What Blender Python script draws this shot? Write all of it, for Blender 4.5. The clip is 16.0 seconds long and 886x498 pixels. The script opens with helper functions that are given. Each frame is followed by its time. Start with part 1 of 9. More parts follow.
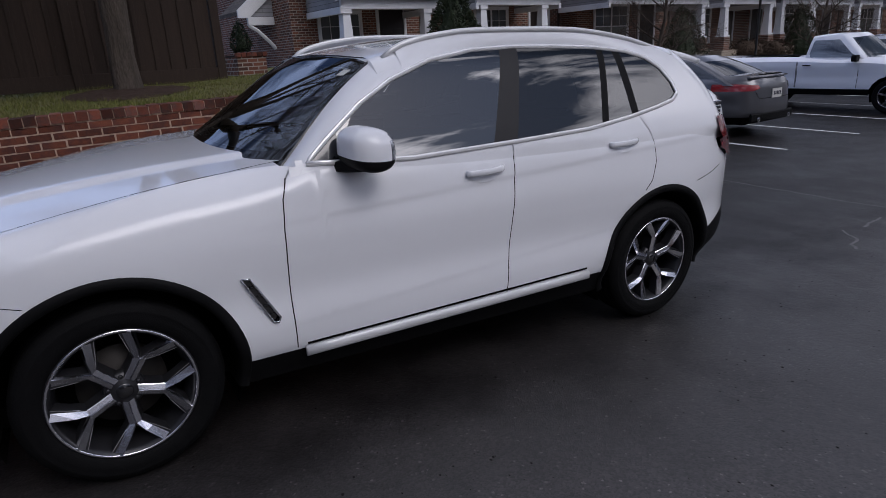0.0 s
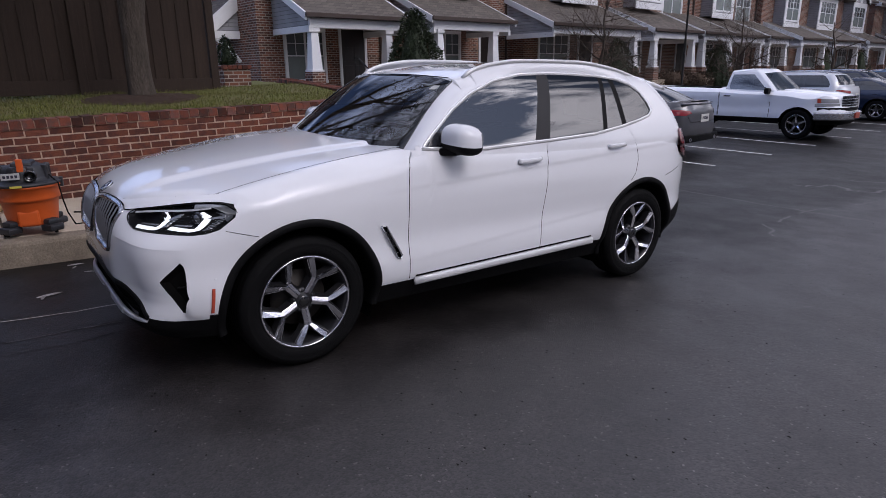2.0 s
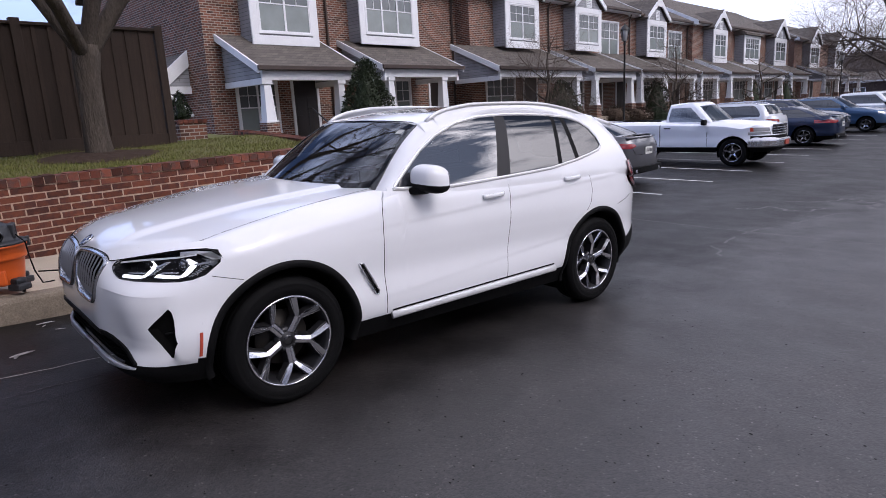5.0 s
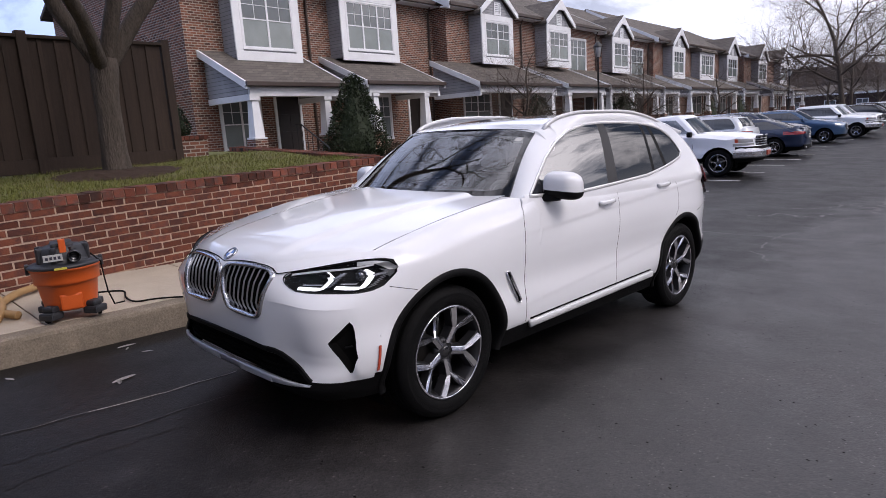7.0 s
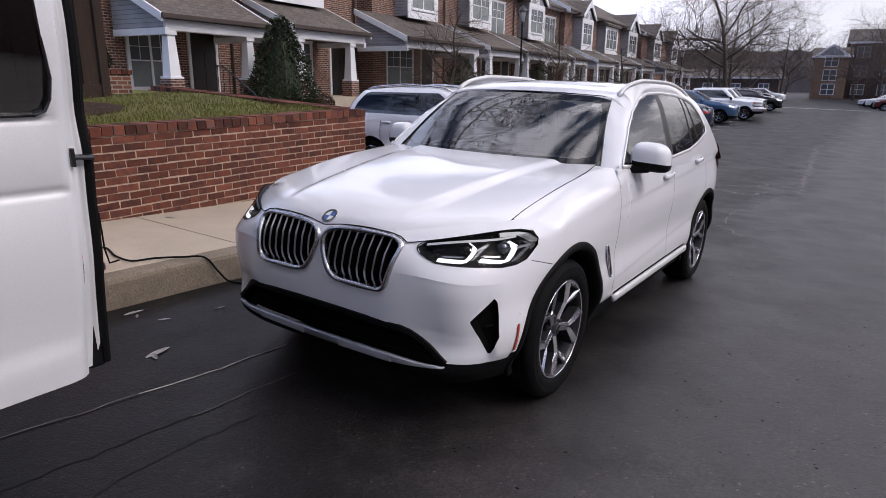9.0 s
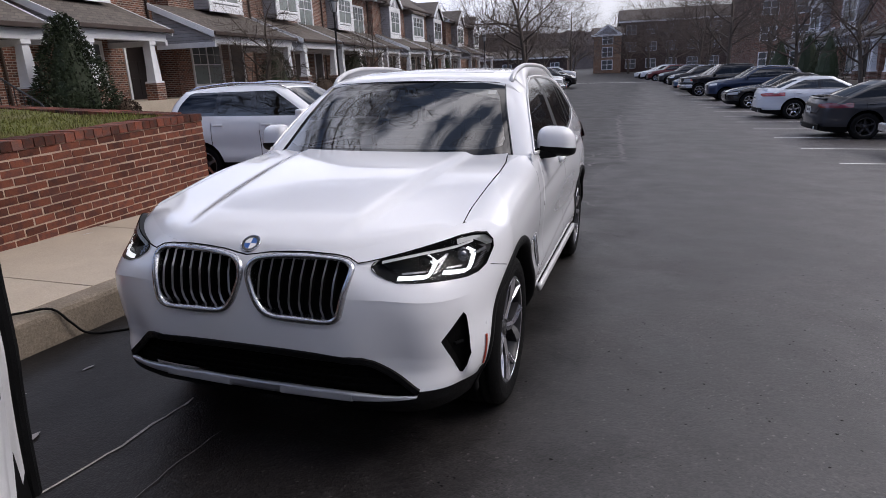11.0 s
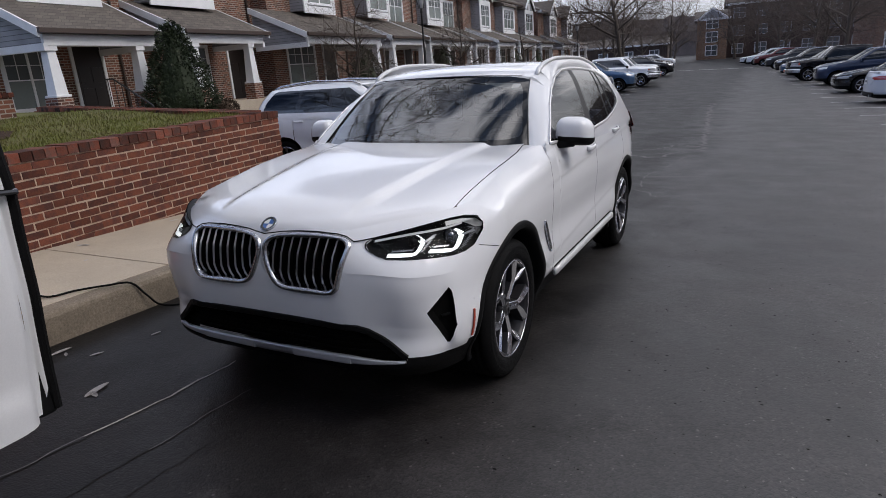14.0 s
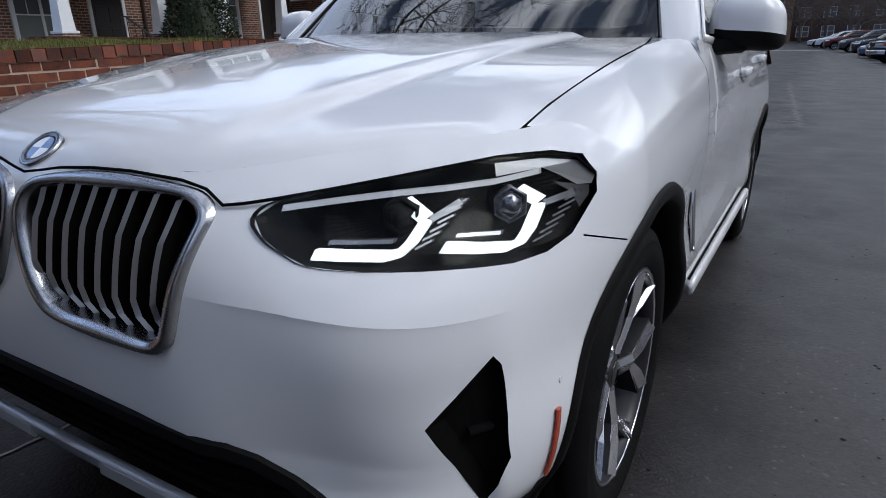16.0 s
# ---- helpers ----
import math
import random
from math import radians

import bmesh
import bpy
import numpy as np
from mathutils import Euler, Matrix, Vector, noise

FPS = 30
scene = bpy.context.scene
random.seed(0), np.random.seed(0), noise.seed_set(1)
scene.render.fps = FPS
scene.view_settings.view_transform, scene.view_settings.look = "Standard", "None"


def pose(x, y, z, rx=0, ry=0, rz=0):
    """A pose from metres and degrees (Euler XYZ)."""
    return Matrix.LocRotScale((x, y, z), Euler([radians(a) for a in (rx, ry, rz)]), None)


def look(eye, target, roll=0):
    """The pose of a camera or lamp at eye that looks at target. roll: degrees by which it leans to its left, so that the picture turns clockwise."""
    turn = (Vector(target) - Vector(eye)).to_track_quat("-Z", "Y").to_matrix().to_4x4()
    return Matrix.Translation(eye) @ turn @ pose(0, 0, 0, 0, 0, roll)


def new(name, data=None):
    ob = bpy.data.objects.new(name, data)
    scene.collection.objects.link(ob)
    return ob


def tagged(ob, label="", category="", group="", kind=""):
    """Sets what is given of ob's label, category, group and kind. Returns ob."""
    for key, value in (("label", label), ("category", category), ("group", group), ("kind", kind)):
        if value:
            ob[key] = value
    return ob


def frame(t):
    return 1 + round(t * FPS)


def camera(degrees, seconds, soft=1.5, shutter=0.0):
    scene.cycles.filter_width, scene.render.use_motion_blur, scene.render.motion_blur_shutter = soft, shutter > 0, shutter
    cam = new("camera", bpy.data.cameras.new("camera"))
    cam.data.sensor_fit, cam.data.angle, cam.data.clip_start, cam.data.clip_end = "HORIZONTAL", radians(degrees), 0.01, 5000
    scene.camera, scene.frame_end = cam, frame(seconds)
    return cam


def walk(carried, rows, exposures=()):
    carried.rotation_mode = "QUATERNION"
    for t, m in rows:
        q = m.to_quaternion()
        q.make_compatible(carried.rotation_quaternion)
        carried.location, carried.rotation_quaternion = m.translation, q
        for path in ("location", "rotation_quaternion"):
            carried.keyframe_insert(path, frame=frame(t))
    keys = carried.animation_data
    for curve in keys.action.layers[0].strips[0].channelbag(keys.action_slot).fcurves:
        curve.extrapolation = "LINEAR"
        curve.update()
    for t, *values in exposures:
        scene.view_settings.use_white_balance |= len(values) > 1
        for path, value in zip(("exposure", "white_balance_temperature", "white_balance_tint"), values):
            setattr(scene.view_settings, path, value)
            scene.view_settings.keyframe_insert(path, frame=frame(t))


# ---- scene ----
# the camera and its walk
PATH = [
    (0, 3.278, 0.020, 1.493, 72.41, 2.90, 58.73),
    (0.5, 3.419, -0.360, 1.544, 71.17, -0.48, 54.74),
    (1, 3.637, -0.730, 1.531, 72.05, 2.08, 56.73),
    (1.5, 3.738, -1.044, 1.535, 74.05, 2.14, 52.24),
    (2, 3.845, -1.261, 1.535, 73.89, 0.74, 53.02),
    (2.5, 3.951, -1.368, 1.539, 75.27, 0.69, 51.24),
    (3, 3.976, -1.404, 1.543, 78.12, 0.11, 51.73),
    (3.5, 3.982, -1.417, 1.540, 77.75, 0.43, 52.24),
    (4, 3.985, -1.425, 1.541, 77.64, 1.37, 52.53),
    (4.5, 3.996, -1.431, 1.539, 77.29, 2.09, 51.94),
    (4.7, 3.987, -1.437, 1.535, 77.21, 2.72, 49.90),
    (6.8, 3.243, -2.095, 1.547, 78.94, 3.50, 45.43),
    (7, 3.151, -2.233, 1.539, 78.92, 3.55, 44.31),
    (7.5, 2.931, -2.424, 1.557, 75.30, 2.39, 41.58),
    (8, 2.609, -2.495, 1.523, 73.28, 2.84, 37.78),
    (8.5, 2.354, -2.620, 1.543, 74.67, 2.00, 36.83),
    (9, 2.091, -2.768, 1.565, 74.88, -0.78, 34.95),
    (9.5, 1.938, -2.706, 1.571, 76.55, 0.57, 28.09),
    (9.7, 1.873, -2.672, 1.572, 75.49, 2.90, 24.99),
    (11.8, 1.414, -2.763, 1.596, 73.54, 0.94, 16.48),
    (12, 1.446, -2.755, 1.606, 73.79, 1.17, 17.05),
    (12.5, 1.628, -2.798, 1.613, 75.16, 4.08, 21.26),
    (13, 1.939, -2.836, 1.574, 74.68, 0.77, 26.33),
    (13.5, 2.039, -2.878, 1.578, 74.14, 3.50, 27.01),
    (14, 1.999, -2.814, 1.575, 73.70, 4.03, 26.36),
    (14.5, 1.822, -2.587, 1.499, 71.45, 1.64, 26.76),
    (15, 1.598, -2.218, 1.406, 68.50, 4.10, 29.11),
    (15.5, 1.448, -1.760, 1.260, 71.02, 3.81, 31.41),
    (16, 1.205, -1.312, 1.107, 71.56, 1.57, 30.38),
]
cam = camera(71.3, 16.0, soft=0.5)
walk(cam, [(t, pose(*p)) for t, *p in PATH],
     exposures=[(0, -0.80, 6150, 12), (0.7, -0.55, 6200, 14), (1.4, -0.34, 6250, 15), (2.2, -0.34, 6280, 15), (2.8, 0.08, 6300, 15), (4.7, 0.10, 6300, 15), (7.0, 0.07, 6600, 14),
                (9.7, 0.05, 6650, 13), (12.0, -0.08, 6650, 9), (13.5, -0.15, 6700, 8), (15.0, -0.22, 6300, 5), (16, -0.20, 6150, 4)])

# world: a bright overcast winter sky with thin cloud and a weak sun behind it
SUN_EL, SUN_AZ = 47.0, 79.0
world = bpy.data.worlds.new("world")
scene.world = world
world.use_nodes = True
wn = world.node_tree.nodes
wl = world.node_tree.links
bg = wn["Background"]
sky = wn.new("ShaderNodeTexSky")
sky.sky_type = "NISHITA"
sky.sun_disc = False
sky.sun_elevation = radians(SUN_EL)
sky.sun_rotation = radians(SUN_AZ)
sky.dust_density = 3.0
wtc = wn.new("ShaderNodeTexCoord")
wmap = wn.new("ShaderNodeMapping")
wmap.inputs["Scale"].default_value = (1.0, 1.0, 2.6)
wl.new(wtc.outputs["Generated"], wmap.inputs["Vector"])
cloud = wn.new("ShaderNodeTexNoise")
cloud.inputs["Scale"].default_value = 2.9
cloud.inputs["Detail"].default_value = 7.0
cloud.inputs["Roughness"].default_value = 0.58
cloud.inputs["Distortion"].default_value = 0.4
wl.new(wmap.outputs["Vector"], cloud.inputs["Vector"])
cramp = wn.new("ShaderNodeValToRGB")
cramp.color_ramp.elements[0].position = 0.435
cramp.color_ramp.elements[0].color = (1.3, 1.7, 2.8, 1)
cramp.color_ramp.elements[1].position = 0.545
cramp.color_ramp.elements[1].color = (19.0, 18.9, 21.0, 1)
wbank = wn.new("ShaderNodeMath")
wbank.operation = "MULTIPLY_ADD"
wbank.inputs[1].default_value = -0.075
wl.new(cloud.outputs["Fac"], wbank.inputs[2])
wl.new(wbank.outputs[0], cramp.inputs["Fac"])
# pale haze low over the horizon
wsep = wn.new("ShaderNodeSeparateXYZ")
wl.new(wtc.outputs["Generated"], wsep.inputs[0])
wl.new(wsep.outputs["X"], wbank.inputs[0])
whaze = wn.new("ShaderNodeMapRange")
whaze.interpolation_type = "SMOOTHSTEP"
whaze.inputs["From Min"].default_value, whaze.inputs["From Max"].default_value = 0.08, 0.32
whaze.inputs["To Min"].default_value, whaze.inputs["To Max"].default_value = 0.80, 0.0
wl.new(wsep.outputs["Z"], whaze.inputs["Value"])
wlow = wn.new("ShaderNodeMix")
wlow.data_type = "RGBA"
wlow.inputs["B"].default_value = (12.0, 12.1, 13.4, 1)
wl.new(whaze.outputs["Result"], wlow.inputs["Factor"])
wl.new(cramp.outputs["Color"], wlow.inputs["A"])
wmix = wn.new("ShaderNodeMix")
wmix.data_type = "RGBA"
wmix.inputs["Factor"].default_value = 0.86
wl.new(sky.outputs["Color"], wmix.inputs["A"])
wl.new(wlow.outputs["Result"], wmix.inputs["B"])
# thin cloud glows beside the hidden sun and is dimmer and bluer on the far side
wdot = wn.new("ShaderNodeVectorMath")
wdot.operation = "DOT_PRODUCT"
wdot.inputs[1].default_value = (0.645, 0.505, 0.574)
wl.new(wtc.outputs["Generated"], wdot.inputs[0])
wglow = wn.new("ShaderNodeMapRange")
wglow.interpolation_type = "SMOOTHSTEP"
wglow.inputs["From Min"].default_value, wglow.inputs["From Max"].default_value = -0.7, 1.0
wglow.inputs["To Min"].default_value, wglow.inputs["To Max"].default_value = 0.0, 1.0
wl.new(wdot.outputs["Value"], wglow.inputs["Value"])
wtint = wn.new("ShaderNodeMix")
wtint.data_type = "RGBA"
wtint.inputs["A"].default_value = (0.68, 0.92, 1.40, 1)
wtint.inputs["B"].default_value = (1.85, 1.80, 1.70, 1)
wl.new(wglow.outputs["Result"], wtint.inputs["Factor"])
wmul = wn.new("ShaderNodeMix")
wmul.data_type, wmul.blend_type = "RGBA", "MULTIPLY"
wmul.inputs["Factor"].default_value = 1.0
wl.new(wmix.outputs["Result"], wmul.inputs["A"])
wl.new(wtint.outputs["Result"], wmul.inputs["B"])
# a brighter break in the cloud
wgap = wn.new("ShaderNodeMapRange")
wgap.interpolation_type = "SMOOTHSTEP"
wgap.inputs["From Min"].default_value, wgap.inputs["From Max"].default_value = 0.80, 1.0
wgap.inputs["To Min"].default_value, wgap.inputs["To Max"].default_value = 1.0, 2.6
wl.new(wdot.outputs["Value"], wgap.inputs["Value"])
wgain = wn.new("ShaderNodeMix")
wgain.data_type, wgain.blend_type = "RGBA", "MULTIPLY"
wgain.inputs["Factor"].default_value = 1.0
wl.new(wmul.outputs["Result"], wgain.inputs["A"])
wl.new(wgap.outputs["Result"], wgain.inputs["B"])
wl.new(wgain.outputs["Result"], bg.inputs["Color"])
bg.inputs["Strength"].default_value = 0.060
sun_data = bpy.data.lights.new("sun", "SUN")
sun_data.energy = 1.55
sun_data.angle = radians(30)
sun_data.color = (1.0, 0.94, 0.91)
sun = new("sun", sun_data)
az = radians(SUN_AZ)
sun.matrix_world = look((0, 0, 30), Vector((0, 0, 30)) - Vector((math.sin(az) * math.cos(radians(SUN_EL)), math.cos(az) * math.cos(radians(SUN_EL)), math.sin(radians(SUN_EL)))))


# ---------------------------------------------------------------- materials
def mat(name, base=(0.5, 0.5, 0.5), rough=0.5, metal=0.0, coat=0.0, spec=0.5, vary=0.0, vscale=8.0, fine=0.0, fscale=120.0,
        bump=0.0, bscale=150.0, bdist=0.01, rand=0.0, island=0.0, tint=None, emit=None, power=0.0, coords="Object", rvary=0.0, streak=None):
    """A procedural surface: base colour varied at a coarse and a fine scale, with relief and uneven gloss."""
    m = bpy.data.materials.new(name)
    m.use_nodes = True
    n, l = m.node_tree.nodes, m.node_tree.links
    b = n["Principled BSDF"]
    b.inputs["Base Color"].default_value = (*base, 1)
    b.inputs["Roughness"].default_value = rough
    b.inputs["Metallic"].default_value = metal
    b.inputs["Coat Weight"].default_value = coat
    b.inputs["Coat Roughness"].default_value = 0.03
    b.inputs["Specular IOR Level"].default_value = spec
    tc = n.new("ShaderNodeTexCoord")
    vec = tc.outputs[coords]
    if streak:
        mp = n.new("ShaderNodeMapping")
        mp.inputs["Scale"].default_value = streak
        l.new(vec, mp.inputs["Vector"])
        vec = mp.outputs["Vector"]
    if rand:
        shift = n.new("ShaderNodeObjectInfo")
        far = n.new("ShaderNodeMath")
        far.operation = "MULTIPLY"
        far.inputs[1].default_value = 37.0
        l.new(shift.outputs["Random"], far.inputs[0])
        add = n.new("ShaderNodeVectorMath")
        l.new(vec, add.inputs[0])
        l.new(far.outputs[0], add.inputs[1])
        vec = add.outputs["Vector"]
    col = None

    def value_mix(prev, src, lo, hi, edge=0.0):
        mr = n.new("ShaderNodeMapRange")
        mr.inputs["From Min"].default_value, mr.inputs["From Max"].default_value = edge, 1 - edge
        mr.inputs["To Min"].default_value, mr.inputs["To Max"].default_value = lo, hi
        l.new(src, mr.inputs["Value"])
        mx = n.new("ShaderNodeMix")
        mx.data_type, mx.blend_type = "RGBA", "MULTIPLY"
        mx.inputs["Factor"].default_value = 1.0
        if prev is None:
            mx.inputs["A"].default_value = (*base, 1)
        else:
            l.new(prev, mx.inputs["A"])
        l.new(mr.outputs["Result"], mx.inputs["B"])
        return mx.outputs["Result"]

    def noise_at(scale, detail=4.0, rg=0.6):
        t = n.new("ShaderNodeTexNoise")
        t.inputs["Scale"].default_value, t.inputs["Detail"].default_value, t.inputs["Roughness"].default_value = scale, detail, rg
        l.new(vec, t.inputs["Vector"])
        return t.outputs["Fac"]

    coarse = noise_at(vscale) if (vary or rvary or tint) else None
    if tint:
        mx = n.new("ShaderNodeMix")
        mx.data_type = "RGBA"
        mx.inputs["A"].default_value, mx.inputs["B"].default_value = (*base, 1), (*tint, 1)
        mr = n.new("ShaderNodeMapRange")
        mr.inputs["From Min"].default_value, mr.inputs["From Max"].default_value = 0.42, 0.6
        l.new(coarse, mr.inputs["Value"])
        l.new(mr.outputs["Result"], mx.inputs["Factor"])
        col = mx.outputs["Result"]
    if vary:
        col = value_mix(col, coarse, 1 - vary * 1.6, 1 + vary * 1.6)
    if fine:
        col = value_mix(col, noise_at(fscale, 3.0, 0.7), 1 - fine * 1.1, 1 + fine * 1.1, 0.3)
    if rand:
        oi = n.new("ShaderNodeObjectInfo")
        col = value_mix(col, oi.outputs["Random"], 1 - rand, 1 + rand)
    if island:
        gi = n.new("ShaderNodeNewGeometry")
        col = value_mix(col, gi.outputs["Random Per Island"], 1 - island, 1 + island)
    if col is not None:
        l.new(col, b.inputs["Base Color"])
    if rvary:
        mr = n.new("ShaderNodeMapRange")
        mr.inputs["To Min"].default_value, mr.inputs["To Max"].default_value = rough - rvary, rough + rvary
        l.new(coarse, mr.inputs["Value"])
        l.new(mr.outputs["Result"], b.inputs["Roughness"])
    if bump:
        bp = n.new("ShaderNodeBump")
        bp.inputs["Strength"].default_value = min(1.0, bump)
        bp.inputs["Distance"].default_value = bdist
        l.new(noise_at(bscale, 5.0, 0.65), bp.inputs["Height"])
        l.new(bp.outputs["Normal"], b.inputs["Normal"])
    if emit:
        b.inputs["Emission Color"].default_value = (*emit, 1)
        b.inputs["Emission Strength"].default_value = power
    return m


def glass(name, tint=(0.5, 0.55, 0.55), rough=0.0, mixf=0.5):
    """Thin car glass: a clear tinted pass-through under a mirror-like gloss."""
    m = bpy.data.materials.new(name)
    m.use_nodes = True
    n, l = m.node_tree.nodes, m.node_tree.links
    n.remove(n["Principled BSDF"])
    out = n["Material Output"]
    tr = n.new("ShaderNodeBsdfTransparent")
    tr.inputs["Color"].default_value = (*tint, 1)
    gl = n.new("ShaderNodeBsdfGlossy")
    gl.inputs["Roughness"].default_value = rough
    fr = n.new("ShaderNodeFresnel")
    fr.inputs["IOR"].default_value = mixf
    ms = n.new("ShaderNodeMixShader")
    l.new(fr.outputs["Fac"], ms.inputs["Fac"])
    l.new(tr.outputs[0], ms.inputs[1])
    l.new(gl.outputs[0], ms.inputs[2])
    l.new(ms.outputs[0], out.inputs["Surface"])
    return m




def asphalt(name):
    """Worn asphalt: stone grit of mixed greys in dark binder, small pits, broad stains, worn wheel tracks, and light
    and shade painted across the lane.
    """
    m = bpy.data.materials.new(name)
    m.use_nodes = True
    n, l = m.node_tree.nodes, m.node_tree.links
    b = n["Principled BSDF"]
    tc = n.new("ShaderNodeTexCoord")

    def noise_at(scale, detail, rg, lo, hi, f0=0.0, f1=1.0, stretch=None):
        t = n.new("ShaderNodeTexNoise")
        t.inputs["Scale"].default_value, t.inputs["Detail"].default_value, t.inputs["Roughness"].default_value = scale, detail, rg
        v = tc.outputs["Object"]
        if stretch:
            mp = n.new("ShaderNodeMapping")
            mp.inputs["Scale"].default_value = stretch
            l.new(v, mp.inputs["Vector"])
            v = mp.outputs["Vector"]
        l.new(v, t.inputs["Vector"])
        mr = n.new("ShaderNodeMapRange")
        mr.inputs["From Min"].default_value, mr.inputs["From Max"].default_value = f0, f1
        mr.inputs["To Min"].default_value, mr.inputs["To Max"].default_value = lo, hi
        l.new(t.outputs["Fac"], mr.inputs["Value"])
        return mr.outputs["Result"]

    def times(a, c):
        q = n.new("ShaderNodeMath")
        q.operation = "MULTIPLY"
        l.new(a, q.inputs[0])
        l.new(c, q.inputs[1])
        return q.outputs[0]

    vo = n.new("ShaderNodeTexVoronoi")
    vo.inputs["Scale"].default_value = 105.0
    l.new(tc.outputs["Object"], vo.inputs["Vector"])
    hue = n.new("ShaderNodeSeparateColor")
    l.new(vo.outputs["Color"], hue.inputs["Color"])
    grit = n.new("ShaderNodeMapRange")
    grit.inputs["To Min"].default_value, grit.inputs["To Max"].default_value = 0.35, 1.75
    l.new(hue.outputs["Red"], grit.inputs["Value"])
    pale = n.new("ShaderNodeMapRange")
    pale.inputs["From Min"].default_value, pale.inputs["From Max"].default_value = 0.975, 0.99
    pale.inputs["To Min"].default_value, pale.inputs["To Max"].default_value = 1.0, 3.4
    l.new(hue.outputs["Green"], pale.inputs["Value"])
    k = times(times(grit.outputs["Result"], pale.outputs["Result"]), noise_at(0.45, 4, 0.6, 0.72, 1.28, 0.3, 0.7))
    k = times(k, noise_at(2.6, 6, 0.7, 0.70, 1.30, 0.3, 0.7))
    k = times(k, noise_at(9.0, 5, 0.75, 0.25, 1.0, 0.30, 0.37))
    k = times(k, noise_at(0.9, 3, 0.5, 0.85, 1.15, 0.3, 0.7, (1.0, 0.12, 1.0)))
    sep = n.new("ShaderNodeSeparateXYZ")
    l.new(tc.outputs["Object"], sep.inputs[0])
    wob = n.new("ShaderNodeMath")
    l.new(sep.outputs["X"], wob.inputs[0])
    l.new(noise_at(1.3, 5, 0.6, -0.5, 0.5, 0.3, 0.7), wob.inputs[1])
    # Darker strip towards the kerb: sealed asphalt, plus shade painted into the colour.
    seal_shade = n.new("ShaderNodeMapRange")
    seal_shade.inputs["From Min"].default_value, seal_shade.inputs["From Max"].default_value = 0.35, 1.15
    seal_shade.inputs["To Min"].default_value, seal_shade.inputs["To Max"].default_value = 0.50, 1.0
    l.new(wob.outputs[0], seal_shade.inputs["Value"])
    k = times(k, seal_shade.outputs["Result"])
    # Paler towards the lane's middle: the brighter light there is painted into the colour.
    lane_light = n.new("ShaderNodeMapRange")
    lane_light.inputs["From Min"].default_value, lane_light.inputs["From Max"].default_value = 1.8, 4.2
    lane_light.inputs["To Min"].default_value, lane_light.inputs["To Max"].default_value = 1.0, 2.0
    l.new(wob.outputs[0], lane_light.inputs["Value"])
    k = times(k, lane_light.outputs["Result"])
    mx = n.new("ShaderNodeMix")
    mx.data_type, mx.blend_type = "RGBA", "MULTIPLY"
    mx.inputs["Factor"].default_value = 1.0
    mx.inputs["A"].default_value = (0.0168, 0.0146, 0.0147, 1)
    l.new(k, mx.inputs["B"])
    l.new(mx.outputs["Result"], b.inputs["Base Color"])
    # Specular drops over the same strip, which darkens it further.
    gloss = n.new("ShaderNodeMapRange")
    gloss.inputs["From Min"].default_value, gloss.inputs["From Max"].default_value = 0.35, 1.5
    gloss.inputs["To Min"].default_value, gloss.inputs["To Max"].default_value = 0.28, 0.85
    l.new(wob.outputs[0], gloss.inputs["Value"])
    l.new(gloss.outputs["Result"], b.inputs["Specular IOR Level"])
    l.new(noise_at(1.7, 5, 0.65, 0.45, 0.57, 0.3, 0.7), b.inputs["Roughness"])
    bp = n.new("ShaderNodeBump")
    bp.inputs["Strength"].default_value, bp.inputs["Distance"].default_value, bp.invert = 0.40, 0.003, True
    l.new(vo.outputs["Distance"], bp.inputs["Height"])
    b2 = n.new("ShaderNodeBump")
    b2.inputs["Strength"].default_value, b2.inputs["Distance"].default_value = 0.35, 0.008
    l.new(noise_at(24.0, 5, 0.7, 0.0, 1.0), b2.inputs["Height"])
    l.new(bp.outputs["Normal"], b2.inputs["Normal"])
    l.new(b2.outputs["Normal"], b.inputs["Normal"])
    return m


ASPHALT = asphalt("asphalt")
CONCRETE = mat("concrete", (0.43, 0.365, 0.29), 0.9, vary=0.14, vscale=1.8, fine=0.12, fscale=90, bump=0.35, bscale=110, spec=0.3)
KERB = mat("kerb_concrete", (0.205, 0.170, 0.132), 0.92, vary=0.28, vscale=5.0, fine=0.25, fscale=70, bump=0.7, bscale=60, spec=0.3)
BRICK = mat("brick", (0.195, 0.063, 0.037), 0.88, vary=0.22, vscale=9.0, fine=0.25, fscale=130, bump=0.6, bscale=120, rand=0.36, island=0.36, tint=(0.10, 0.038, 0.030), spec=0.3)
BRICK_CAP = mat("brick_cap", (0.21, 0.064, 0.040), 0.88, vary=0.25, vscale=11.0, fine=0.25, fscale=130, bump=0.6, bscale=120, rand=0.75, island=0.55, tint=(0.11, 0.055, 0.045), spec=0.3)
MORTAR = mat("mortar", (0.52, 0.40, 0.315), 0.95, vary=0.15, vscale=7, fine=0.2, fscale=150, bump=0.5, bscale=160, spec=0.2)
PLASTER_DARK = mat("rear_wall_brick", (0.17, 0.07, 0.05), 0.92, vary=0.2, vscale=5, spec=0.2)
GRASS = mat("grass", (0.135, 0.145, 0.038), 0.95, vary=0.25, vscale=3.0, fine=0.35, fscale=60, tint=(0.13, 0.12, 0.05), island=0.35, spec=0.2)
SOIL = mat("mulch", (0.045, 0.028, 0.02), 0.97, vary=0.3, vscale=14, fine=0.4, fscale=70, bump=1.0, bscale=45, spec=0.2)
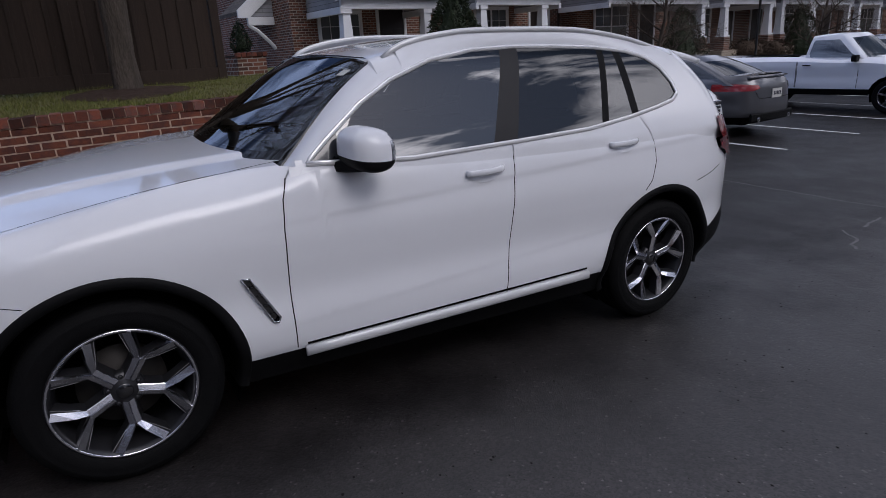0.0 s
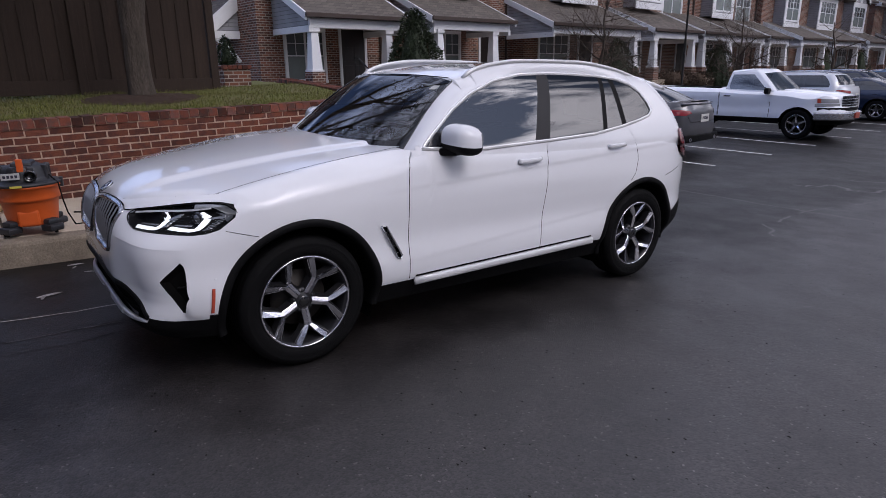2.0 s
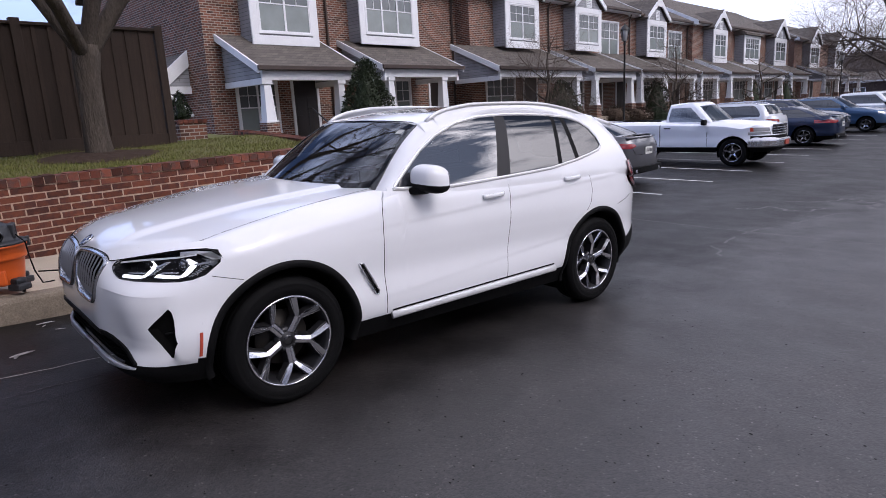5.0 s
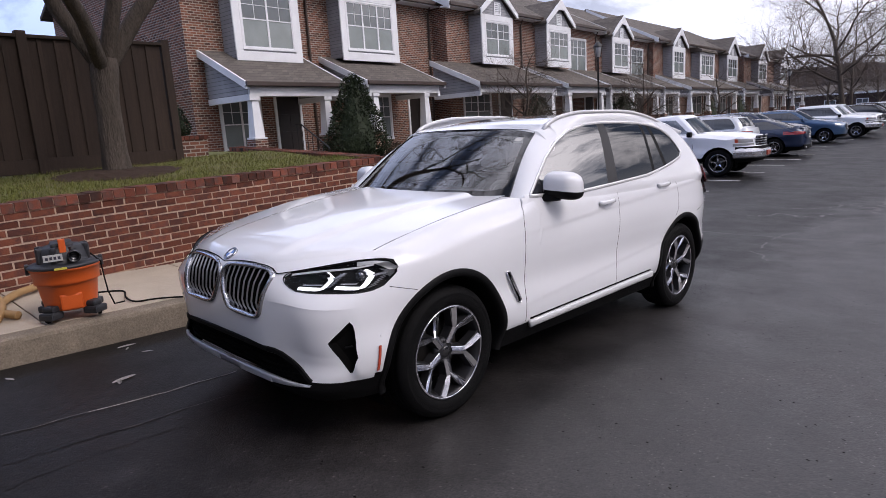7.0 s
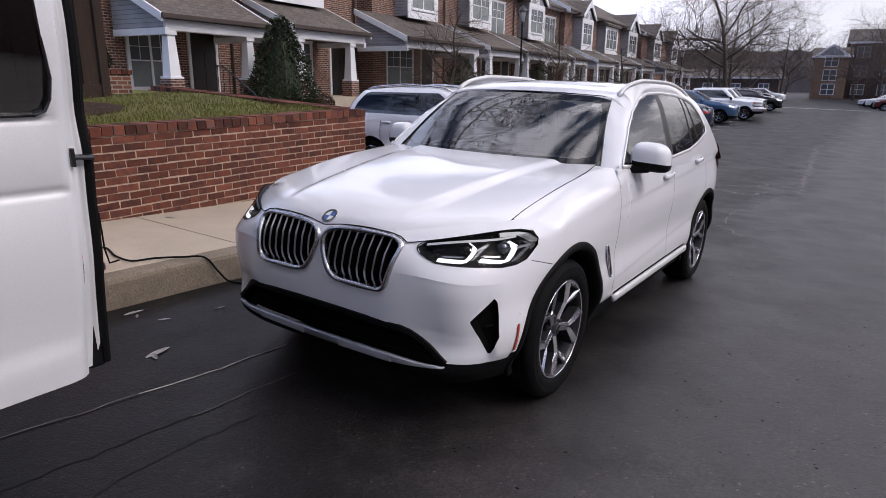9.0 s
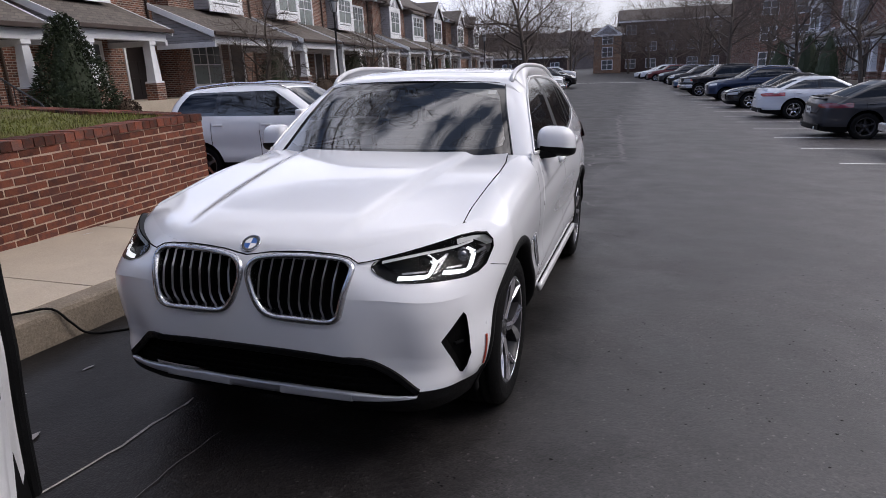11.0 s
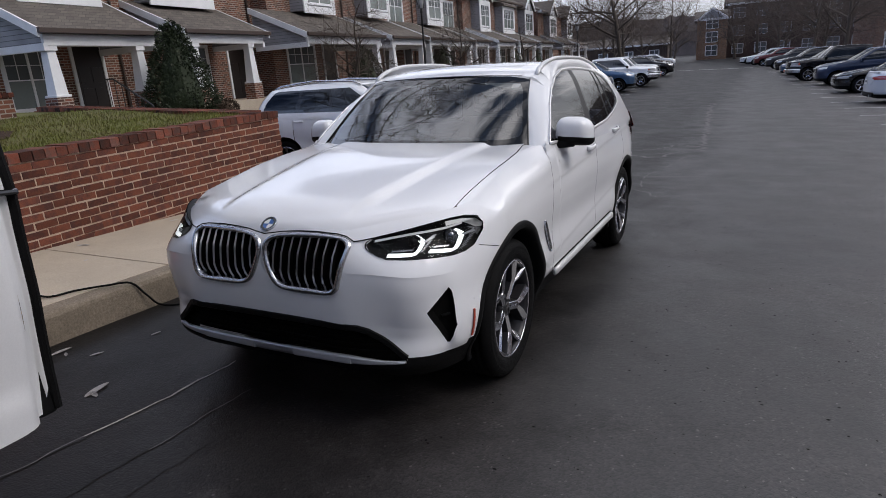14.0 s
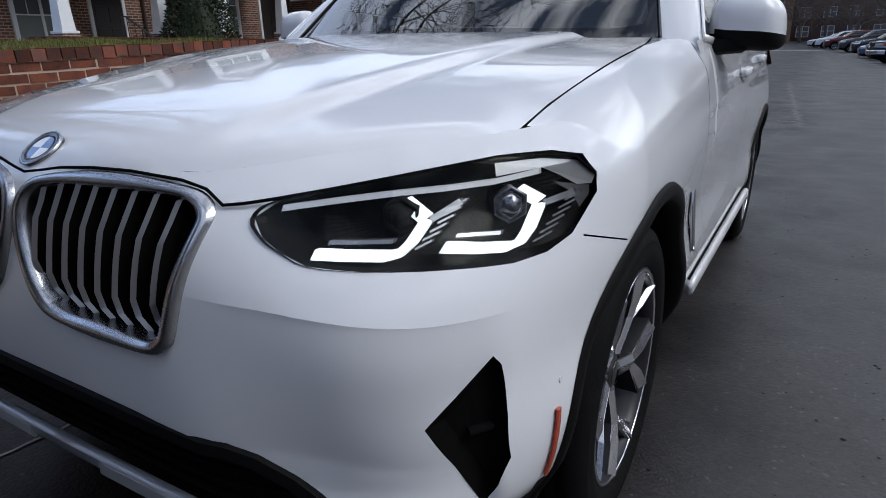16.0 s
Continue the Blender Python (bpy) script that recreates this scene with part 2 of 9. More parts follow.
FENCE = mat("dark_stained_wood", (0.040, 0.026, 0.019), 0.75, vary=0.25, vscale=4, fine=0.2, fscale=40, bump=0.3, bscale=40, rand=0.15, streak=(6, 6, 0.5), spec=0.3)
BARK = mat("bark", (0.088, 0.072, 0.060), 0.95, vary=0.3, vscale=10, fine=0.3, fscale=60, bump=1.0, bscale=26, bdist=0.045, streak=(1, 1, 0.22), spec=0.2)
TWIG = mat("twig_bark", (0.115, 0.09, 0.075), 0.95, vary=0.25, vscale=6, spec=0.2)
TRIM = mat("white_trim_paint", (0.76, 0.77, 0.80), 0.5, vary=0.06, vscale=3, fine=0.04, fscale=30, bump=0.05, bscale=50)
SIDING = mat("grey_siding", (0.36, 0.37, 0.40), 0.65, vary=0.08, vscale=2, fine=0.05, fscale=50, bump=0.1, bscale=60)
HOUSE_GLASS = mat("window_pane", (0.10, 0.115, 0.125), 0.06, vary=0.25, vscale=0.8, spec=0.7)
BLIND = mat("window_blind", (0.50, 0.51, 0.50), 0.7, vary=0.1, vscale=3)
DOOR = mat("dark_door_paint", (0.018, 0.012, 0.010), 0.45, vary=0.15, vscale=3)
IRON = mat("black_iron", (0.012, 0.012, 0.013), 0.45, vary=0.2, vscale=12, bump=0.1)
GUTTER = mat("brown_gutter", (0.05, 0.032, 0.025), 0.45, vary=0.15, vscale=4)
LEAF = mat("evergreen_leaf", (0.022, 0.033, 0.014), 0.6, vary=0.2, vscale=5, island=0.5, spec=0.35)
SHRUB = mat("dry_shrub_leaf", (0.06, 0.042, 0.03), 0.8, vary=0.2, vscale=5, island=0.5, spec=0.2)
PAINT_LINE = mat("road_paint", (0.62, 0.62, 0.60), 0.8, vary=0.15, vscale=5, fine=0.22, fscale=60, bump=0.3, bscale=120)
CRACK_PALE = mat("crack_grit", (0.36, 0.34, 0.32), 0.95, vary=0.4, vscale=9, fine=0.3, fscale=80)
CRACK_FAINT = mat("faint_crack", (0.095, 0.086, 0.086), 0.6, spec=0.9, vary=0.4, vscale=9, fine=0.3, fscale=80)
CRACK_DARK = mat("crack_tar", (0.008, 0.008, 0.009), 0.7, vary=0.3, vscale=9)


# ---------------------------------------------------------------- mesh helpers
def link(name, bm, material, parent=None, label="", smooth=False, m=None):
    """One bmesh as one mesh object; under parent it keeps the parent's frame."""
    me = bpy.data.meshes.new(name)
    bm.to_mesh(me)
    bm.free()
    mats = material if isinstance(material, (list, tuple)) else [material]
    for k in mats:
        me.materials.append(k)
    if smooth:
        me.polygons.foreach_set("use_smooth", [True] * len(me.polygons))
    ob = new(name, me)
    if parent is not None:
        ob.parent = parent
    if m is not None:
        ob.matrix_basis = m
    if label:
        ob["label"] = label
    return ob


def part(name, bm, material, parent, label="", smooth=False):
    return link(name, bm, material, parent, label, smooth)


def thing(name, m, label, category, group="", kind=""):
    ob = new(name)
    ob.empty_display_size = 0.2
    ob.matrix_basis = m
    return tagged(ob, label, category, group, kind)


def box(bm, x0, x1, y0, y1, z0, z1, bevel=0.0, mi=0, m=None):
    vs = [bm.verts.new((x, y, z)) for z in (z0, z1) for y in (y0, y1) for x in (x0, x1)]
    fs = []
    for a in ((0, 2, 3, 1), (4, 5, 7, 6), (0, 1, 5, 4), (2, 6, 7, 3), (0, 4, 6, 2), (1, 3, 7, 5)):
        f = bm.faces.new([vs[i] for i in a])
        f.material_index = mi
        fs.append(f)
    if m is not None:
        bmesh.ops.transform(bm, matrix=m, verts=vs)
    if bevel:
        es = list({e for f in fs for e in f.edges})
        bmesh.ops.bevel(bm, geom=es, offset=bevel, segments=2, affect="EDGES", profile=0.6)
    return vs


def boxed(*a, bevel=0.0, m=None):
    bm = bmesh.new()
    box(bm, *a, bevel=bevel, m=m)
    return bm


def prism(bm, pts, axis, a, b, mi=0):
    """A closed outline (2D) pushed along an axis from a to b. axis x: pts are (y, z); y: (x, z); z: (x, y)."""
    def p3(p, t):
        return {"x": (t, p[0], p[1]), "y": (p[0], t, p[1]), "z": (p[0], p[1], t)}[axis]
    n = len(pts)
    v0 = [bm.verts.new(p3(p, a)) for p in pts]
    v1 = [bm.verts.new(p3(p, b)) for p in pts]
    fs = [bm.faces.new(v0[::-1]), bm.faces.new(v1)]
    fs += [bm.faces.new((v0[i], v0[(i + 1) % n], v1[(i + 1) % n], v1[i])) for i in range(n)]
    for f in fs:
        f.material_index = mi
    bmesh.ops.recalc_face_normals(bm, faces=fs)
    return v0 + v1


def tube(bm, pts, radii, sides=8, cap=True):
    """A tapered round tube along points."""
    pts = [Vector(p) for p in pts]
    if not hasattr(radii, "__len__"):
        radii = [radii] * len(pts)
    rings = []
    ref = Vector((0, 0, 1))
    for i, p in enumerate(pts):
        d = (pts[min(i + 1, len(pts) - 1)] - pts[max(i - 1, 0)]).normalized()
        if abs(d.dot(ref)) > 0.95:
            ref = Vector((1, 0, 0)) if abs(d.x) < 0.9 else Vector((0, 1, 0))
        s = d.cross(ref).normalized()
        t = s.cross(d)
        rings.append([bm.verts.new(p + (s * math.cos(2 * math.pi * k / sides) + t * math.sin(2 * math.pi * k / sides)) * radii[i]) for k in range(sides)])
    for a, b in zip(rings, rings[1:]):
        for k in range(sides):
            bm.faces.new((a[k], a[(k + 1) % sides], b[(k + 1) % sides], b[k]))
    if cap:
        bm.faces.new(rings[0][::-1])
        bm.faces.new(rings[-1])
    return rings


def lathe(bm, prof, axis="z", n=32, m=None, mi=0):
    """Turn (radius, height) points about an axis."""
    rings = []
    made = []
    for r, h in prof:
        ring = []
        for k in range(n):
            a = 2 * math.pi * k / n
            c, s = r * math.cos(a), r * math.sin(a)
            ring.append(bm.verts.new({"z": (c, s, h), "x": (h, c, s), "y": (s, h, c)}[axis]))
        rings.append(ring)
        made += ring
    for a, b in zip(rings, rings[1:]):
        for k in range(n):
            f = bm.faces.new((a[k], a[(k + 1) % n], b[(k + 1) % n], b[k]))
            f.material_index = mi
            f.smooth = True
    if m is not None:
        bmesh.ops.transform(bm, matrix=m, verts=made)
    return rings


def smoothstep(a, b, x):
    t = min(1.0, max(0.0, (x - a) / (b - a)))
    return t * t * (3 - 2 * t)


def lerp_table(tab, x):
    """Smooth interpolation through a short table of (x, value)."""
    if x <= tab[0][0]:
        return tab[0][1]
    for i in range(len(tab) - 1):
        (a, fa), (b, fb) = tab[i], tab[i + 1]
        if x <= b:
            m0 = (fb - tab[i - 1][1]) / (b - tab[i - 1][0]) if i > 0 else (fb - fa) / (b - a)
            m1 = (tab[i + 2][1] - fa) / (tab[i + 2][0] - a) if i + 2 < len(tab) else (fb - fa) / (b - a)
            h = b - a
            t = (x - a) / h
            return (2 * t ** 3 - 3 * t * t + 1) * fa + (t ** 3 - 2 * t * t + t) * h * m0 + (-2 * t ** 3 + 3 * t * t) * fb + (t ** 3 - t * t) * h * m1
    return tab[-1][1]


# the lane, the parking rows and the houses run 4.3 degrees off the kerb
LANE = pose(0, 0, 0, 0, 0, 4.3)


def ground_z(x, y):
    """Height of the road: it falls gently from the kerb side down to a flat stretch."""
    f = -0.0336 * y if y < 6 else -0.2016 - 0.24 * (1 - math.exp(-(y - 6) * 0.0336 / 0.24))
    if y < -6:
        f = 0.2016 + 0.2 * (1 - math.exp((y + 6) * 0.0336 / 0.2))
    cross = -0.0177 * max(-14.0, min(14.0, x))
    return f + cross


def lane_z(v, u):
    p = LANE @ Vector((v, u, 0))
    return ground_z(p.x, p.y)


# ---------------------------------------------------------------- setting: road, kerb, pavement
def ground_sheet():
    bm = bmesh.new()
    def axis(lim, fine, lo, hi):
        v = [lo + i * fine for i in range(int((hi - lo) / fine) + 1)]
        step, a, b = fine, lo, v[-1]
        while a > -lim or b < lim:
            step *= 1.35
            a, b = a - step, b + step
            v = [a] + v + [b]
        return v
    xs, ys = axis(900, 0.7, -12.6, 18), axis(900, 0.7, -10, 34)
    grid = [[bm.verts.new((x, y, ground_z(x, y))) for x in xs] for y in ys]
    for j in range(len(ys) - 1):
        for i in range(len(xs) - 1):
            bm.faces.new((grid[j][i], grid[j][i + 1], grid[j + 1][i + 1], grid[j + 1][i]))
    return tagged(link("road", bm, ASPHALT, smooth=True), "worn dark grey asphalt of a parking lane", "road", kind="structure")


ground_sheet()

KERB_X, WALL_X, WALL_END = -1.95, -3.70, 3.68


def walk_z(y):
    """Height of the pavement's top at the kerb."""
    return 0.245 - 0.026 * y


def kerb_and_pavement():
    kerb = thing("kerb", Matrix.Identity(4), "weathered stained concrete kerb beside the lane", "kerb", kind="structure")
    y = -14.0
    while y < 4.0:
        y1 = min(y + 3.05, 4.0)
        bm = bmesh.new()
        n = 8
        rows = []
        for i in range(n + 1):
            yy = y + (y1 - y) * i / n + (0.004 if i == 0 else -0.004 if i == n else 0)
            zt, zb = walk_z(yy), ground_z(KERB_X, yy) - 0.12
            w = 0.008 * noise.noise(Vector((yy * 1.7, 0, 0)))
            prof = [(KERB_X + 0.035, zb), (KERB_X + 0.022 + w, zb + 0.13), (KERB_X + 0.004 + w, zt - 0.035), (KERB_X - 0.008, zt - 0.012), (KERB_X - 0.035, zt), (KERB_X - 0.16, zt + 0.004), (KERB_X - 0.16, zb)]
            rows.append([bm.verts.new((px, yy, pz)) for px, pz in prof])
        for a, b in zip(rows, rows[1:]):
            for k in range(len(a) - 1):
                bm.faces.new((a[k], b[k], b[k + 1], a[k + 1]))
        bm.faces.new(rows[0])
        bm.faces.new(rows[-1][::-1])
        bmesh.ops.recalc_face_normals(bm, faces=bm.faces)
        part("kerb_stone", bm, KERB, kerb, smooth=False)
        y = y1
    pave = thing("pavement", Matrix.Identity(4), "pale tan broom-finished concrete footpath slabs", "pavement", kind="structure")
    y = -13.6
    while y < 4.0:
        y1 = min(y + 1.55, 4.0)
        bm = bmesh.new()
        box(bm, WALL_X - 0.12, KERB_X - 0.165, y + 0.006, y1 - 0.006, -0.3, 0.0, bevel=0.006)
        for v in bm.verts:
            v.co.z += walk_z(v.co.y) + 0.004 - (v.co.x - KERB_X) * 0.012
        part("slab", bm, CONCRETE, pave)
        y = y1


kerb_and_pavement()


def ribbon(name, pts, width, material, label, jitter=0.02, lift=0.004, seed=1, gaps=0.0):
    """A thin strip lying on the road along points, uneven in width."""
    rnd = random.Random(seed)
    dense = []
    for (ax, ay), (bx, by) in zip(pts, pts[1:]):
        n = max(2, int(math.hypot(bx - ax, by - ay) / 0.06))
        dense += [(ax + (bx - ax) * i / n, ay + (by - ay) * i / n) for i in range(n)]
    dense.append(pts[-1])
    bm = bmesh.new()
    prev = None
    for i, (x, y) in enumerate(dense):
        a, b = dense[max(0, i - 1)], dense[min(len(dense) - 1, i + 1)]
        dx, dy = b[0] - a[0], b[1] - a[1]
        k = math.hypot(dx, dy) or 1
        nx, ny = -dy / k, dx / k
        o = jitter * (noise.noise(Vector((x * 6, y * 6, seed * 3.1))) + 0.5 * noise.noise(Vector((x * 21, y * 21, seed))))
        w = width * (0.5 + 0.9 * abs(noise.noise(Vector((x * 4, y * 4, seed + 9)))) + 0.3 * rnd.random())
        p = [bm.verts.new((x + nx * (o + s * w), y + ny * (o + s * w), ground_z(x + nx * o, y + ny * o) + lift)) for s in (-0.5, 0.5)]
        if prev and noise.noise(Vector((x * 2.3, y * 2.3, seed * 7.7))) > gaps - 1:
            bm.faces.new((prev[0], p[0], p[1], prev[1]))
        prev = p
    return tagged(link(name, bm, material), label, "crack" if "crack" in name else "marking", kind="structure")


# ---------------------------------------------------------------- retaining wall, lawn, fence
def wall_top(y):
    return 1.125 + 0.020 * y


COURSE, BRICK_L = 0.0755, 0.2105
BODY_TOP = 0.088     # height of the cap row above the courses


def brick_mesh(l, d, h, c=0.004):
    """A brick with chamfered face, centred, face towards +x."""
    bm = bmesh.new()
    box(bm, -d, 0, -l / 2, l / 2, -h / 2, h / 2)
    front = [f for f in bm.faces if f.calc_center_median().x > -0.001]
    r = bmesh.ops.inset_region(bm, faces=front, thickness=c, depth=0.0)
    for f in front:
        for v in f.verts:
            v.co.x += 0.0
    for f in r["faces"]:
        for v in f.verts:
            if abs(abs(v.co.y) - l / 2) < 1e-6 or abs(abs(v.co.z) - h / 2) < 1e-6:
                v.co.x = -c if v.co.x > -0.001 else v.co.x
    me = bpy.data.meshes.new("brick")
    bm.to_mesh(me)
    bm.free()
    return me


wall = thing("retaining_wall", Matrix.Identity(4), "red brick retaining wall with a rowlock cap and pale mortar", "wall", kind="structure")
bm = bmesh.new()
prism(bm, [(-9, -0.4), (WALL_END - 0.012, -0.4), (WALL_END - 0.012, wall_top(WALL_END) - 0.009), (-9, wall_top(-9) - 0.009)], "x", WALL_X - 0.30, WALL_X - 0.007)
part("mortar_core", bm, MORTAR, wall)
# the return of the wall towards the houses
ret_dir = Vector((-6.8, 1.35, 0)).normalized()
RET = Matrix.Translation((WALL_X - 0.10, WALL_END - 0.15, 0)) @ Matrix.Rotation(math.atan2(ret_dir.y, ret_dir.x) - math.pi, 4, "Z")
bm = bmesh.new()
vs = prism(bm, [(-7.2, -0.4), (0.0, -0.4), (0.0, wall_top(WALL_END) - 0.09), (-7.2, wall_top(WALL_END) + 0.13)], "y", -0.14, 0.14)
bmesh.ops.transform(bm, matrix=RET, verts=vs)
part("return_wall", bm, PLASTER_DARK, wall, "dark weathered brick return wall")


# ---------------------------------------------------------------- lawn and its edge
def lawn_z(x, y):
    base = wall_top(y) - 0.035
    k = smoothstep(-4.0, -9.0, x) if x > -9 else 1.0
    return base + 0.12 * min(1, max(0, (-4 - x) / 4.0)) + 0.03 * noise.noise(Vector((x * 0.8, y * 0.8, 0)))


def return_y(x):
    return WALL_END - 0.28 - (x - WALL_X) * 0.1985


bm = bmesh.new()
nx, ny = 46, 70
rows = []
for j in range(ny + 1):
    row = []
    for i in range(nx + 1):
        x = WALL_X - 0.28 - i * 0.30
        y = -12 + (return_y(x) + 12) * j / ny
        row.append(bm.verts.new((x, y, lawn_z(x, y))))
    rows.append(row)
for j in range(ny):
    for i in range(nx):
        bm.faces.new((rows[j][i], rows[j + 1][i], rows[j + 1][i + 1], rows[j][i + 1]))
lawn = tagged(link("lawn", bm, GRASS, smooth=True), "patchy olive green winter lawn behind the brick wall", "lawn", kind="structure")
TREE_AT = (LANE @ Vector((-6.3, 1.33, 0))).xy
bm = bmesh.new()
rnd = random.Random(5)
for k in range(26000):
    x = WALL_X - 0.30 - rnd.random() ** 1.6 * 5.2
    y = -4.5 + rnd.random() * (return_y(x) + 4.45)
    d = math.hypot((x - TREE_AT[0]) / 0.95, (y - TREE_AT[1]) / 0.8)
    if d < 1.0 + 0.25 * noise.noise(Vector((x * 3, y * 3, 1))):
        continue
    z = lawn_z(x, y) - 0.005
    a = rnd.random() * 6.283
    h = (0.025 + 0.035 * rnd.random()) * (0.6 + 0.8 * abs(noise.noise(Vector((x, y, 4)))) + 0.3)
    w = 0.004 + 0.003 * rnd.random()
    lx, ly = (rnd.random() - 0.5) * 0.05, (rnd.random() - 0.5) * 0.05
    v = [bm.verts.new((x + w * math.cos(a), y + w * math.sin(a), z)), bm.verts.new((x - w * math.cos(a), y - w * math.sin(a), z)), bm.verts.new((x + lx, y + ly, z + h))]
    bm.faces.new(v)
tagged(link("grass_blades", bm, GRASS), "short olive and straw coloured grass blades", "grass", kind="stuff")
bm = bmesh.new()
rings = []
for r in range(9):
    ring = []
    for k in range(40):
        a = 2 * math.pi * k / 40
        q = r / 8 * (1 + 0.12 * noise.noise(Vector((math.cos(a) * 2, math.sin(a) * 2, 3))))
        x, y = TREE_AT[0] + math.cos(a) * 0.98 * q, TREE_AT[1] + math.sin(a) * 0.82 * q
        ring.append(bm.verts.new((x, y, lawn_z(x, y) + 0.012 + 0.07 * (1 - (r / 8) ** 2) + 0.02 * noise.noise(Vector((x * 9, y * 9, 0))) * (r < 8))))
    rings.append(ring)
for a, b in zip(rings, rings[1:]):
    for k in range(40):
        bm.faces.new((a[k], b[k], b[(k + 1) % 40], a[(k + 1) % 40]))
tagged(link("mulch_bed", bm, SOIL), "dark brown mulch bed round the tree trunk", "mulch", kind="structure")


def wooden_fence():
    f = thing("wooden_fence", LANE @ pose(-8.0, 0, 0), "tall dark brown stained board fence behind the lawn", "fence")
    u, k = 3.14, 0
    def zb(u):
        p = LANE @ Vector((-8, u, 0))
        return lawn_z(p.x, p.y) - 0.03
    ztop = 3.25
    part("post", boxed(-0.06, 0.06, u - 0.09, u + 0.05, zb(u), ztop + 0.10, bevel=0.008), FENCE, f)
    u -= 0.1
    while u > -7.0:
        w = 0.235
        part("board", boxed(-0.012, 0.012, u - w + 0.004, u - 0.004, zb(u) + 0.14, ztop, bevel=0.003), FENCE, f)
        part("batten", boxed(0.012, 0.034, u - w - 0.03, u - w + 0.03, zb(u) + 0.14, ztop, bevel=0.003), FENCE, f)
        u -= w
        k += 1
        if k % 9 == 0:
            part("post", boxed(-0.06, 0.075, u - 0.07, u + 0.07, zb(u), ztop + 0.1, bevel=0.008), FENCE, f)
    part("base_board", boxed(-0.02, 0.036, -7, 3.06, 1.24, 1.46, bevel=0.005), FENCE, f)
    part("top_rail", boxed(-0.05, 0.07, -7, 3.06, ztop, ztop + 0.05, bevel=0.006), FENCE, f)


wooden_fence()


# ---------------------------------------------------------------- row houses (lane frame: x across, y along)
def brick_wall_material(name, c1, c2, mortar, width=0.21, height=0.0755, msize=0.010):
    m = bpy.data.materials.new(name)
    m.use_nodes = True
    n, l = m.node_tree.nodes, m.node_tree.links
    b = n["Principled BSDF"]
    tc = n.new("ShaderNodeTexCoord")
    sp = n.new("ShaderNodeSeparateXYZ")
    l.new(tc.outputs["Object"], sp.inputs[0])
    ad = n.new("ShaderNodeMath")
    l.new(sp.outputs["X"], ad.inputs[0])
    l.new(sp.outputs["Y"], ad.inputs[1])
    cb = n.new("ShaderNodeCombineXYZ")
    l.new(ad.outputs[0], cb.inputs["X"])
    l.new(sp.outputs["Z"], cb.inputs["Y"])
    t = n.new("ShaderNodeTexBrick")
    t.inputs["Color1"].default_value, t.inputs["Color2"].default_value, t.inputs["Mortar"].default_value = (*c1, 1), (*c2, 1), (*mortar, 1)
    t.inputs["Scale"].default_value = 1.0
    t.inputs["Mortar Size"].default_value = msize
    t.inputs["Mortar Smooth"].default_value = 0.2
    t.inputs["Bias"].default_value = -0.1
    t.inputs["Brick Width"].default_value, t.inputs["Row Height"].default_value = width, height
    l.new(cb.outputs[0], t.inputs["Vector"])
    nz = n.new("ShaderNodeTexNoise")
    nz.inputs["Scale"].default_value, nz.inputs["Detail"].default_value = 1.6, 6.0
    l.new(tc.outputs["Object"], nz.inputs["Vector"])
    mr = n.new("ShaderNodeMapRange")
    mr.inputs["To Min"].default_value, mr.inputs["To Max"].default_value = 0.65, 1.35
    l.new(nz.outputs["Fac"], mr.inputs["Value"])
    mx = n.new("ShaderNodeMix")
    mx.data_type, mx.blend_type = "RGBA", "MULTIPLY"
    mx.inputs["Factor"].default_value = 1.0
    l.new(t.outputs["Color"], mx.inputs["A"])
    l.new(mr.outputs["Result"], mx.inputs["B"])
    l.new(mx.outputs["Result"], b.inputs["Base Color"])
    b.inputs["Roughness"].default_value = 0.9
    b.inputs["Specular IOR Level"].default_value = 0.25
    bp = n.new("ShaderNodeBump")
    bp.inputs["Strength"].default_value, bp.inputs["Distance"].default_value, bp.invert = 0.8, 0.008, True
    l.new(t.outputs["Fac"], bp.inputs["Height"])
    l.new(bp.outputs["Normal"], b.inputs["Normal"])
    return m


HOUSE_WALL = brick_wall_material("house_brickwork", (0.215, 0.088, 0.058), (0.062, 0.036, 0.030), (0.37, 0.32, 0.28), msize=0.011)
TAN_WALL = brick_wall_material("tan_brickwork", (0.27, 0.15, 0.09), (0.18, 0.095, 0.06), (0.30, 0.25, 0.2))
ROOF = brick_wall_material("shingle_roof", (0.140, 0.122, 0.108), (0.094, 0.083, 0.075), (0.062, 0.055, 0.05), 0.22, 0.10, 0.005)
LAP = brick_wall_material("lap_siding", (0.34, 0.345, 0.37), (0.32, 0.325, 0.35), (0.17, 0.17, 0.19), 30.0, 0.12, 0.008)


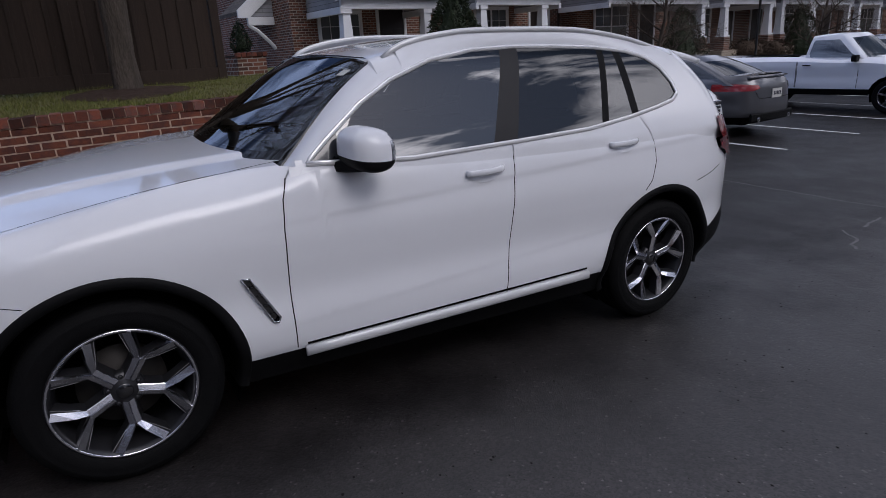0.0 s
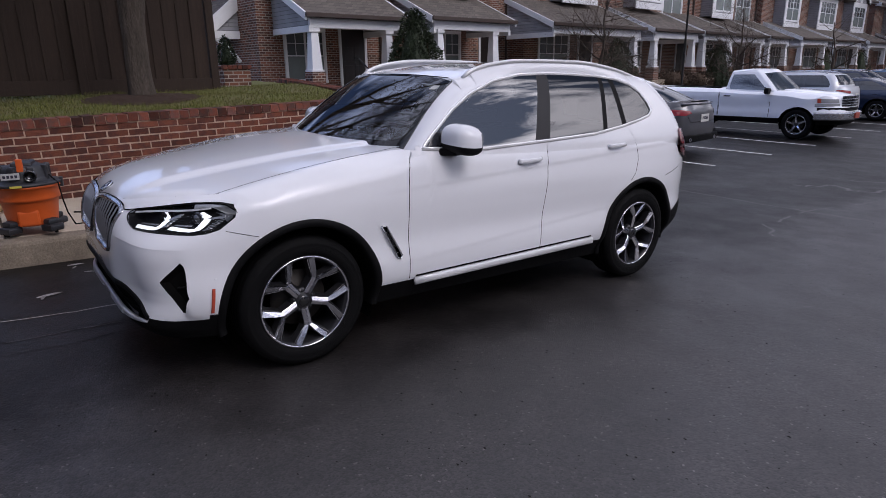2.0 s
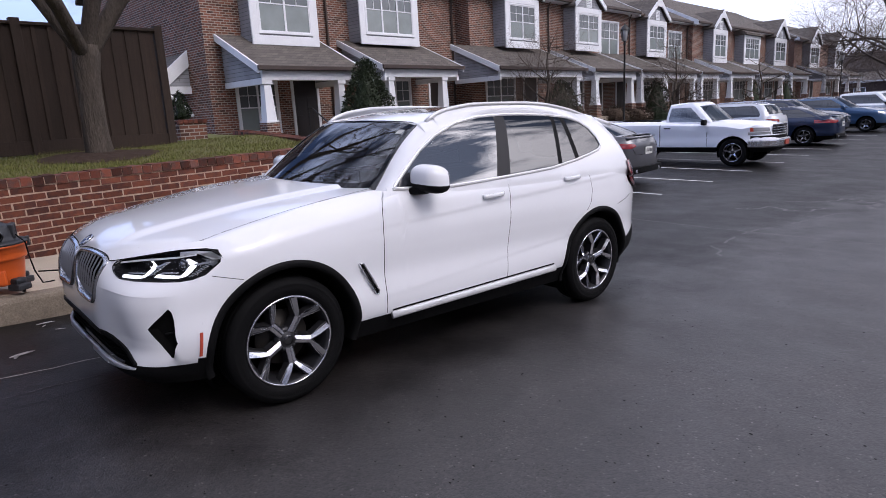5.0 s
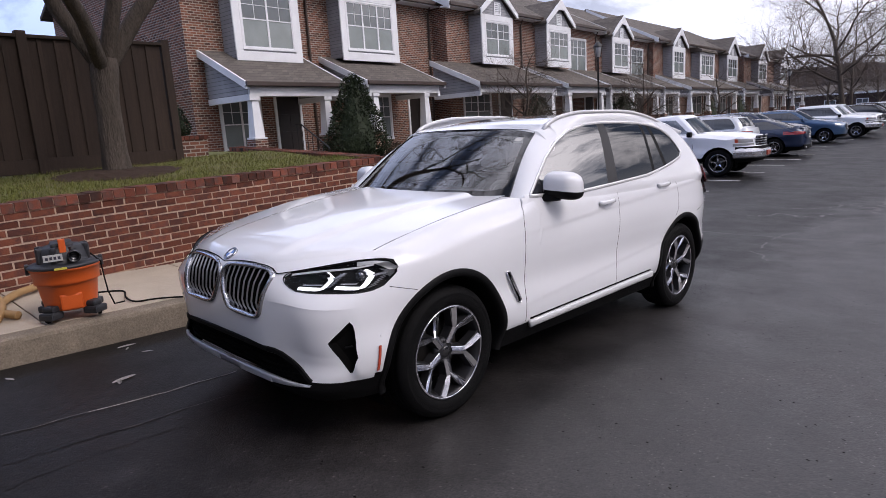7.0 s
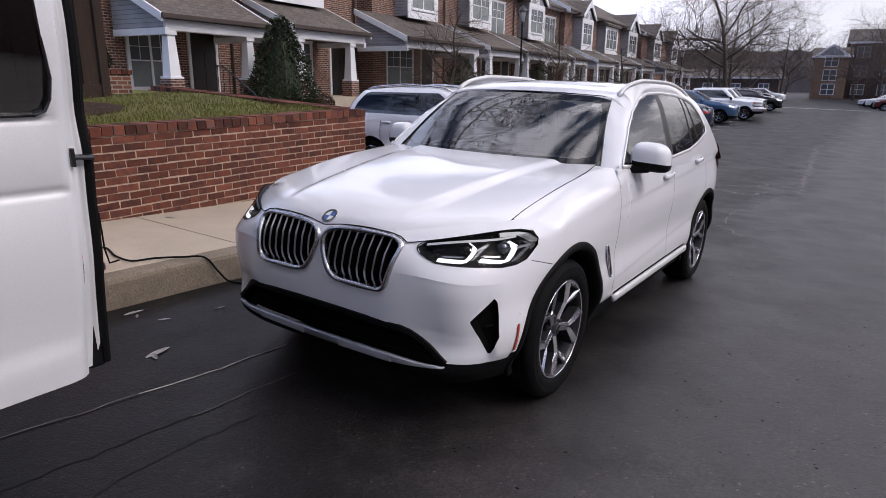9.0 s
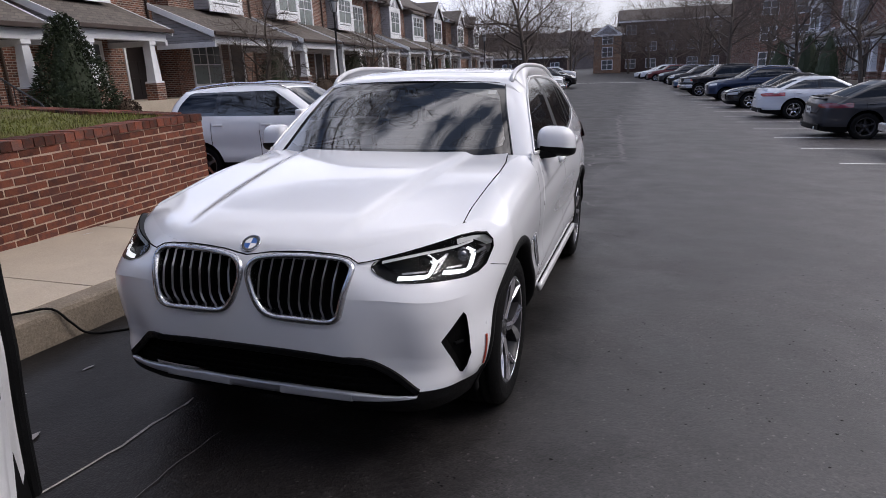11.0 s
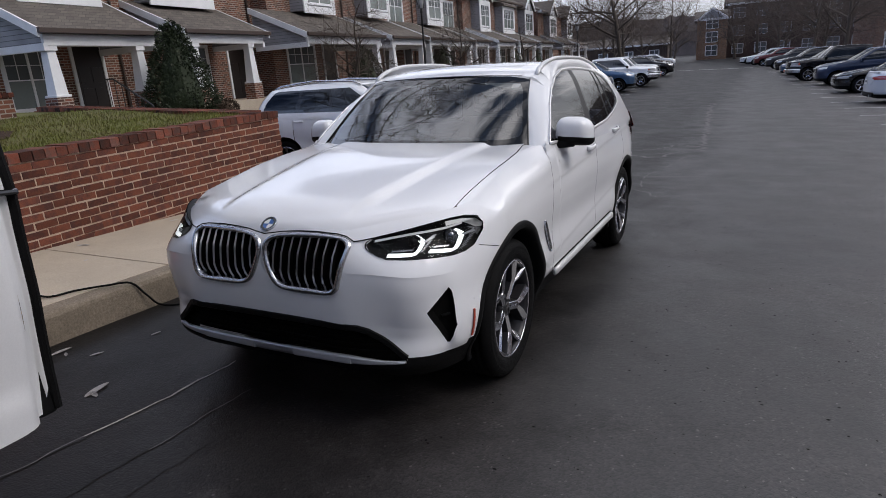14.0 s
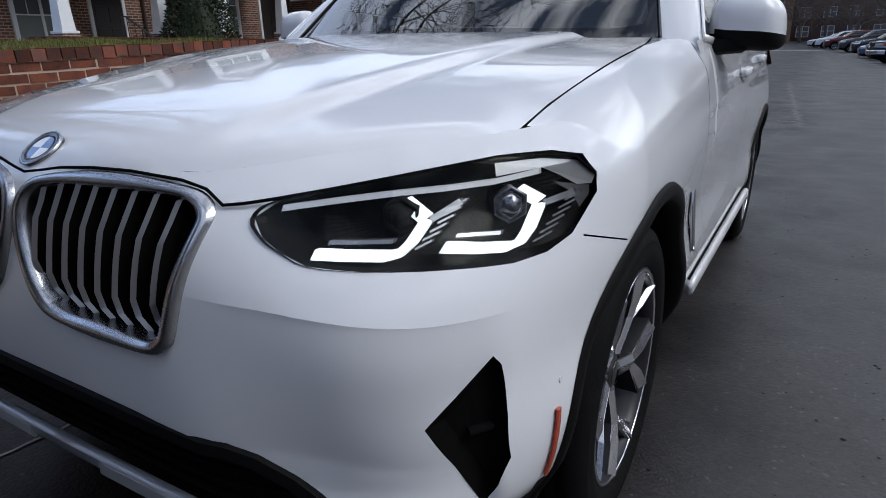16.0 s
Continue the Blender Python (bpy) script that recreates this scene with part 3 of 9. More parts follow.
def window(parent, y0, y1, z0, z1, x, panes=2, rows=2, trim=0.10, depth=0.06, name="window", muntins=True, nx=1.0):
    """A sash window facing +x (nx=1): trim, frame, muntins, blind and pane, as parts."""
    w = part(name, boxed(x - 0.02, x + 0.012, y0, y1, z0, z1), HOUSE_GLASS, parent, "double-hung sash window with white trim")
    bm = bmesh.new()
    for a in ((y0 - trim, y0, z0 - trim, z1 + trim), (y1, y1 + trim, z0 - trim, z1 + trim)):
        box(bm, x - 0.03, x + depth, *a, bevel=0.006)
    box(bm, x - 0.03, x + depth + 0.012, y0 - trim * 1.2, y1 + trim * 1.2, z0 - trim * 1.2, z0, bevel=0.006)
    box(bm, x - 0.03, x + depth + 0.008, y0 - trim * 1.1, y1 + trim * 1.1, z1, z1 + trim * 1.1, bevel=0.006)
    part("window_frame", bm, TRIM, w)
    bm = bmesh.new()
    zm = (z0 + z1) / 2
    for k in range(panes):
        a, b = y0 + (y1 - y0) * k / panes, y0 + (y1 - y0) * (k + 1) / panes
        s = 0.035
        box(bm, x, x + 0.035, a, a + s, z0, z1)
        box(bm, x, x + 0.035, b - s, b, z0, z1)
        for zz in (z0, zm - s / 2, z1 - s):
            box(bm, x, x + 0.034, a + s, b - s, zz, zz + s)
        if muntins:
            box(bm, x, x + 0.026, (a + b) / 2 - 0.009, (a + b) / 2 + 0.009, zm + s / 2, z1 - s)
            box(bm, x, x + 0.025, a + s, b - s, (zm + z1) / 2 - 0.009, (zm + z1) / 2 + 0.009)
    part("sash", bm, TRIM, w)
    bm = bmesh.new()
    for k in range(panes):
        a, b = y0 + (y1 - y0) * k / panes + 0.035, y0 + (y1 - y0) * (k + 1) / panes - 0.035
        box(bm, x + 0.013, x + 0.016, a, b, z0 + 0.035, zm - 0.02)
    part("pane", bm, WINDOW_LOW, w)
    return w


WINDOW_LOW = mat("blind_behind_pane", (0.20, 0.23, 0.23), 0.08, vary=0.2, vscale=1.5, spec=0.6)


def column(parent, x, y, z0, z1, w=0.30):
    """A tapered white porch column on a brick pier."""
    zp = z0 + 0.55
    part("pier", boxed(x - w * 0.75, x + w * 0.75, y - w * 0.75, y + w * 0.75, z0 - 0.3, zp, bevel=0.01), HOUSE_WALL, parent)
    bm = bmesh.new()
    box(bm, x - w * 0.72, x + w * 0.72, y - w * 0.72, y + w * 0.72, zp, zp + 0.06, bevel=0.01)
    for (a, b, s0, s1) in ((zp + 0.06, z1 - 0.12, 0.56, 0.38),):
        v0 = [bm.verts.new((x + sx * w * s0, y + sy * w * s0, a)) for sx, sy in ((-1, -1), (1, -1), (1, 1), (-1, 1))]
        v1 = [bm.verts.new((x + sx * w * s1, y + sy * w * s1, b)) for sx, sy in ((-1, -1), (1, -1), (1, 1), (-1, 1))]
        for i in range(4):
            bm.faces.new((v0[i], v0[(i + 1) % 4], v1[(i + 1) % 4], v1[i]))
    box(bm, x - w * 0.52, x + w * 0.52, y - w * 0.52, y + w * 0.52, z1 - 0.12, z1, bevel=0.01)
    part("column", bm, TRIM, parent)


def porch(parent, y0, y1, x_wall, x_front, z_eave, z_top, gable=True, posts=(0.08, 0.92), floor=1.0):
    """A shed-roofed porch: shingles, fascia, gutter, beam, gable ends of grey siding, columns."""
    t = 0.10
    prof = [(x_wall, z_top), (x_front + 0.25, z_eave), (x_front + 0.25, z_eave - t), (x_wall, z_top - t)]
    bm = bmesh.new()
    prism(bm, prof, "y", y0, y1)
    part("porch_roof", bm, ROOF, parent, "brown shingled porch roof")
    part("gutter", boxed(x_front + 0.25, x_front + 0.36, y0 - 0.03, y1 + 0.03, z_eave - 0.12, z_eave + 0.01, bevel=0.015), GUTTER, parent)
    part("beam", boxed(x_front - 0.18, x_front + 0.14, y0 + 0.18, y1 - 0.18, z_eave - 0.40, z_eave - 0.12, bevel=0.01), TRIM, parent)
    for s, ye in ((-1, y0), (1, y1)):
        bm = bmesh.new()
        prism(bm, [(x_wall, z_top + 0.01), (x_front + 0.28, z_eave + 0.01), (x_front + 0.28, z_eave - 0.21), (x_wall, z_top - 0.21)], "y", ye - 0.03 + s * 0.012, ye + 0.03 + s * 0.012)
        part("rake_board", bm, TRIM, parent)
        if gable:
            yy = ye - s * 0.20
            bm = bmesh.new()
            prism(bm, [(x_wall, z_top - 0.2), (x_front + 0.05, z_eave - 0.18), (x_front + 0.05, z_eave - 0.36), (x_wall, z_eave - 0.36)], "y", yy - 0.03, yy + 0.03)
            part("gable_siding", bm, LAP, parent)
            part("gable_trim", boxed(x_wall, x_front + 0.15, yy - 0.06, yy + 0.06, z_eave - 0.52, z_eave - 0.34, bevel=0.008), TRIM, parent)
    for q in posts:
        column(parent, x_front - 0.02, y0 + (y1 - y0) * q, floor, z_eave - 0.40)
    part("porch_ceiling", boxed(x_wall, x_front - 0.18, y0 + 0.2, y1 - 0.2, z_eave - 0.16, z_eave - 0.12), TRIM, parent)
    part("porch_floor", boxed(x_wall, x_front + 0.25, y0 + 0.05, y1 - 0.05, floor - 0.9, floor, bevel=0.01), CONCRETE, parent)


def bay(parent, y0, y1, x_wall, x_out, z0, z1, panes=2, gable=True):
    """An upper oriel with grey siding cheeks, white trim and a sash window."""
    part("bay_box", boxed(x_wall - 0.1, x_out - 0.02, y0 + 0.02, y1 - 0.02, z0, z1), LAP, parent, "grey lap-sided bay")
    bm = bmesh.new()
    t = 0.26
    for a in ((y0, y0 + t), (y1 - t, y1)):
        box(bm, x_out - 0.03, x_out + 0.03, *a, z0, z1, bevel=0.008)
    box(bm, x_out - 0.03, x_out + 0.035, y0, y1, z0 - 0.10, z0 + 0.20, bevel=0.008)
    box(bm, x_out - 0.03, x_out + 0.032, y0 + t, y1 - t, z1 - 0.24, z1, bevel=0.008)
    part("bay_trim", bm, TRIM, parent)
    window(parent, y0 + t + 0.06, y1 - t - 0.06, z0 + 0.32, z1 - 0.32, x_out - 0.01, panes=panes, trim=0.06, depth=0.045)
    if gable:
        ym, h = (y0 + y1) / 2, (y1 - y0) * 0.42
        bm = bmesh.new()
        o = 0.22
        prism(bm, [(y0 - o, z1 - 0.02), (ym, z1 + h + 0.10), (y1 + o, z1 - 0.02), (y1 + o, z1 + 0.10), (ym, z1 + h + 0.26), (y0 - o, z1 + 0.10)], "x", x_wall - 2.6, x_out + 0.18)
        part("dormer_roof", bm, ROOF, parent)
        bm = bmesh.new()
        prism(bm, [(y0 - o, z1 - 0.06), (ym - 0.28, z1 + h * 0.72), (ym + 0.28, z1 + h * 0.72), (y1 + o, z1 - 0.06), (y1 + o, z1 + 0.16), (ym, z1 + h + 0.24), (y0 - o, z1 + 0.16)], "x", x_out + 0.14, x_out + 0.21)
        part("dormer_trim", bm, TRIM, parent)
        bm = bmesh.new()
        prism(bm, [(y0, z1 - 0.05), (ym, z1 + h), (y1, z1 - 0.05)], "x", x_wall - 2.4, x_out + 0.0)
        part("dormer_wall", bm, LAP, parent)
        bm = boxed(x_out - 0.01, x_out + 0.05, ym - 0.26, ym + 0.26, z1 + 0.02, z1 + 0.10, bevel=0.008)
        box(bm, x_out - 0.01, x_out + 0.05, ym - 0.26, ym - 0.19, z1 + 0.10, z1 + 0.58, bevel=0.008)
        box(bm, x_out - 0.01, x_out + 0.05, ym + 0.19, ym + 0.26, z1 + 0.10, z1 + 0.58, bevel=0.008)
        box(bm, x_out - 0.01, x_out + 0.048, ym - 0.19, ym + 0.19, z1 + 0.52, z1 + 0.58, bevel=0.008)
        for k in range(5):
            box(bm, x_out - 0.005, x_out + 0.03, ym - 0.19, ym + 0.19, z1 + 0.115 + 0.083 * k, z1 + 0.165 + 0.083 * k)
        part("gable_louvre", bm, TRIM, parent)
    else:
        bm = bmesh.new()
        prism(bm, [(x_wall - 0.4, z1 + 0.75), (x_out + 0.22, z1 + 0.05), (x_out + 0.22, z1 - 0.10), (x_wall - 0.4, z1 - 0.1)], "y", y0 - 0.2, y1 + 0.2)
        part("bay_roof", bm, ROOF, parent)


def downspout(parent, x, y, z0, z1):
    bm = bmesh.new()
    tube(bm, [(x + 0.35, y, z1 + 0.1), (x + 0.2, y, z1), (x + 0.07, y, z1 - 0.3), (x + 0.07, y, z0 + 0.1), (x + 0.2, y, z0)], 0.045, 6)
    part("downspout", bm, GUTTER, parent)


def front_door(parent, y, z0, x, w=0.95, h=2.05):
    d = part("door", boxed(x - 0.05, x + 0.02, y, y + w, z0, z0 + h, bevel=0.006), DOOR, parent, "dark painted panelled front door")
    bm = bmesh.new()
    for a, b in ((y - 0.10, y), (y + w, y + w + 0.10)):
        box(bm, x - 0.05, x + 0.05, a, b, z0, z0 + h + 0.1, bevel=0.005)
    box(bm, x - 0.05, x + 0.052, y, y + w, z0 + h, z0 + h + 0.12, bevel=0.005)
    part("door_frame", bm, TRIM, d)
    bm = bmesh.new()
    for (a, b) in ((0.08, 0.44), (0.51, 0.87)):
        for (c, e) in ((0.15, 0.75), (0.9, 1.35)):
            box(bm, x + 0.02, x + 0.034, y + a, y + b, z0 + c, z0 + e, bevel=0.008)
    part("door_panel", bm, DOOR, d)


def row_block(y0, y1, xw, eave, ridge, units, label, floor=1.0, end_gable=True, group="row houses along the lane", flip=None):
    h = thing("row_house", LANE if flip is None else flip, label, "house", group)
    deep = xw - 10.0
    gz = -0.8
    bm = bmesh.new()
    ym = (xw + deep) / 2
    prism(bm, [(xw, gz), (xw, eave), (ym, ridge - 0.15), (deep, eave), (deep, gz)], "y", y0, y1)
    part("wall", bm, HOUSE_WALL, h)
    for (xa, za, xb, zb) in ((xw + 0.45, eave - 0.16, ym, ridge), (deep - 0.45, eave - 0.16, ym, ridge)):
        bm = bmesh.new()
        prism(bm, [(xa, za), (xb, zb), (xb, zb + 0.16), (xa, za + 0.14)], "y", y0 - 0.3, y1 + 0.3)
        part("roof", bm, ROOF, h, "brown shingled roof")
    part("gutter", boxed(xw + 0.45, xw + 0.58, y0 - 0.3, y1 + 0.3, eave - 0.2, eave - 0.06, bevel=0.02), GUTTER, h)
    part("soffit", boxed(xw - 0.02, xw + 0.45, y0 - 0.3, y1 + 0.3, eave - 0.24, eave - 0.18), TRIM, h)
    for ye in (y0 - 0.32, y1 + 0.26):
        bm = bmesh.new()
        prism(bm, [(xw + 0.5, eave - 0.34), (ym, ridge - 0.16), (ym, ridge + 0.14), (xw + 0.5, eave - 0.02)], "y", ye, ye + 0.06)
        part("rake_board", bm, TRIM, h)
    for u in units:
        if "bay" in u:
            a, b = u["bay"]
            bay(h, a, b, xw, xw + u.get("out", 0.7), u.get("bz", 4.15), u.get("bt", 6.6), u.get("panes", 2), u.get("gable", True))
        if "porch" in u:
            a, b = u["porch"]
            porch(h, a, b, xw, xw + u.get("pd", 2.3), u.get("pe", 3.25), u.get("pt", 4.35), posts=u.get("posts", (0.08, 0.92)), floor=floor)
        for (a, b, c, d) in u.get("win", ()):
            window(h, a, b, c, d, xw + 0.0, panes=2, trim=0.08)
        if "door" in u:
            front_door(h, u["door"], floor, xw + 0.0)
        if "spout" in u:
            downspout(h, xw, u["spout"], floor, eave - 0.2)
    return h


row_block(7.62, 19.2, -15.5, 6.9, 9.6, [
    dict(bay=(8.9, 11.45), porch=(8.0, 11.85), win=((8.55, 9.95, 1.28, 2.85),), door=10.66, spout=12.3, bz=4.12, bt=6.5, pd=2.15, pe=3.20, pt=4.36, posts=(0.09, 0.80)),
    dict(bay=(13.3, 16.25), porch=(12.75, 16.85), win=((14.7, 16.2, 1.32, 2.95),), door=17.4, spout=18.9, bz=4.3, bt=6.6, panes=3, pd=2.2, pe=3.30, pt=4.38, posts=(0.12, 0.78)),
], "two-storey red brick row house with shingled porches", floor=1.0)
row_block(19.2, 33.4, -14.7, 6.8, 9.4, [
    dict(bay=(20.8, 23.3), porch=(18.0, 24.4), win=((20.2, 22.2, 1.4, 3.0),), door=23.0, spout=25.0, bz=4.35, bt=6.4, posts=(0.93,)),
    dict(bay=(26.4, 28.9), porch=(25.2, 29.6), win=((26.6, 28.2, 1.4, 3.0),), door=29.2, bz=4.4, bt=6.4, posts=(0.1, 0.9)),
    dict(win=((30.0, 31.9, 4.3, 6.0),), porch=(29.9, 33.2), door=31.8, spout=33.2, posts=(0.1, 0.9)),
], "two-storey brick row house with grey bays and gabled dormers")
row_block(33.4, 42.2, -15.1, 6.8, 9.4, [
    dict(bay=(34.9, 37.5), porch=(33.6, 38.4), win=((35.0, 36.8, 1.4, 3.0),), door=37.2, bz=4.35, bt=6.4, posts=(0.1, 0.9)),
    dict(win=((39.3, 41.2, 4.3, 6.0),), porch=(38.8, 42.0), door=40.2, spout=42.1, posts=(0.1, 0.9)),
], "two-storey brick row house with a white gabled dormer")
row_block(42.2, 63.5, -14.7, 6.8, 9.4, [
    dict(bay=(44.0, 46.6), porch=(42.6, 47.6), win=((44.2, 46.0, 1.4, 3.0),), door=46.2, bz=4.15, bt=6.3, posts=(0.1, 0.9)),
    dict(bay=(50.0, 53.6), porch=(48.4, 54.6), win=((50.2, 52.6, 1.4, 3.0),), door=53.2, bz=4.15, bt=6.3, panes=3, gable=False, posts=(0.1, 0.9)),
    dict(bay=(57.2, 60.4), porch=(56.0, 61.4), win=((57.4, 59.4, 1.4, 3.0),), door=60.0, bz=4.15, bt=6.3, posts=(0.1, 0.9)),
], "two-storey brick row house with grey bays and white trim")
row_block(66.0, 84.0, -14.9, 6.8, 9.2, [
    dict(bay=(68.6, 72.0), porch=(67.0, 73.4), win=((69, 71, 1.4, 3.0),), door=72.0, bz=4.15, bt=6.3, posts=(0.1, 0.9)),
    dict(bay=(78.2, 81.6), porch=(76.4, 83.0), win=((78, 80, 1.4, 3.0),), door=81.0, bz=4.15, bt=6.3, posts=(0.1, 0.9)),
], "two-storey brick row house at the end of the row")


# ---------------------------------------------------------------- cars: surfaces, cutting, parts
def paint(name, base, metal=0.0, rough=0.32, flake=0.0):
    m = mat(name, base, rough, metal, coat=1.0, spec=0.25, vary=0.015, vscale=2.0, fine=flake, fscale=900)
    m.node_tree.nodes["Principled BSDF"].inputs["Coat IOR"].default_value = 1.36
    return m


WHITE = paint("pearl_white_paint", (0.74, 0.75, 0.785), 0.0, 0.22, 0.01)
BLACK_PLASTIC = mat("black_plastic", (0.0045, 0.0045, 0.005), 0.6, spec=0.12, vary=0.15, vscale=9, fine=0.2, fscale=300, bump=0.15, bscale=400)
GLOSS_BLACK = mat("gloss_black_trim", (0.010, 0.010, 0.012), 0.12, coat=0.8)
PILLAR = mat("satin_dark_pillar", (0.020, 0.019, 0.020), 0.45, vary=0.05, vscale=4, spec=0.25)
CHROME = mat("satin_aluminium", (0.58, 0.59, 0.62), 0.27, 1.0, vary=0.04, vscale=6)
CHROME_DARK = mat("dark_chrome", (0.42, 0.42, 0.44), 0.30, 1.0, vary=0.06, vscale=6)
SILVER = mat("silver_skid_plate", (0.50, 0.52, 0.56), 0.34, 0.45, vary=0.05, vscale=5)
RUBBER = mat("tyre_rubber", (0.0038, 0.0038, 0.0042), 0.7, vary=0.3, vscale=14, fine=0.35, fscale=160, bump=0.35, bscale=220, spec=0.12)
RIM_DARK = mat("dark_grey_rim", (0.030, 0.030, 0.034), 0.38, 0.5, vary=0.1, vscale=9)
RIM_BRIGHT = mat("machined_rim_face", (0.66, 0.66, 0.70), 0.20, 1.0, vary=0.08, vscale=14)
DISC = mat("brake_disc", (0.05, 0.045, 0.042), 0.6, 0.5, vary=0.2, vscale=20)
# Near-black: the shade inside gaps and hollows is put into this colour.
VOID = mat("cavity_shade_black", (0.004, 0.004, 0.004), 0.95, spec=0.05)
GLASS = glass("windscreen_glass", (0.42, 0.48, 0.50), 0.0, 2.5)
GLASS_SIDE = glass("side_glass", (0.06, 0.08, 0.08), 0.0, 2.5)
GLASS_DARK = glass("privacy_glass", (0.045, 0.05, 0.055), 0.0, 1.85)
LENS = glass("clear_lamp_lens", (0.95, 0.96, 0.97), 0.0, 1.22)
RED_LENS = mat("red_lamp_lens", (0.26, 0.010, 0.012), 0.12, coat=1.0, spec=0.6)
DARK_RED_LENS = mat("smoked_red_lens", (0.13, 0.010, 0.012), 0.08, coat=1.0)
AMBER = mat("orange_reflector", (0.42, 0.055, 0.025), 0.3, coat=0.6)
LAMP_INNER = mat("lamp_reflector", (0.16, 0.17, 0.19), 0.2, 0.9)
DRL = mat("white_light_guide", (0.86, 0.88, 0.9), 0.3, emit=(0.92, 0.96, 1.0), power=0.9)
LAMP_CLEAR = mat("clear_lamp", (0.42, 0.43, 0.45), 0.10, 0.3, coat=1.0)
LAMP_BLACK = mat("lamp_black", (0.006, 0.006, 0.007), 0.55, spec=0.15)
SCREEN_BAND = mat("black_screen_print", (0.003, 0.003, 0.0035), 0.02, spec=0.8)
WINDOW_TRIM = mat("bright_window_trim", (0.88, 0.88, 0.89), 0.22, 0.35, vary=0.03, vscale=6)
SILL_TRIM = mat("satin_sill_trim", (0.66, 0.665, 0.68), 0.38, 0.25, vary=0.04, vscale=6)
LAMP_BRIGHT = mat("lamp_chrome", (0.62, 0.63, 0.64), 0.32, 0.6, vary=0.15, vscale=30)
LAMP_GREY = mat("lamp_grey_fin", (0.30, 0.31, 0.33), 0.25, 0.7, vary=0.1, vscale=40)
INTERIOR = mat("dark_interior", (0.030, 0.029, 0.029), 0.75, vary=0.1, vscale=6)
SEAT = mat("grey_upholstery", (0.10, 0.095, 0.09), 0.75, vary=0.12, vscale=6, bump=0.1)
BLUE_BADGE = mat("blue_enamel", (0.02, 0.09, 0.32), 0.25, coat=1.0)
WHITE_BADGE = mat("white_enamel", (0.75, 0.76, 0.78), 0.25, coat=1.0)
PLATE = mat("plate_white", (0.6, 0.6, 0.58), 0.5)
INK = mat("dark_ink", (0.03, 0.03, 0.05), 0.6)


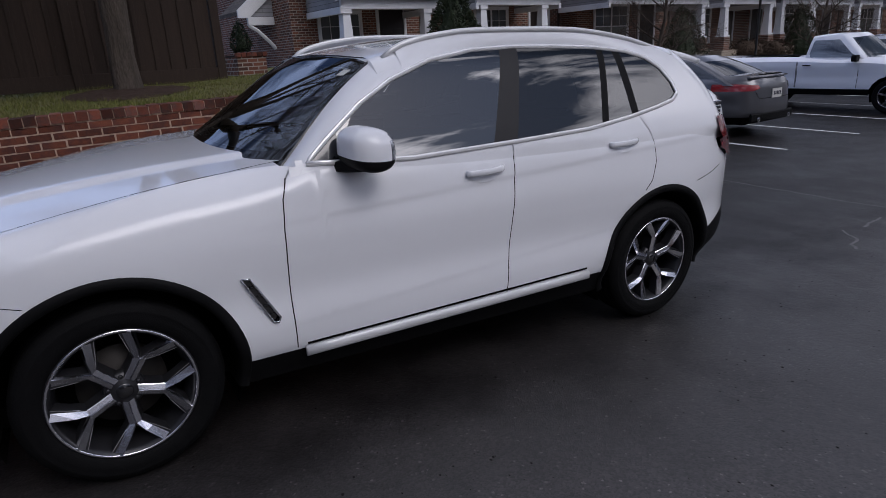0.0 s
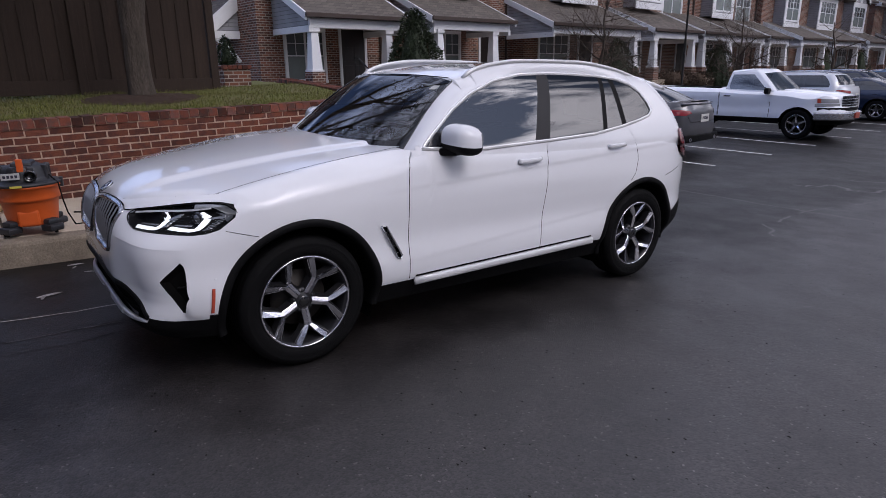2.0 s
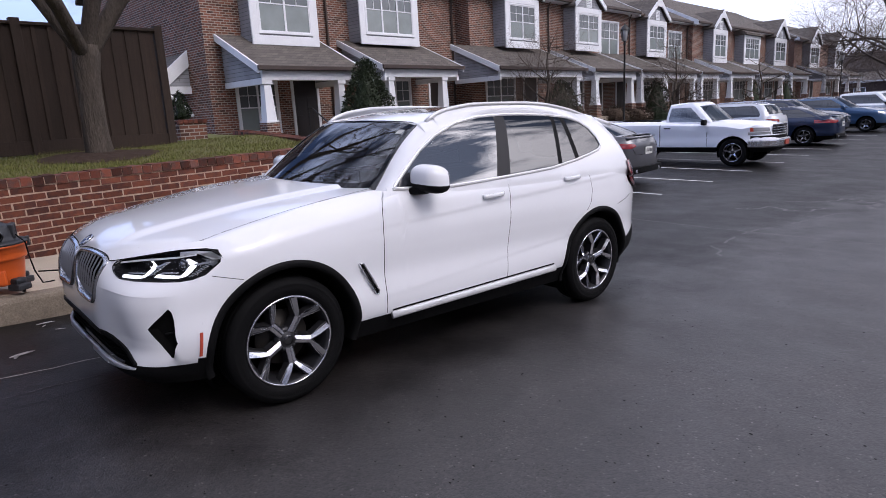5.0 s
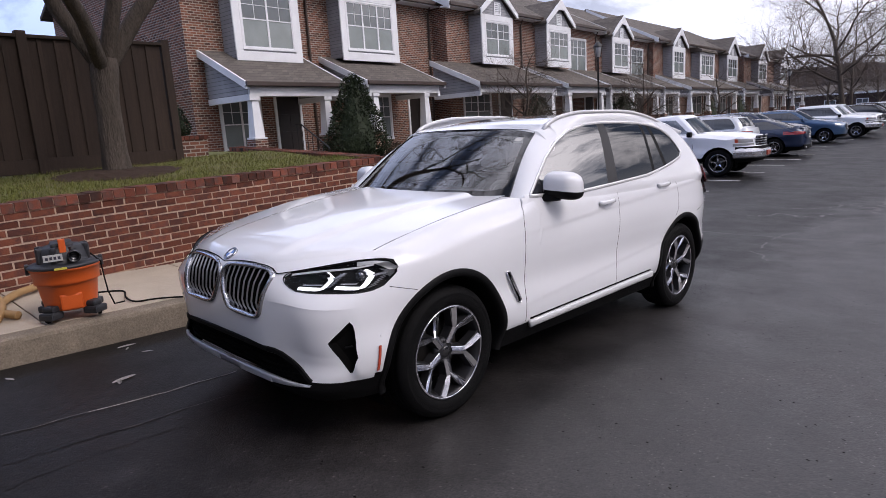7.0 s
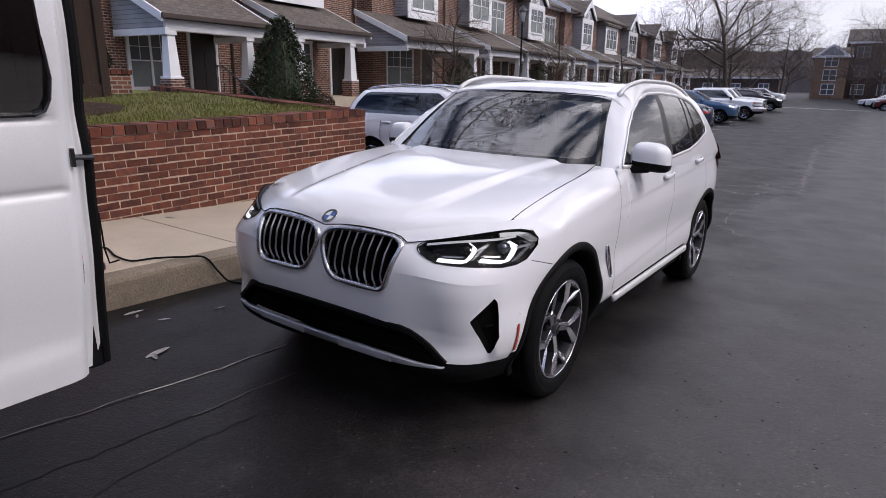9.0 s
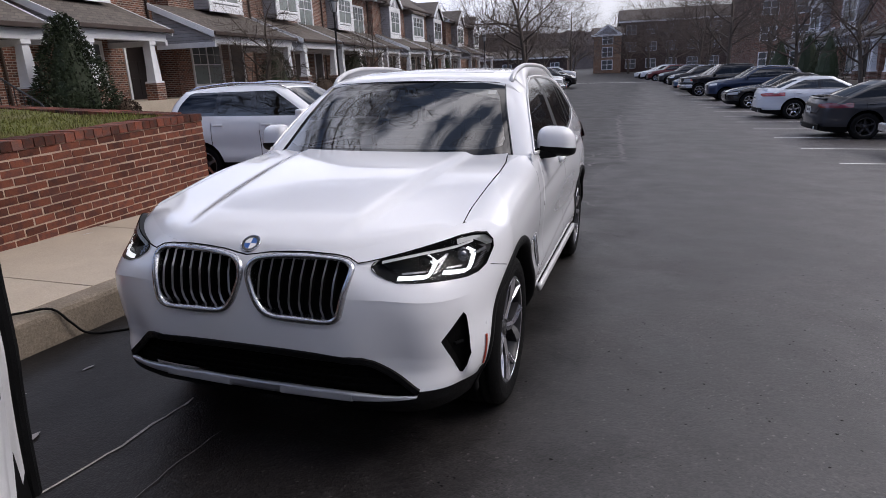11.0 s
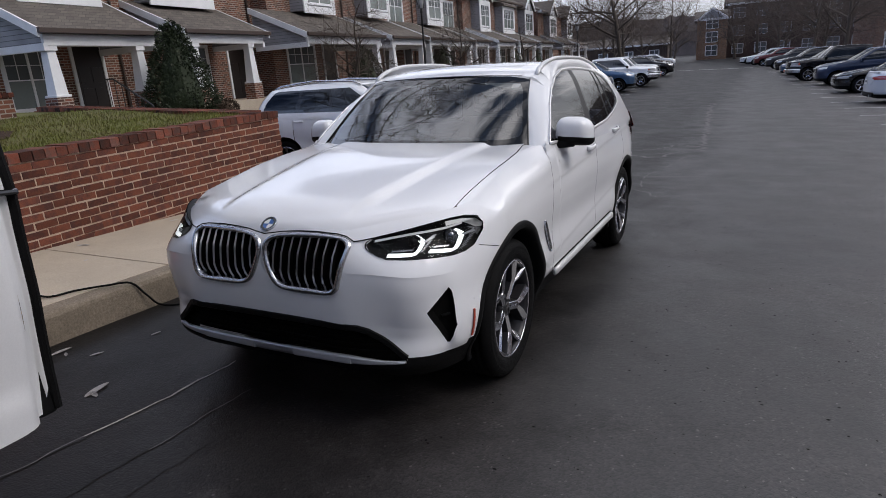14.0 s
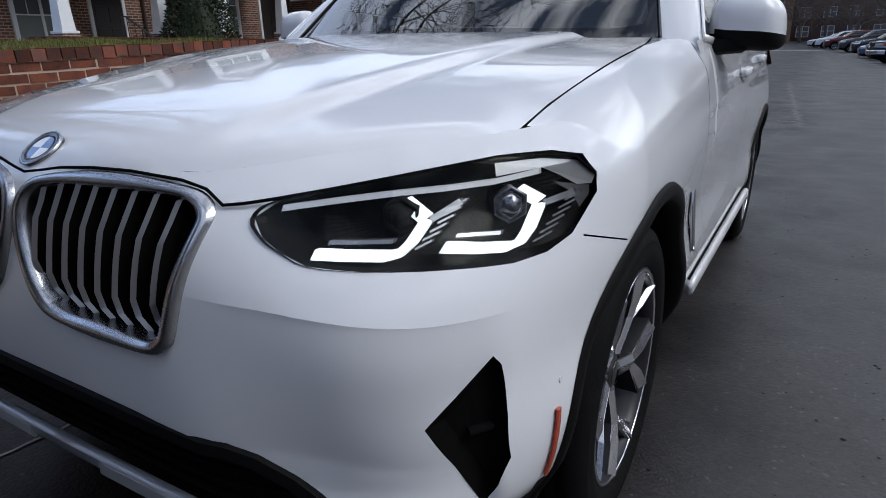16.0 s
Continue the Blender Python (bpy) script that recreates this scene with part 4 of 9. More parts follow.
class Shape:
    """The outer surfaces of a car. y runs from nose to tail with the front axle at 0; x is half the width."""

    def __init__(self, **k):
        self.yf, self.yr = -0.15, 3.05                       # where the straight sides begin and end
        self.p, self.q = 2.6, 1.74
        self.plow, self.crease = 6.0, 0.062
        self.zb = 0.25
        self.side = [(0.25, 0.855), (0.34, 0.895), (0.40, 0.921), (0.50, 0.930), (0.64, 0.917), (0.78, 0.927), (0.88, 0.931), (0.98, 0.918), (1.06, 0.899), (1.14, 0.866), (1.25, 0.82)]
        self.nose = [(0.25, 0.58), (0.31, 0.645), (0.37, 0.665), (0.45, 0.678), (0.58, 0.688), (0.70, 0.682), (0.80, 0.668), (0.87, 0.648), (0.92, 0.61), (0.97, 0.545), (1.05, 0.42), (1.25, 0.1)]
        self.tail = [(0.25, 0.62), (0.40, 0.78), (0.60, 0.82), (0.80, 0.80), (1.0, 0.775), (1.15, 0.73), (1.25, 0.69)]
        self.shoulder = [(-0.8, 0.86), (-0.5, 0.93), (-0.2, 0.985), (0.2, 1.045), (0.6, 1.10), (0.9, 1.20), (3.6, 1.28)]
        self.hood = [(-0.86, 0.825), (-0.80, 0.880), (-0.78, 0.897), (-0.74, 0.924), (-0.62, 0.971), (-0.45, 1.010), (-0.15, 1.062), (0.15, 1.103), (0.45, 1.135), (0.80, 1.165)]
        self.arch = 0.016
        self.ax = (0.0, 2.864)
        self.gw = [(1.04, 0.898), (1.10, 0.882), (1.20, 0.846), (1.30, 0.803), (1.40, 0.757), (1.50, 0.705), (1.56, 0.662), (1.64, 0.58)]
        self.screen = [(1.04, 0.34), (1.14, 0.50), (1.35, 0.83), (1.55, 1.17), (1.64, 1.36)]
        self.back = [(1.04, 3.70), (1.20, 3.67), (1.35, 3.60), (1.50, 3.46), (1.64, 3.30)]
        self.gb, self.gr = 0.33, 0.34
        self.roof = [(0.95, 1.46), (1.15, 1.545), (1.35, 1.592), (1.65, 1.628), (2.1, 1.645), (2.6, 1.635), (3.0, 1.603), (3.35, 1.556), (3.55, 1.520)]
        self.ztop = 1.25
        self.gz = (1.04, 1.62)
        self.yf = k.get("yf", self.yf)
        self.yr = k.get("yr", self.yr)
        self.p = k.get("p", self.p)
        self.plow = k.get("plow", self.plow)
        self.crease = k.get("crease", self.crease)
        self.q = k.get("q", self.q)
        self.zb = k.get("zb", self.zb)
        self.side = k.get("side", self.side)
        self.nose = k.get("nose", self.nose)
        self.tail = k.get("tail", self.tail)
        self.shoulder = k.get("shoulder", self.shoulder)
        self.hood = k.get("hood", self.hood)
        self.arch = k.get("arch", self.arch)
        self.ax = k.get("ax", self.ax)
        self.gw = k.get("gw", self.gw)
        self.screen = k.get("screen", self.screen)
        self.back = k.get("back", self.back)
        self.gb = k.get("gb", self.gb)
        self.gr = k.get("gr", self.gr)
        self.roof = k.get("roof", self.roof)
        self.ztop = k.get("ztop", self.ztop)
        self.gz = k.get("gz", self.gz)
        self.gtop = k.get("gtop", None)

    def pz(self, z):
        return self.p + (self.plow - self.p) * (1 - smoothstep(0.64, 0.90, z))

    def crease_z(self, x):
        return 0.752 - 0.024 * smoothstep(0.55, 0.84, x)

    def facet(self, x, z):
        """The hollow below the crease of the front bumper."""
        if not self.crease:
            return 0.0
        a = smoothstep(0.40, 0.66, x) * (1 - smoothstep(0.815, 0.862, x))
        zc = self.crease_z(x)
        return a * smoothstep(0.29, 0.46, z) * self.crease * max(0.0, min(1.0, (zc - z) / 0.24)) ** 0.75

    def lower(self, s, z):
        w = lerp_table(self.side, z)
        if s <= 1:
            f = s * math.pi / 2
            b = lerp_table(self.nose, z)
            x, y = w * max(0.0, math.sin(f)) ** (2 / self.pz(z)), self.yf - b * max(0.0, math.cos(f)) ** (2 / self.q)
            y += self.facet(x, z)
        elif s <= 2:
            x, y = w, self.yf + (self.yr - self.yf) * (s - 1)
        else:
            f = (s - 2) * math.pi / 2
            b = lerp_table(self.tail, z)
            x, y = w * max(0.0, math.cos(f)) ** (2 / 3.8), self.yr + b * max(0.0, math.sin(f)) ** (2 / 2.1)
        k = x / w
        if self.gtop is not None and x > 0.6:
            on = smoothstep(0.35, 0.9, y) * (1 - smoothstep(3.05, 3.4, y)) * k
            for zc, d in ((0.985 + 0.058 * (y - 1.61), 0.007), (0.50 + 0.075 * (y - 0.7), 0.004)):
                if z < zc:
                    x -= d * on * math.exp((z - zc) / 0.10) * (1 - math.exp((z - zc) / 0.012))
        for yc in self.ax:
            x += self.arch * k ** 4 * math.exp(-((y - yc) / 0.46) ** 2) * smoothstep(0.30, 0.5, z) * (1 - smoothstep(0.72, 0.98, z))
        zs = lerp_table(self.shoulder, y)
        if z > zs - 0.09:
            x -= min(0.5, 5.2 * (z - zs + 0.09) ** 2) * k
        return x, y, z

    def side_x(self, y, z):
        """Half width of the lower body on its straight side."""
        if y < self.yf:
            b = lerp_table(self.nose, z)
            d = min(0.999, (self.yf - y) / b)
            f = math.acos(d ** (self.q / 2))
            return self.lower(f / (math.pi / 2), z)[0]
        if y > self.yr:
            b = lerp_table(self.tail, z)
            d = min(0.999, (y - self.yr) / b)
            return self.lower(2 + math.asin(d ** (2.1 / 2)) / (math.pi / 2), z)[0]
        return self.lower(1 + (y - self.yf) / (self.yr - self.yf), z)[0]

    def front_y(self, x, z):
        w = lerp_table(self.side, z)
        d = min(0.9999, abs(x) / w)
        return self.yf - lerp_table(self.nose, z) * (1 - d ** self.pz(z)) ** (1 / self.q) + self.facet(abs(x), z)

    def hood_z(self, x, y):
        z = lerp_table(self.hood, y)
        k = abs(x)
        z -= (0.052 - 0.036 * smoothstep(-0.5, 0.4, y)) * (k / 0.8) ** 2
        if k > 0.80:
            z -= 2.6 * (k - 0.80) ** 1.7
        edge = 0.335 + 0.17 * (y + 0.8) / 1.4
        z += 0.018 * (1 - smoothstep(edge - 0.015, edge + 0.055, k)) * smoothstep(-0.82, -0.5, y)
        return z

    def gbz(self, z):
        """Depth of the windscreen's curve in plan: deep at the cowl, shallow at the roof."""
        return self.gb if self.gtop is None else self.gb + (self.gtop - self.gb) * smoothstep(1.0, 1.56, z)

    def gpz(self, z):
        return 2.1 if self.gtop is None else 2.2 + 0.8 * smoothstep(1.1, 1.56, z)

    def green(self, s, z):
        w = lerp_table(self.gw, z)
        y0 = lerp_table(self.screen, z) + self.gbz(z)
        y1 = lerp_table(self.back, z) - self.gr
        if s <= 1:
            f = s * math.pi / 2
            return w * max(0.0, math.sin(f)) ** (2 / self.gpz(z)), y0 - self.gbz(z) * max(0.0, math.cos(f)) ** (2 / 1.8), z
        if s <= 2:
            y = y0 + (y1 - y0) * (s - 1)
            return w + 0.012 * math.sin(math.pi * (s - 1)), y, z
        f = (s - 2) * math.pi / 2
        return w * max(0.0, math.cos(f)) ** (2 / 2.6), y1 + self.gr * max(0.0, math.sin(f)) ** (2 / 1.8), z

    def green_x(self, y, z):
        w = lerp_table(self.gw, z)
        y0 = lerp_table(self.screen, z) + self.gbz(z)
        y1 = lerp_table(self.back, z) - self.gr
        if y < y0 and self.gtop is not None:
            return w - 0.25 * (y0 - y) ** 2
        if y < y0:
            d = min(0.999, (y0 - y) / self.gb)
            return w * (1 - d ** 1.8) ** (1 / 2.1)
        if y > y1:
            d = min(0.999, (y - y1) / self.gr)
            return w * (1 - d ** 1.8) ** (1 / 2.6)
        return w + 0.012 * math.sin(math.pi * (y - y0) / (y1 - y0))

    def roof_z(self, x, y):
        k = abs(x) / 0.66
        z = lerp_table(self.roof, y) - 0.026 * k ** 2
        if k > 0.93:
            z -= 2.2 * ((k - 0.93) * 0.66) ** 1.5
        return z


def meet(fn, top, s, lo, hi):
    """Height at which a wall surface fn(s, z) reaches the cover top(x, y)."""
    a, b = lo, hi
    for _ in range(28):
        m = (a + b) / 2
        x, y, z = fn(s, m)
        if z < top(x, y):
            a = m
        else:
            b = m
    return a


def capped(fn, top, ss, lo, hi, n, limit=None):
    """A wall sheet that ends exactly under its cover, and the outline of that edge."""
    ends = [meet(fn, top, s, lo, hi) if limit is None or limit(s) else hi for s in ss]
    bm = bmesh.new()
    g = []
    for s, e in zip(ss, ends):
        g.append([bm.verts.new(fn(s, lo + (e - lo) * j / n)) for j in range(n + 1)])
    for i in range(len(ss) - 1):
        for j in range(n):
            try:
                bm.faces.new((g[i][j], g[i + 1][j], g[i + 1][j + 1], g[i][j + 1]))
            except ValueError:
                pass
    bmesh.ops.remove_doubles(bm, verts=bm.verts, dist=0.0004)
    for f in bm.faces:
        f.smooth = True
    return bm, [fn(s, e) for s, e in zip(ss, ends)]


def cover(top, outline, y_end=None, nx=24, grow=0.0):
    """A cover sheet over the half outline (x, y): rows across from the middle to the edge."""
    rows = [(x, y) for x, y, z in outline]
    bm = bmesh.new()
    g = []
    for x, y in rows:
        if y_end is not None and y > y_end:
            break
        g.append((x, y))
    # even rows along y, each running out to the outline's x
    k = 70
    y0, y1 = g[0][1], g[-1][1]
    grid = []
    for j in range(k + 1):
        t = j / k
        y = y0 + (y1 - y0) * t ** 1.6
        x = 0.0
        for (xa, ya), (xb, yb) in zip(g, g[1:]):
            if (ya - y) * (yb - y) <= 0 and abs(yb - ya) > 1e-9:
                q = xa + (xb - xa) * (y - ya) / (yb - ya)
                x = max(x, q)
        if x < 1e-6:
            continue
        grid.append([bm.verts.new((x * i / nx, y, top(x * i / nx, y))) for i in range(nx + 1)])
    for a, b in zip(grid, grid[1:]):
        for i in range(nx):
            bm.faces.new((a[i], a[i + 1], b[i + 1], b[i]))
    tip = bm.verts.new((0, y0, top(0, y0)))
    for i in range(nx):
        bm.faces.new((tip, grid[0][i + 1], grid[0][i]))
    bmesh.ops.remove_doubles(bm, verts=bm.verts, dist=0.0004)
    for f in bm.faces:
        f.smooth = True
        if f.normal.z < 0:
            f.normal_flip()
    return bm


def sheet(fn, us, vs):
    bm = bmesh.new()
    g = [[bm.verts.new(fn(u, v)) for v in vs] for u in us]
    for i in range(len(us) - 1):
        for j in range(len(vs) - 1):
            try:
                bm.faces.new((g[i][j], g[i + 1][j], g[i + 1][j + 1], g[i][j + 1]))
            except ValueError:
                pass
    bmesh.ops.remove_doubles(bm, verts=bm.verts, dist=0.0004)
    for f in bm.faces:
        f.smooth = True
    return bm


def span(a, b, n):
    return [a + (b - a) * i / n for i in range(n + 1)]


def inside(poly, px, py):
    c = False
    n = len(poly)
    for i in range(n):
        (ax, ay), (bx, by) = poly[i], poly[(i + 1) % n]
        if (ay > py) != (by > py) and px < (bx - ax) * (py - ay) / (by - ay) + ax:
            c = not c
    return c


def carve(bm, poly, plane, keep=lambda c: True):
    """Cut a surface along an outline seen along an axis; returns the faces inside it. plane: 'yz', 'xz' or 'xy'."""
    ia, ib = {"yz": (1, 2), "xz": (0, 2), "xy": (0, 1)}[plane]
    lo = [min(p[k] for p in poly) - 0.002 for k in (0, 1)]
    hi = [max(p[k] for p in poly) + 0.002 for k in (0, 1)]

    def near():
        out = []
        for f in bm.faces:
            a = [v.co[ia] for v in f.verts]
            b = [v.co[ib] for v in f.verts]
            if max(a) > lo[0] and min(a) < hi[0] and max(b) > lo[1] and min(b) < hi[1] and keep(f.calc_center_median()):
                out.append(f)
        return out

    n = len(poly)
    for i in range(n):
        (ax, ay), (bx, by) = poly[i], poly[(i + 1) % n]
        nrm, co = [0, 0, 0], [0, 0, 0]
        nrm[ia], nrm[ib] = ay - by, bx - ax
        co[ia], co[ib] = ax, ay
        if abs(nrm[ia]) + abs(nrm[ib]) < 1e-9:
            continue
        e0 = (min(ax, bx) - 0.03, min(ay, by) - 0.03)
        e1 = (max(ax, bx) + 0.03, max(ay, by) + 0.03)
        fs = [f for f in near() if max(v.co[ia] for v in f.verts) > e0[0] and min(v.co[ia] for v in f.verts) < e1[0] and max(v.co[ib] for v in f.verts) > e0[1] and min(v.co[ib] for v in f.verts) < e1[1]]
        if not fs:
            continue
        geom = list({v for f in fs for v in f.verts}) + list({e for f in fs for e in f.edges}) + fs
        bmesh.ops.bisect_plane(bm, geom=geom, dist=1e-5, plane_co=co, plane_no=nrm)
    return [f for f in near() if inside(poly, f.calc_center_median()[ia], f.calc_center_median()[ib])]


def take(bm, faces):
    """Move faces out of bm into a bmesh of their own."""
    out = bmesh.new()
    vm = {}
    for f in faces:
        vs = []
        for v in f.verts:
            if v not in vm:
                vm[v] = out.verts.new(v.co)
            vs.append(vm[v])
        try:
            g = out.faces.new(vs)
            g.smooth = f.smooth
        except ValueError:
            pass
    bmesh.ops.delete(bm, geom=faces, context="FACES")
    return out


def drop(bm, faces):
    bmesh.ops.delete(bm, geom=faces, context="FACES")


def both(bm):
    """Add the mirrored half (x to -x)."""
    geom = bm.verts[:] + bm.edges[:] + bm.faces[:]
    r = bmesh.ops.duplicate(bm, geom=geom)
    vs = [g for g in r["geom"] if isinstance(g, bmesh.types.BMVert)]
    for v in vs:
        v.co.x = -v.co.x
    bmesh.ops.reverse_faces(bm, faces=[g for g in r["geom"] if isinstance(g, bmesh.types.BMFace)])
    bmesh.ops.remove_doubles(bm, verts=[v for v in bm.verts if abs(v.co.x) < 0.001], dist=0.0012)
    return bm


def flipped(bm):
    """A mirrored copy, for the other side of the car."""
    o = bm.copy()
    for v in o.verts:
        v.co.x = -v.co.x
    bmesh.ops.reverse_faces(o, faces=o.faces[:])
    return o


def thicken(bm, d):
    """Give a panel an edge: push a copy inwards and close the rim."""
    bmesh.ops.recalc_face_normals(bm, faces=bm.faces[:])
    bmesh.ops.solidify(bm, geom=bm.faces[:], thickness=d)
    return bm


def face_out(bm):
    """Normals away from the car's middle."""
    c = Vector((0, 1.4, 0.7))
    for f in bm.faces:
        q = f.calc_center_median()
        if (q - Vector((0, max(-0.2, min(3.0, q.y)), 0.7))).dot(f.normal) < 0:
            f.normal_flip()
    return bm


def strip(pts, w):
    """Quads along a polyline, w wide, as outlines for carve()."""
    out = []
    for (ax, ay), (bx, by) in zip(pts, pts[1:]):
        dx, dy = bx - ax, by - ay
        k = math.hypot(dx, dy)
        nx, ny = -dy / k * w / 2, dx / k * w / 2
        ex, ey = dx / k * w * 0.3, dy / k * w * 0.3
        out.append([(ax + nx - ex, ay + ny - ey), (bx + nx + ex, by + ny + ey), (bx - nx + ex, by - ny + ey), (ax - nx - ex, ay - ny - ey)])
    return out


def pair(name, bm, material, parent, label="", smooth=True):
    """A part and its mirror image on the other side."""
    o = flipped(bm)
    a = part(name, bm, material, parent, label, smooth)
    b = part(name, o, material, parent, label, smooth)
    return a, b


def bar(bm, pts, w, h, up=(0, 0, 1)):
    """A flat bar along points: w along up, h thick."""
    pts = [Vector(p) for p in pts]
    rings = []
    for i, p in enumerate(pts):
        d = (pts[min(i + 1, len(pts) - 1)] - pts[max(0, i - 1)]).normalized()
        u = Vector(up)
        s = d.cross(u).normalized()
        u = s.cross(d).normalized()
        c = 0.3
        rings.append([bm.verts.new(p + u * a * w / 2 + s * b * h / 2) for a, b in ((-1, -c), (-1 + c, -1), (1 - c, -1), (1, -c), (1, c), (1 - c, 1), (-1 + c, 1), (-1, c))])
    for a, b in zip(rings, rings[1:]):
        for k in range(8):
            bm.faces.new((a[k], a[(k + 1) % 8], b[(k + 1) % 8], b[k]))
    bm.faces.new(rings[0][::-1])
    bm.faces.new(rings[-1])


def wheel_parts(parent, x, y, r, rim_r, width=0.235, spokes="y", turn=0.0, bright=RIM_BRIGHT, dark=RIM_DARK, side=1, fine=True):
    """A wheel under its car: tyre with tread and rim with spokes. The outer face looks along side * x."""
    m = Matrix.Translation((x, y, r)) @ (Matrix.Identity(4) if side > 0 else Matrix.Rotation(math.pi, 4, "Z"))
    w = width / 2
    bm = bmesh.new()
    prof = [(rim_r - 0.004, -w * 0.80), (rim_r + 0.010, -w * 0.92), (rim_r + 0.05, -w * 1.0), (r - 0.035, -w * 0.97), (r - 0.012, -w * 0.86), (r - 0.002, -w * 0.70)]
    for k in (-0.5, -0.17, 0.17, 0.5):
        prof += [(r, w * (k - 0.10)), (r - 0.008, w * (k - 0.03)), (r - 0.008, w * (k + 0.03)), (r, w * (k + 0.10))]
    prof += [(r - 0.002, w * 0.70), (r - 0.012, w * 0.86), (r - 0.035, w * 0.97), (r - 0.040, w * 0.985), (r - 0.044, w * 0.972), (rim_r + 0.05, w * 1.0), (rim_r + 0.03, w * 0.985), (rim_r + 0.010, w * 0.92), (rim_r - 0.004, w * 0.80)]
    lathe(bm, prof, "x", 64 if fine else 32, m)
    holder = part("wheel", bm, RUBBER, parent, "alloy wheel with a black tyre")
    holder.name = "wheel"
    bm = bmesh.new()
    lathe(bm, [(rim_r, w * 0.84), (rim_r + 0.006, w * 0.88), (rim_r + 0.002, w * 0.91), (rim_r - 0.012, w * 0.88), (rim_r - 0.020, w * 0.70), (rim_r - 0.035, w * 0.3), (rim_r - 0.03, -w * 0.7), (rim_r - 0.01, -w * 0.8)], "x", 64, m)
    part("rim_barrel", bm, dark, holder)
    bm = bmesh.new()
    lathe(bm, [(0.001, -w * 0.05), (rim_r * 0.62, -w * 0.05), (rim_r * 0.62, -w * 0.2), (0.001, -w * 0.2)], "x", 40, m)
    part("brake_disc", bm, DISC, holder)
    bm = bmesh.new()
    lathe(bm, [(0.001, -w * 0.62), (rim_r - 0.03, -w * 0.62)], "x", 40, m)
    part("wheel_back", bm, VOID, holder)
    def spoke(bm, pts, widths, depth, lift, tilt=0.0):
        top, bot = [], []
        for (rr, a, xx), ww in zip(pts, widths):
            d = Vector((0, math.cos(a), math.sin(a)))
            t = Vector((0, -math.sin(a), math.cos(a)))
            c = d * rr + Vector((xx + lift, 0, 0))
            top.append((bm.verts.new(c + t * ww / 2 + Vector((tilt * ww, 0, 0))), bm.verts.new(c - t * ww / 2 - Vector((tilt * ww, 0, 0)))))
            bot.append((bm.verts.new(c + t * ww * 0.72 - Vector((depth, 0, 0))), bm.verts.new(c - t * ww * 0.72 - Vector((depth, 0, 0)))))
        for i in range(len(pts) - 1):
            bm.faces.new((top[i][0], top[i + 1][0], top[i + 1][1], top[i][1]))
            bm.faces.new((top[i][1], top[i + 1][1], bot[i + 1][1], bot[i][1]))
            bm.faces.new((bot[i][0], bot[i + 1][0], top[i + 1][0], top[i][0]))
            bm.faces.new((bot[i][1], bot[i + 1][1], bot[i + 1][0], bot[i][0]))
        for s in (0, -1):
            bm.faces.new((top[s][0], top[s][1], bot[s][1], bot[s][0]))

    xo = w * 0.80
    R = rim_r - 0.006

    def finish(name, b, material, label=""):
        bmesh.ops.transform(b, matrix=m, verts=b.verts)
        bmesh.ops.recalc_face_normals(b, faces=b.faces[:])
        part(name, b, material, holder, label)

    for k in range(5 if spokes == "y" else spokes):
        b = bmesh.new()
        if spokes == "y":
            a = turn + 2 * math.pi * k / 5
            spoke(b, [(0.036, a, xo - 0.030), (0.090, a, xo - 0.020), (0.150, a, xo - 0.012)], (0.050, 0.046, 0.044), 0.05, 0.0)
            for s in (-1, 1):
                spoke(b, [(0.134, a + s * 0.05, xo - 0.014), (0.178, a + s * 0.215, xo - 0.005), (R, a + s * 0.375, xo + 0.004)], (0.032, 0.036, 0.046), 0.05, 0.0)
            finish("spoke", b, dark)
            for s in (-1, 1):
                b = bmesh.new()
                spoke(b, [(0.046, a + s * 0.22, xo - 0.026), (0.138, a + s * 0.080, xo - 0.013), (0.178, a + s * 0.225, xo - 0.004), (R, a + s * 0.375, xo + 0.005)], (0.015, 0.017, 0.028, 0.034), 0.006, 0.0045, -s * 0.22)
                finish("spoke_face", b, bright, "bright machined spoke face")
        else:
            a = turn + 2 * math.pi * k / spokes
            spoke(b, [(0.04, a, xo - 0.03), (0.12, a, xo - 0.012), (R, a, xo)], (0.055, 0.038, 0.048), 0.04, 0.0)
            finish("spoke", b, bright)
    bm = bmesh.new()
    lathe(bm, [(rim_r + 0.0015, w * 0.885), (rim_r + 0.0015, w * 0.915), (rim_r - 0.008, w * 0.905), (rim_r - 0.008, w * 0.875)], "x", 64, m)
    part("rim_lip", bm, bright, holder)
    bm = bmesh.new()
    lathe(bm, [(0.075, xo - 0.06), (0.075, xo - 0.045), (0.066, xo - 0.030), (0.040, xo - 0.026), (0.033, xo - 0.020), (0.001, xo - 0.019)], "x", 28, m)
    for k in range(5):
        a = turn + 2 * math.pi * (k + 0.5) / 5
        q = m @ Matrix.Translation((xo - 0.032, 0.056 * math.cos(a), 0.056 * math.sin(a)))
        lathe(bm, [(0.009, -0.01), (0.009, 0.006), (0.006, 0.009), (0.0005, 0.009)], "x", 8, q)
    part("hub", bm, dark, holder)
    bm = bmesh.new()
    lathe(bm, [(0.030, xo - 0.0195), (0.028, xo - 0.0165), (0.001, xo - 0.016)], "x", 24, m)
    part("hub_cap", bm, GLOSS_BLACK, holder)
    return holder


# ---------------------------------------------------------------- the white sport utility car
CAR_M = pose(0, 0, 0, -1.93, 1.01, 0)


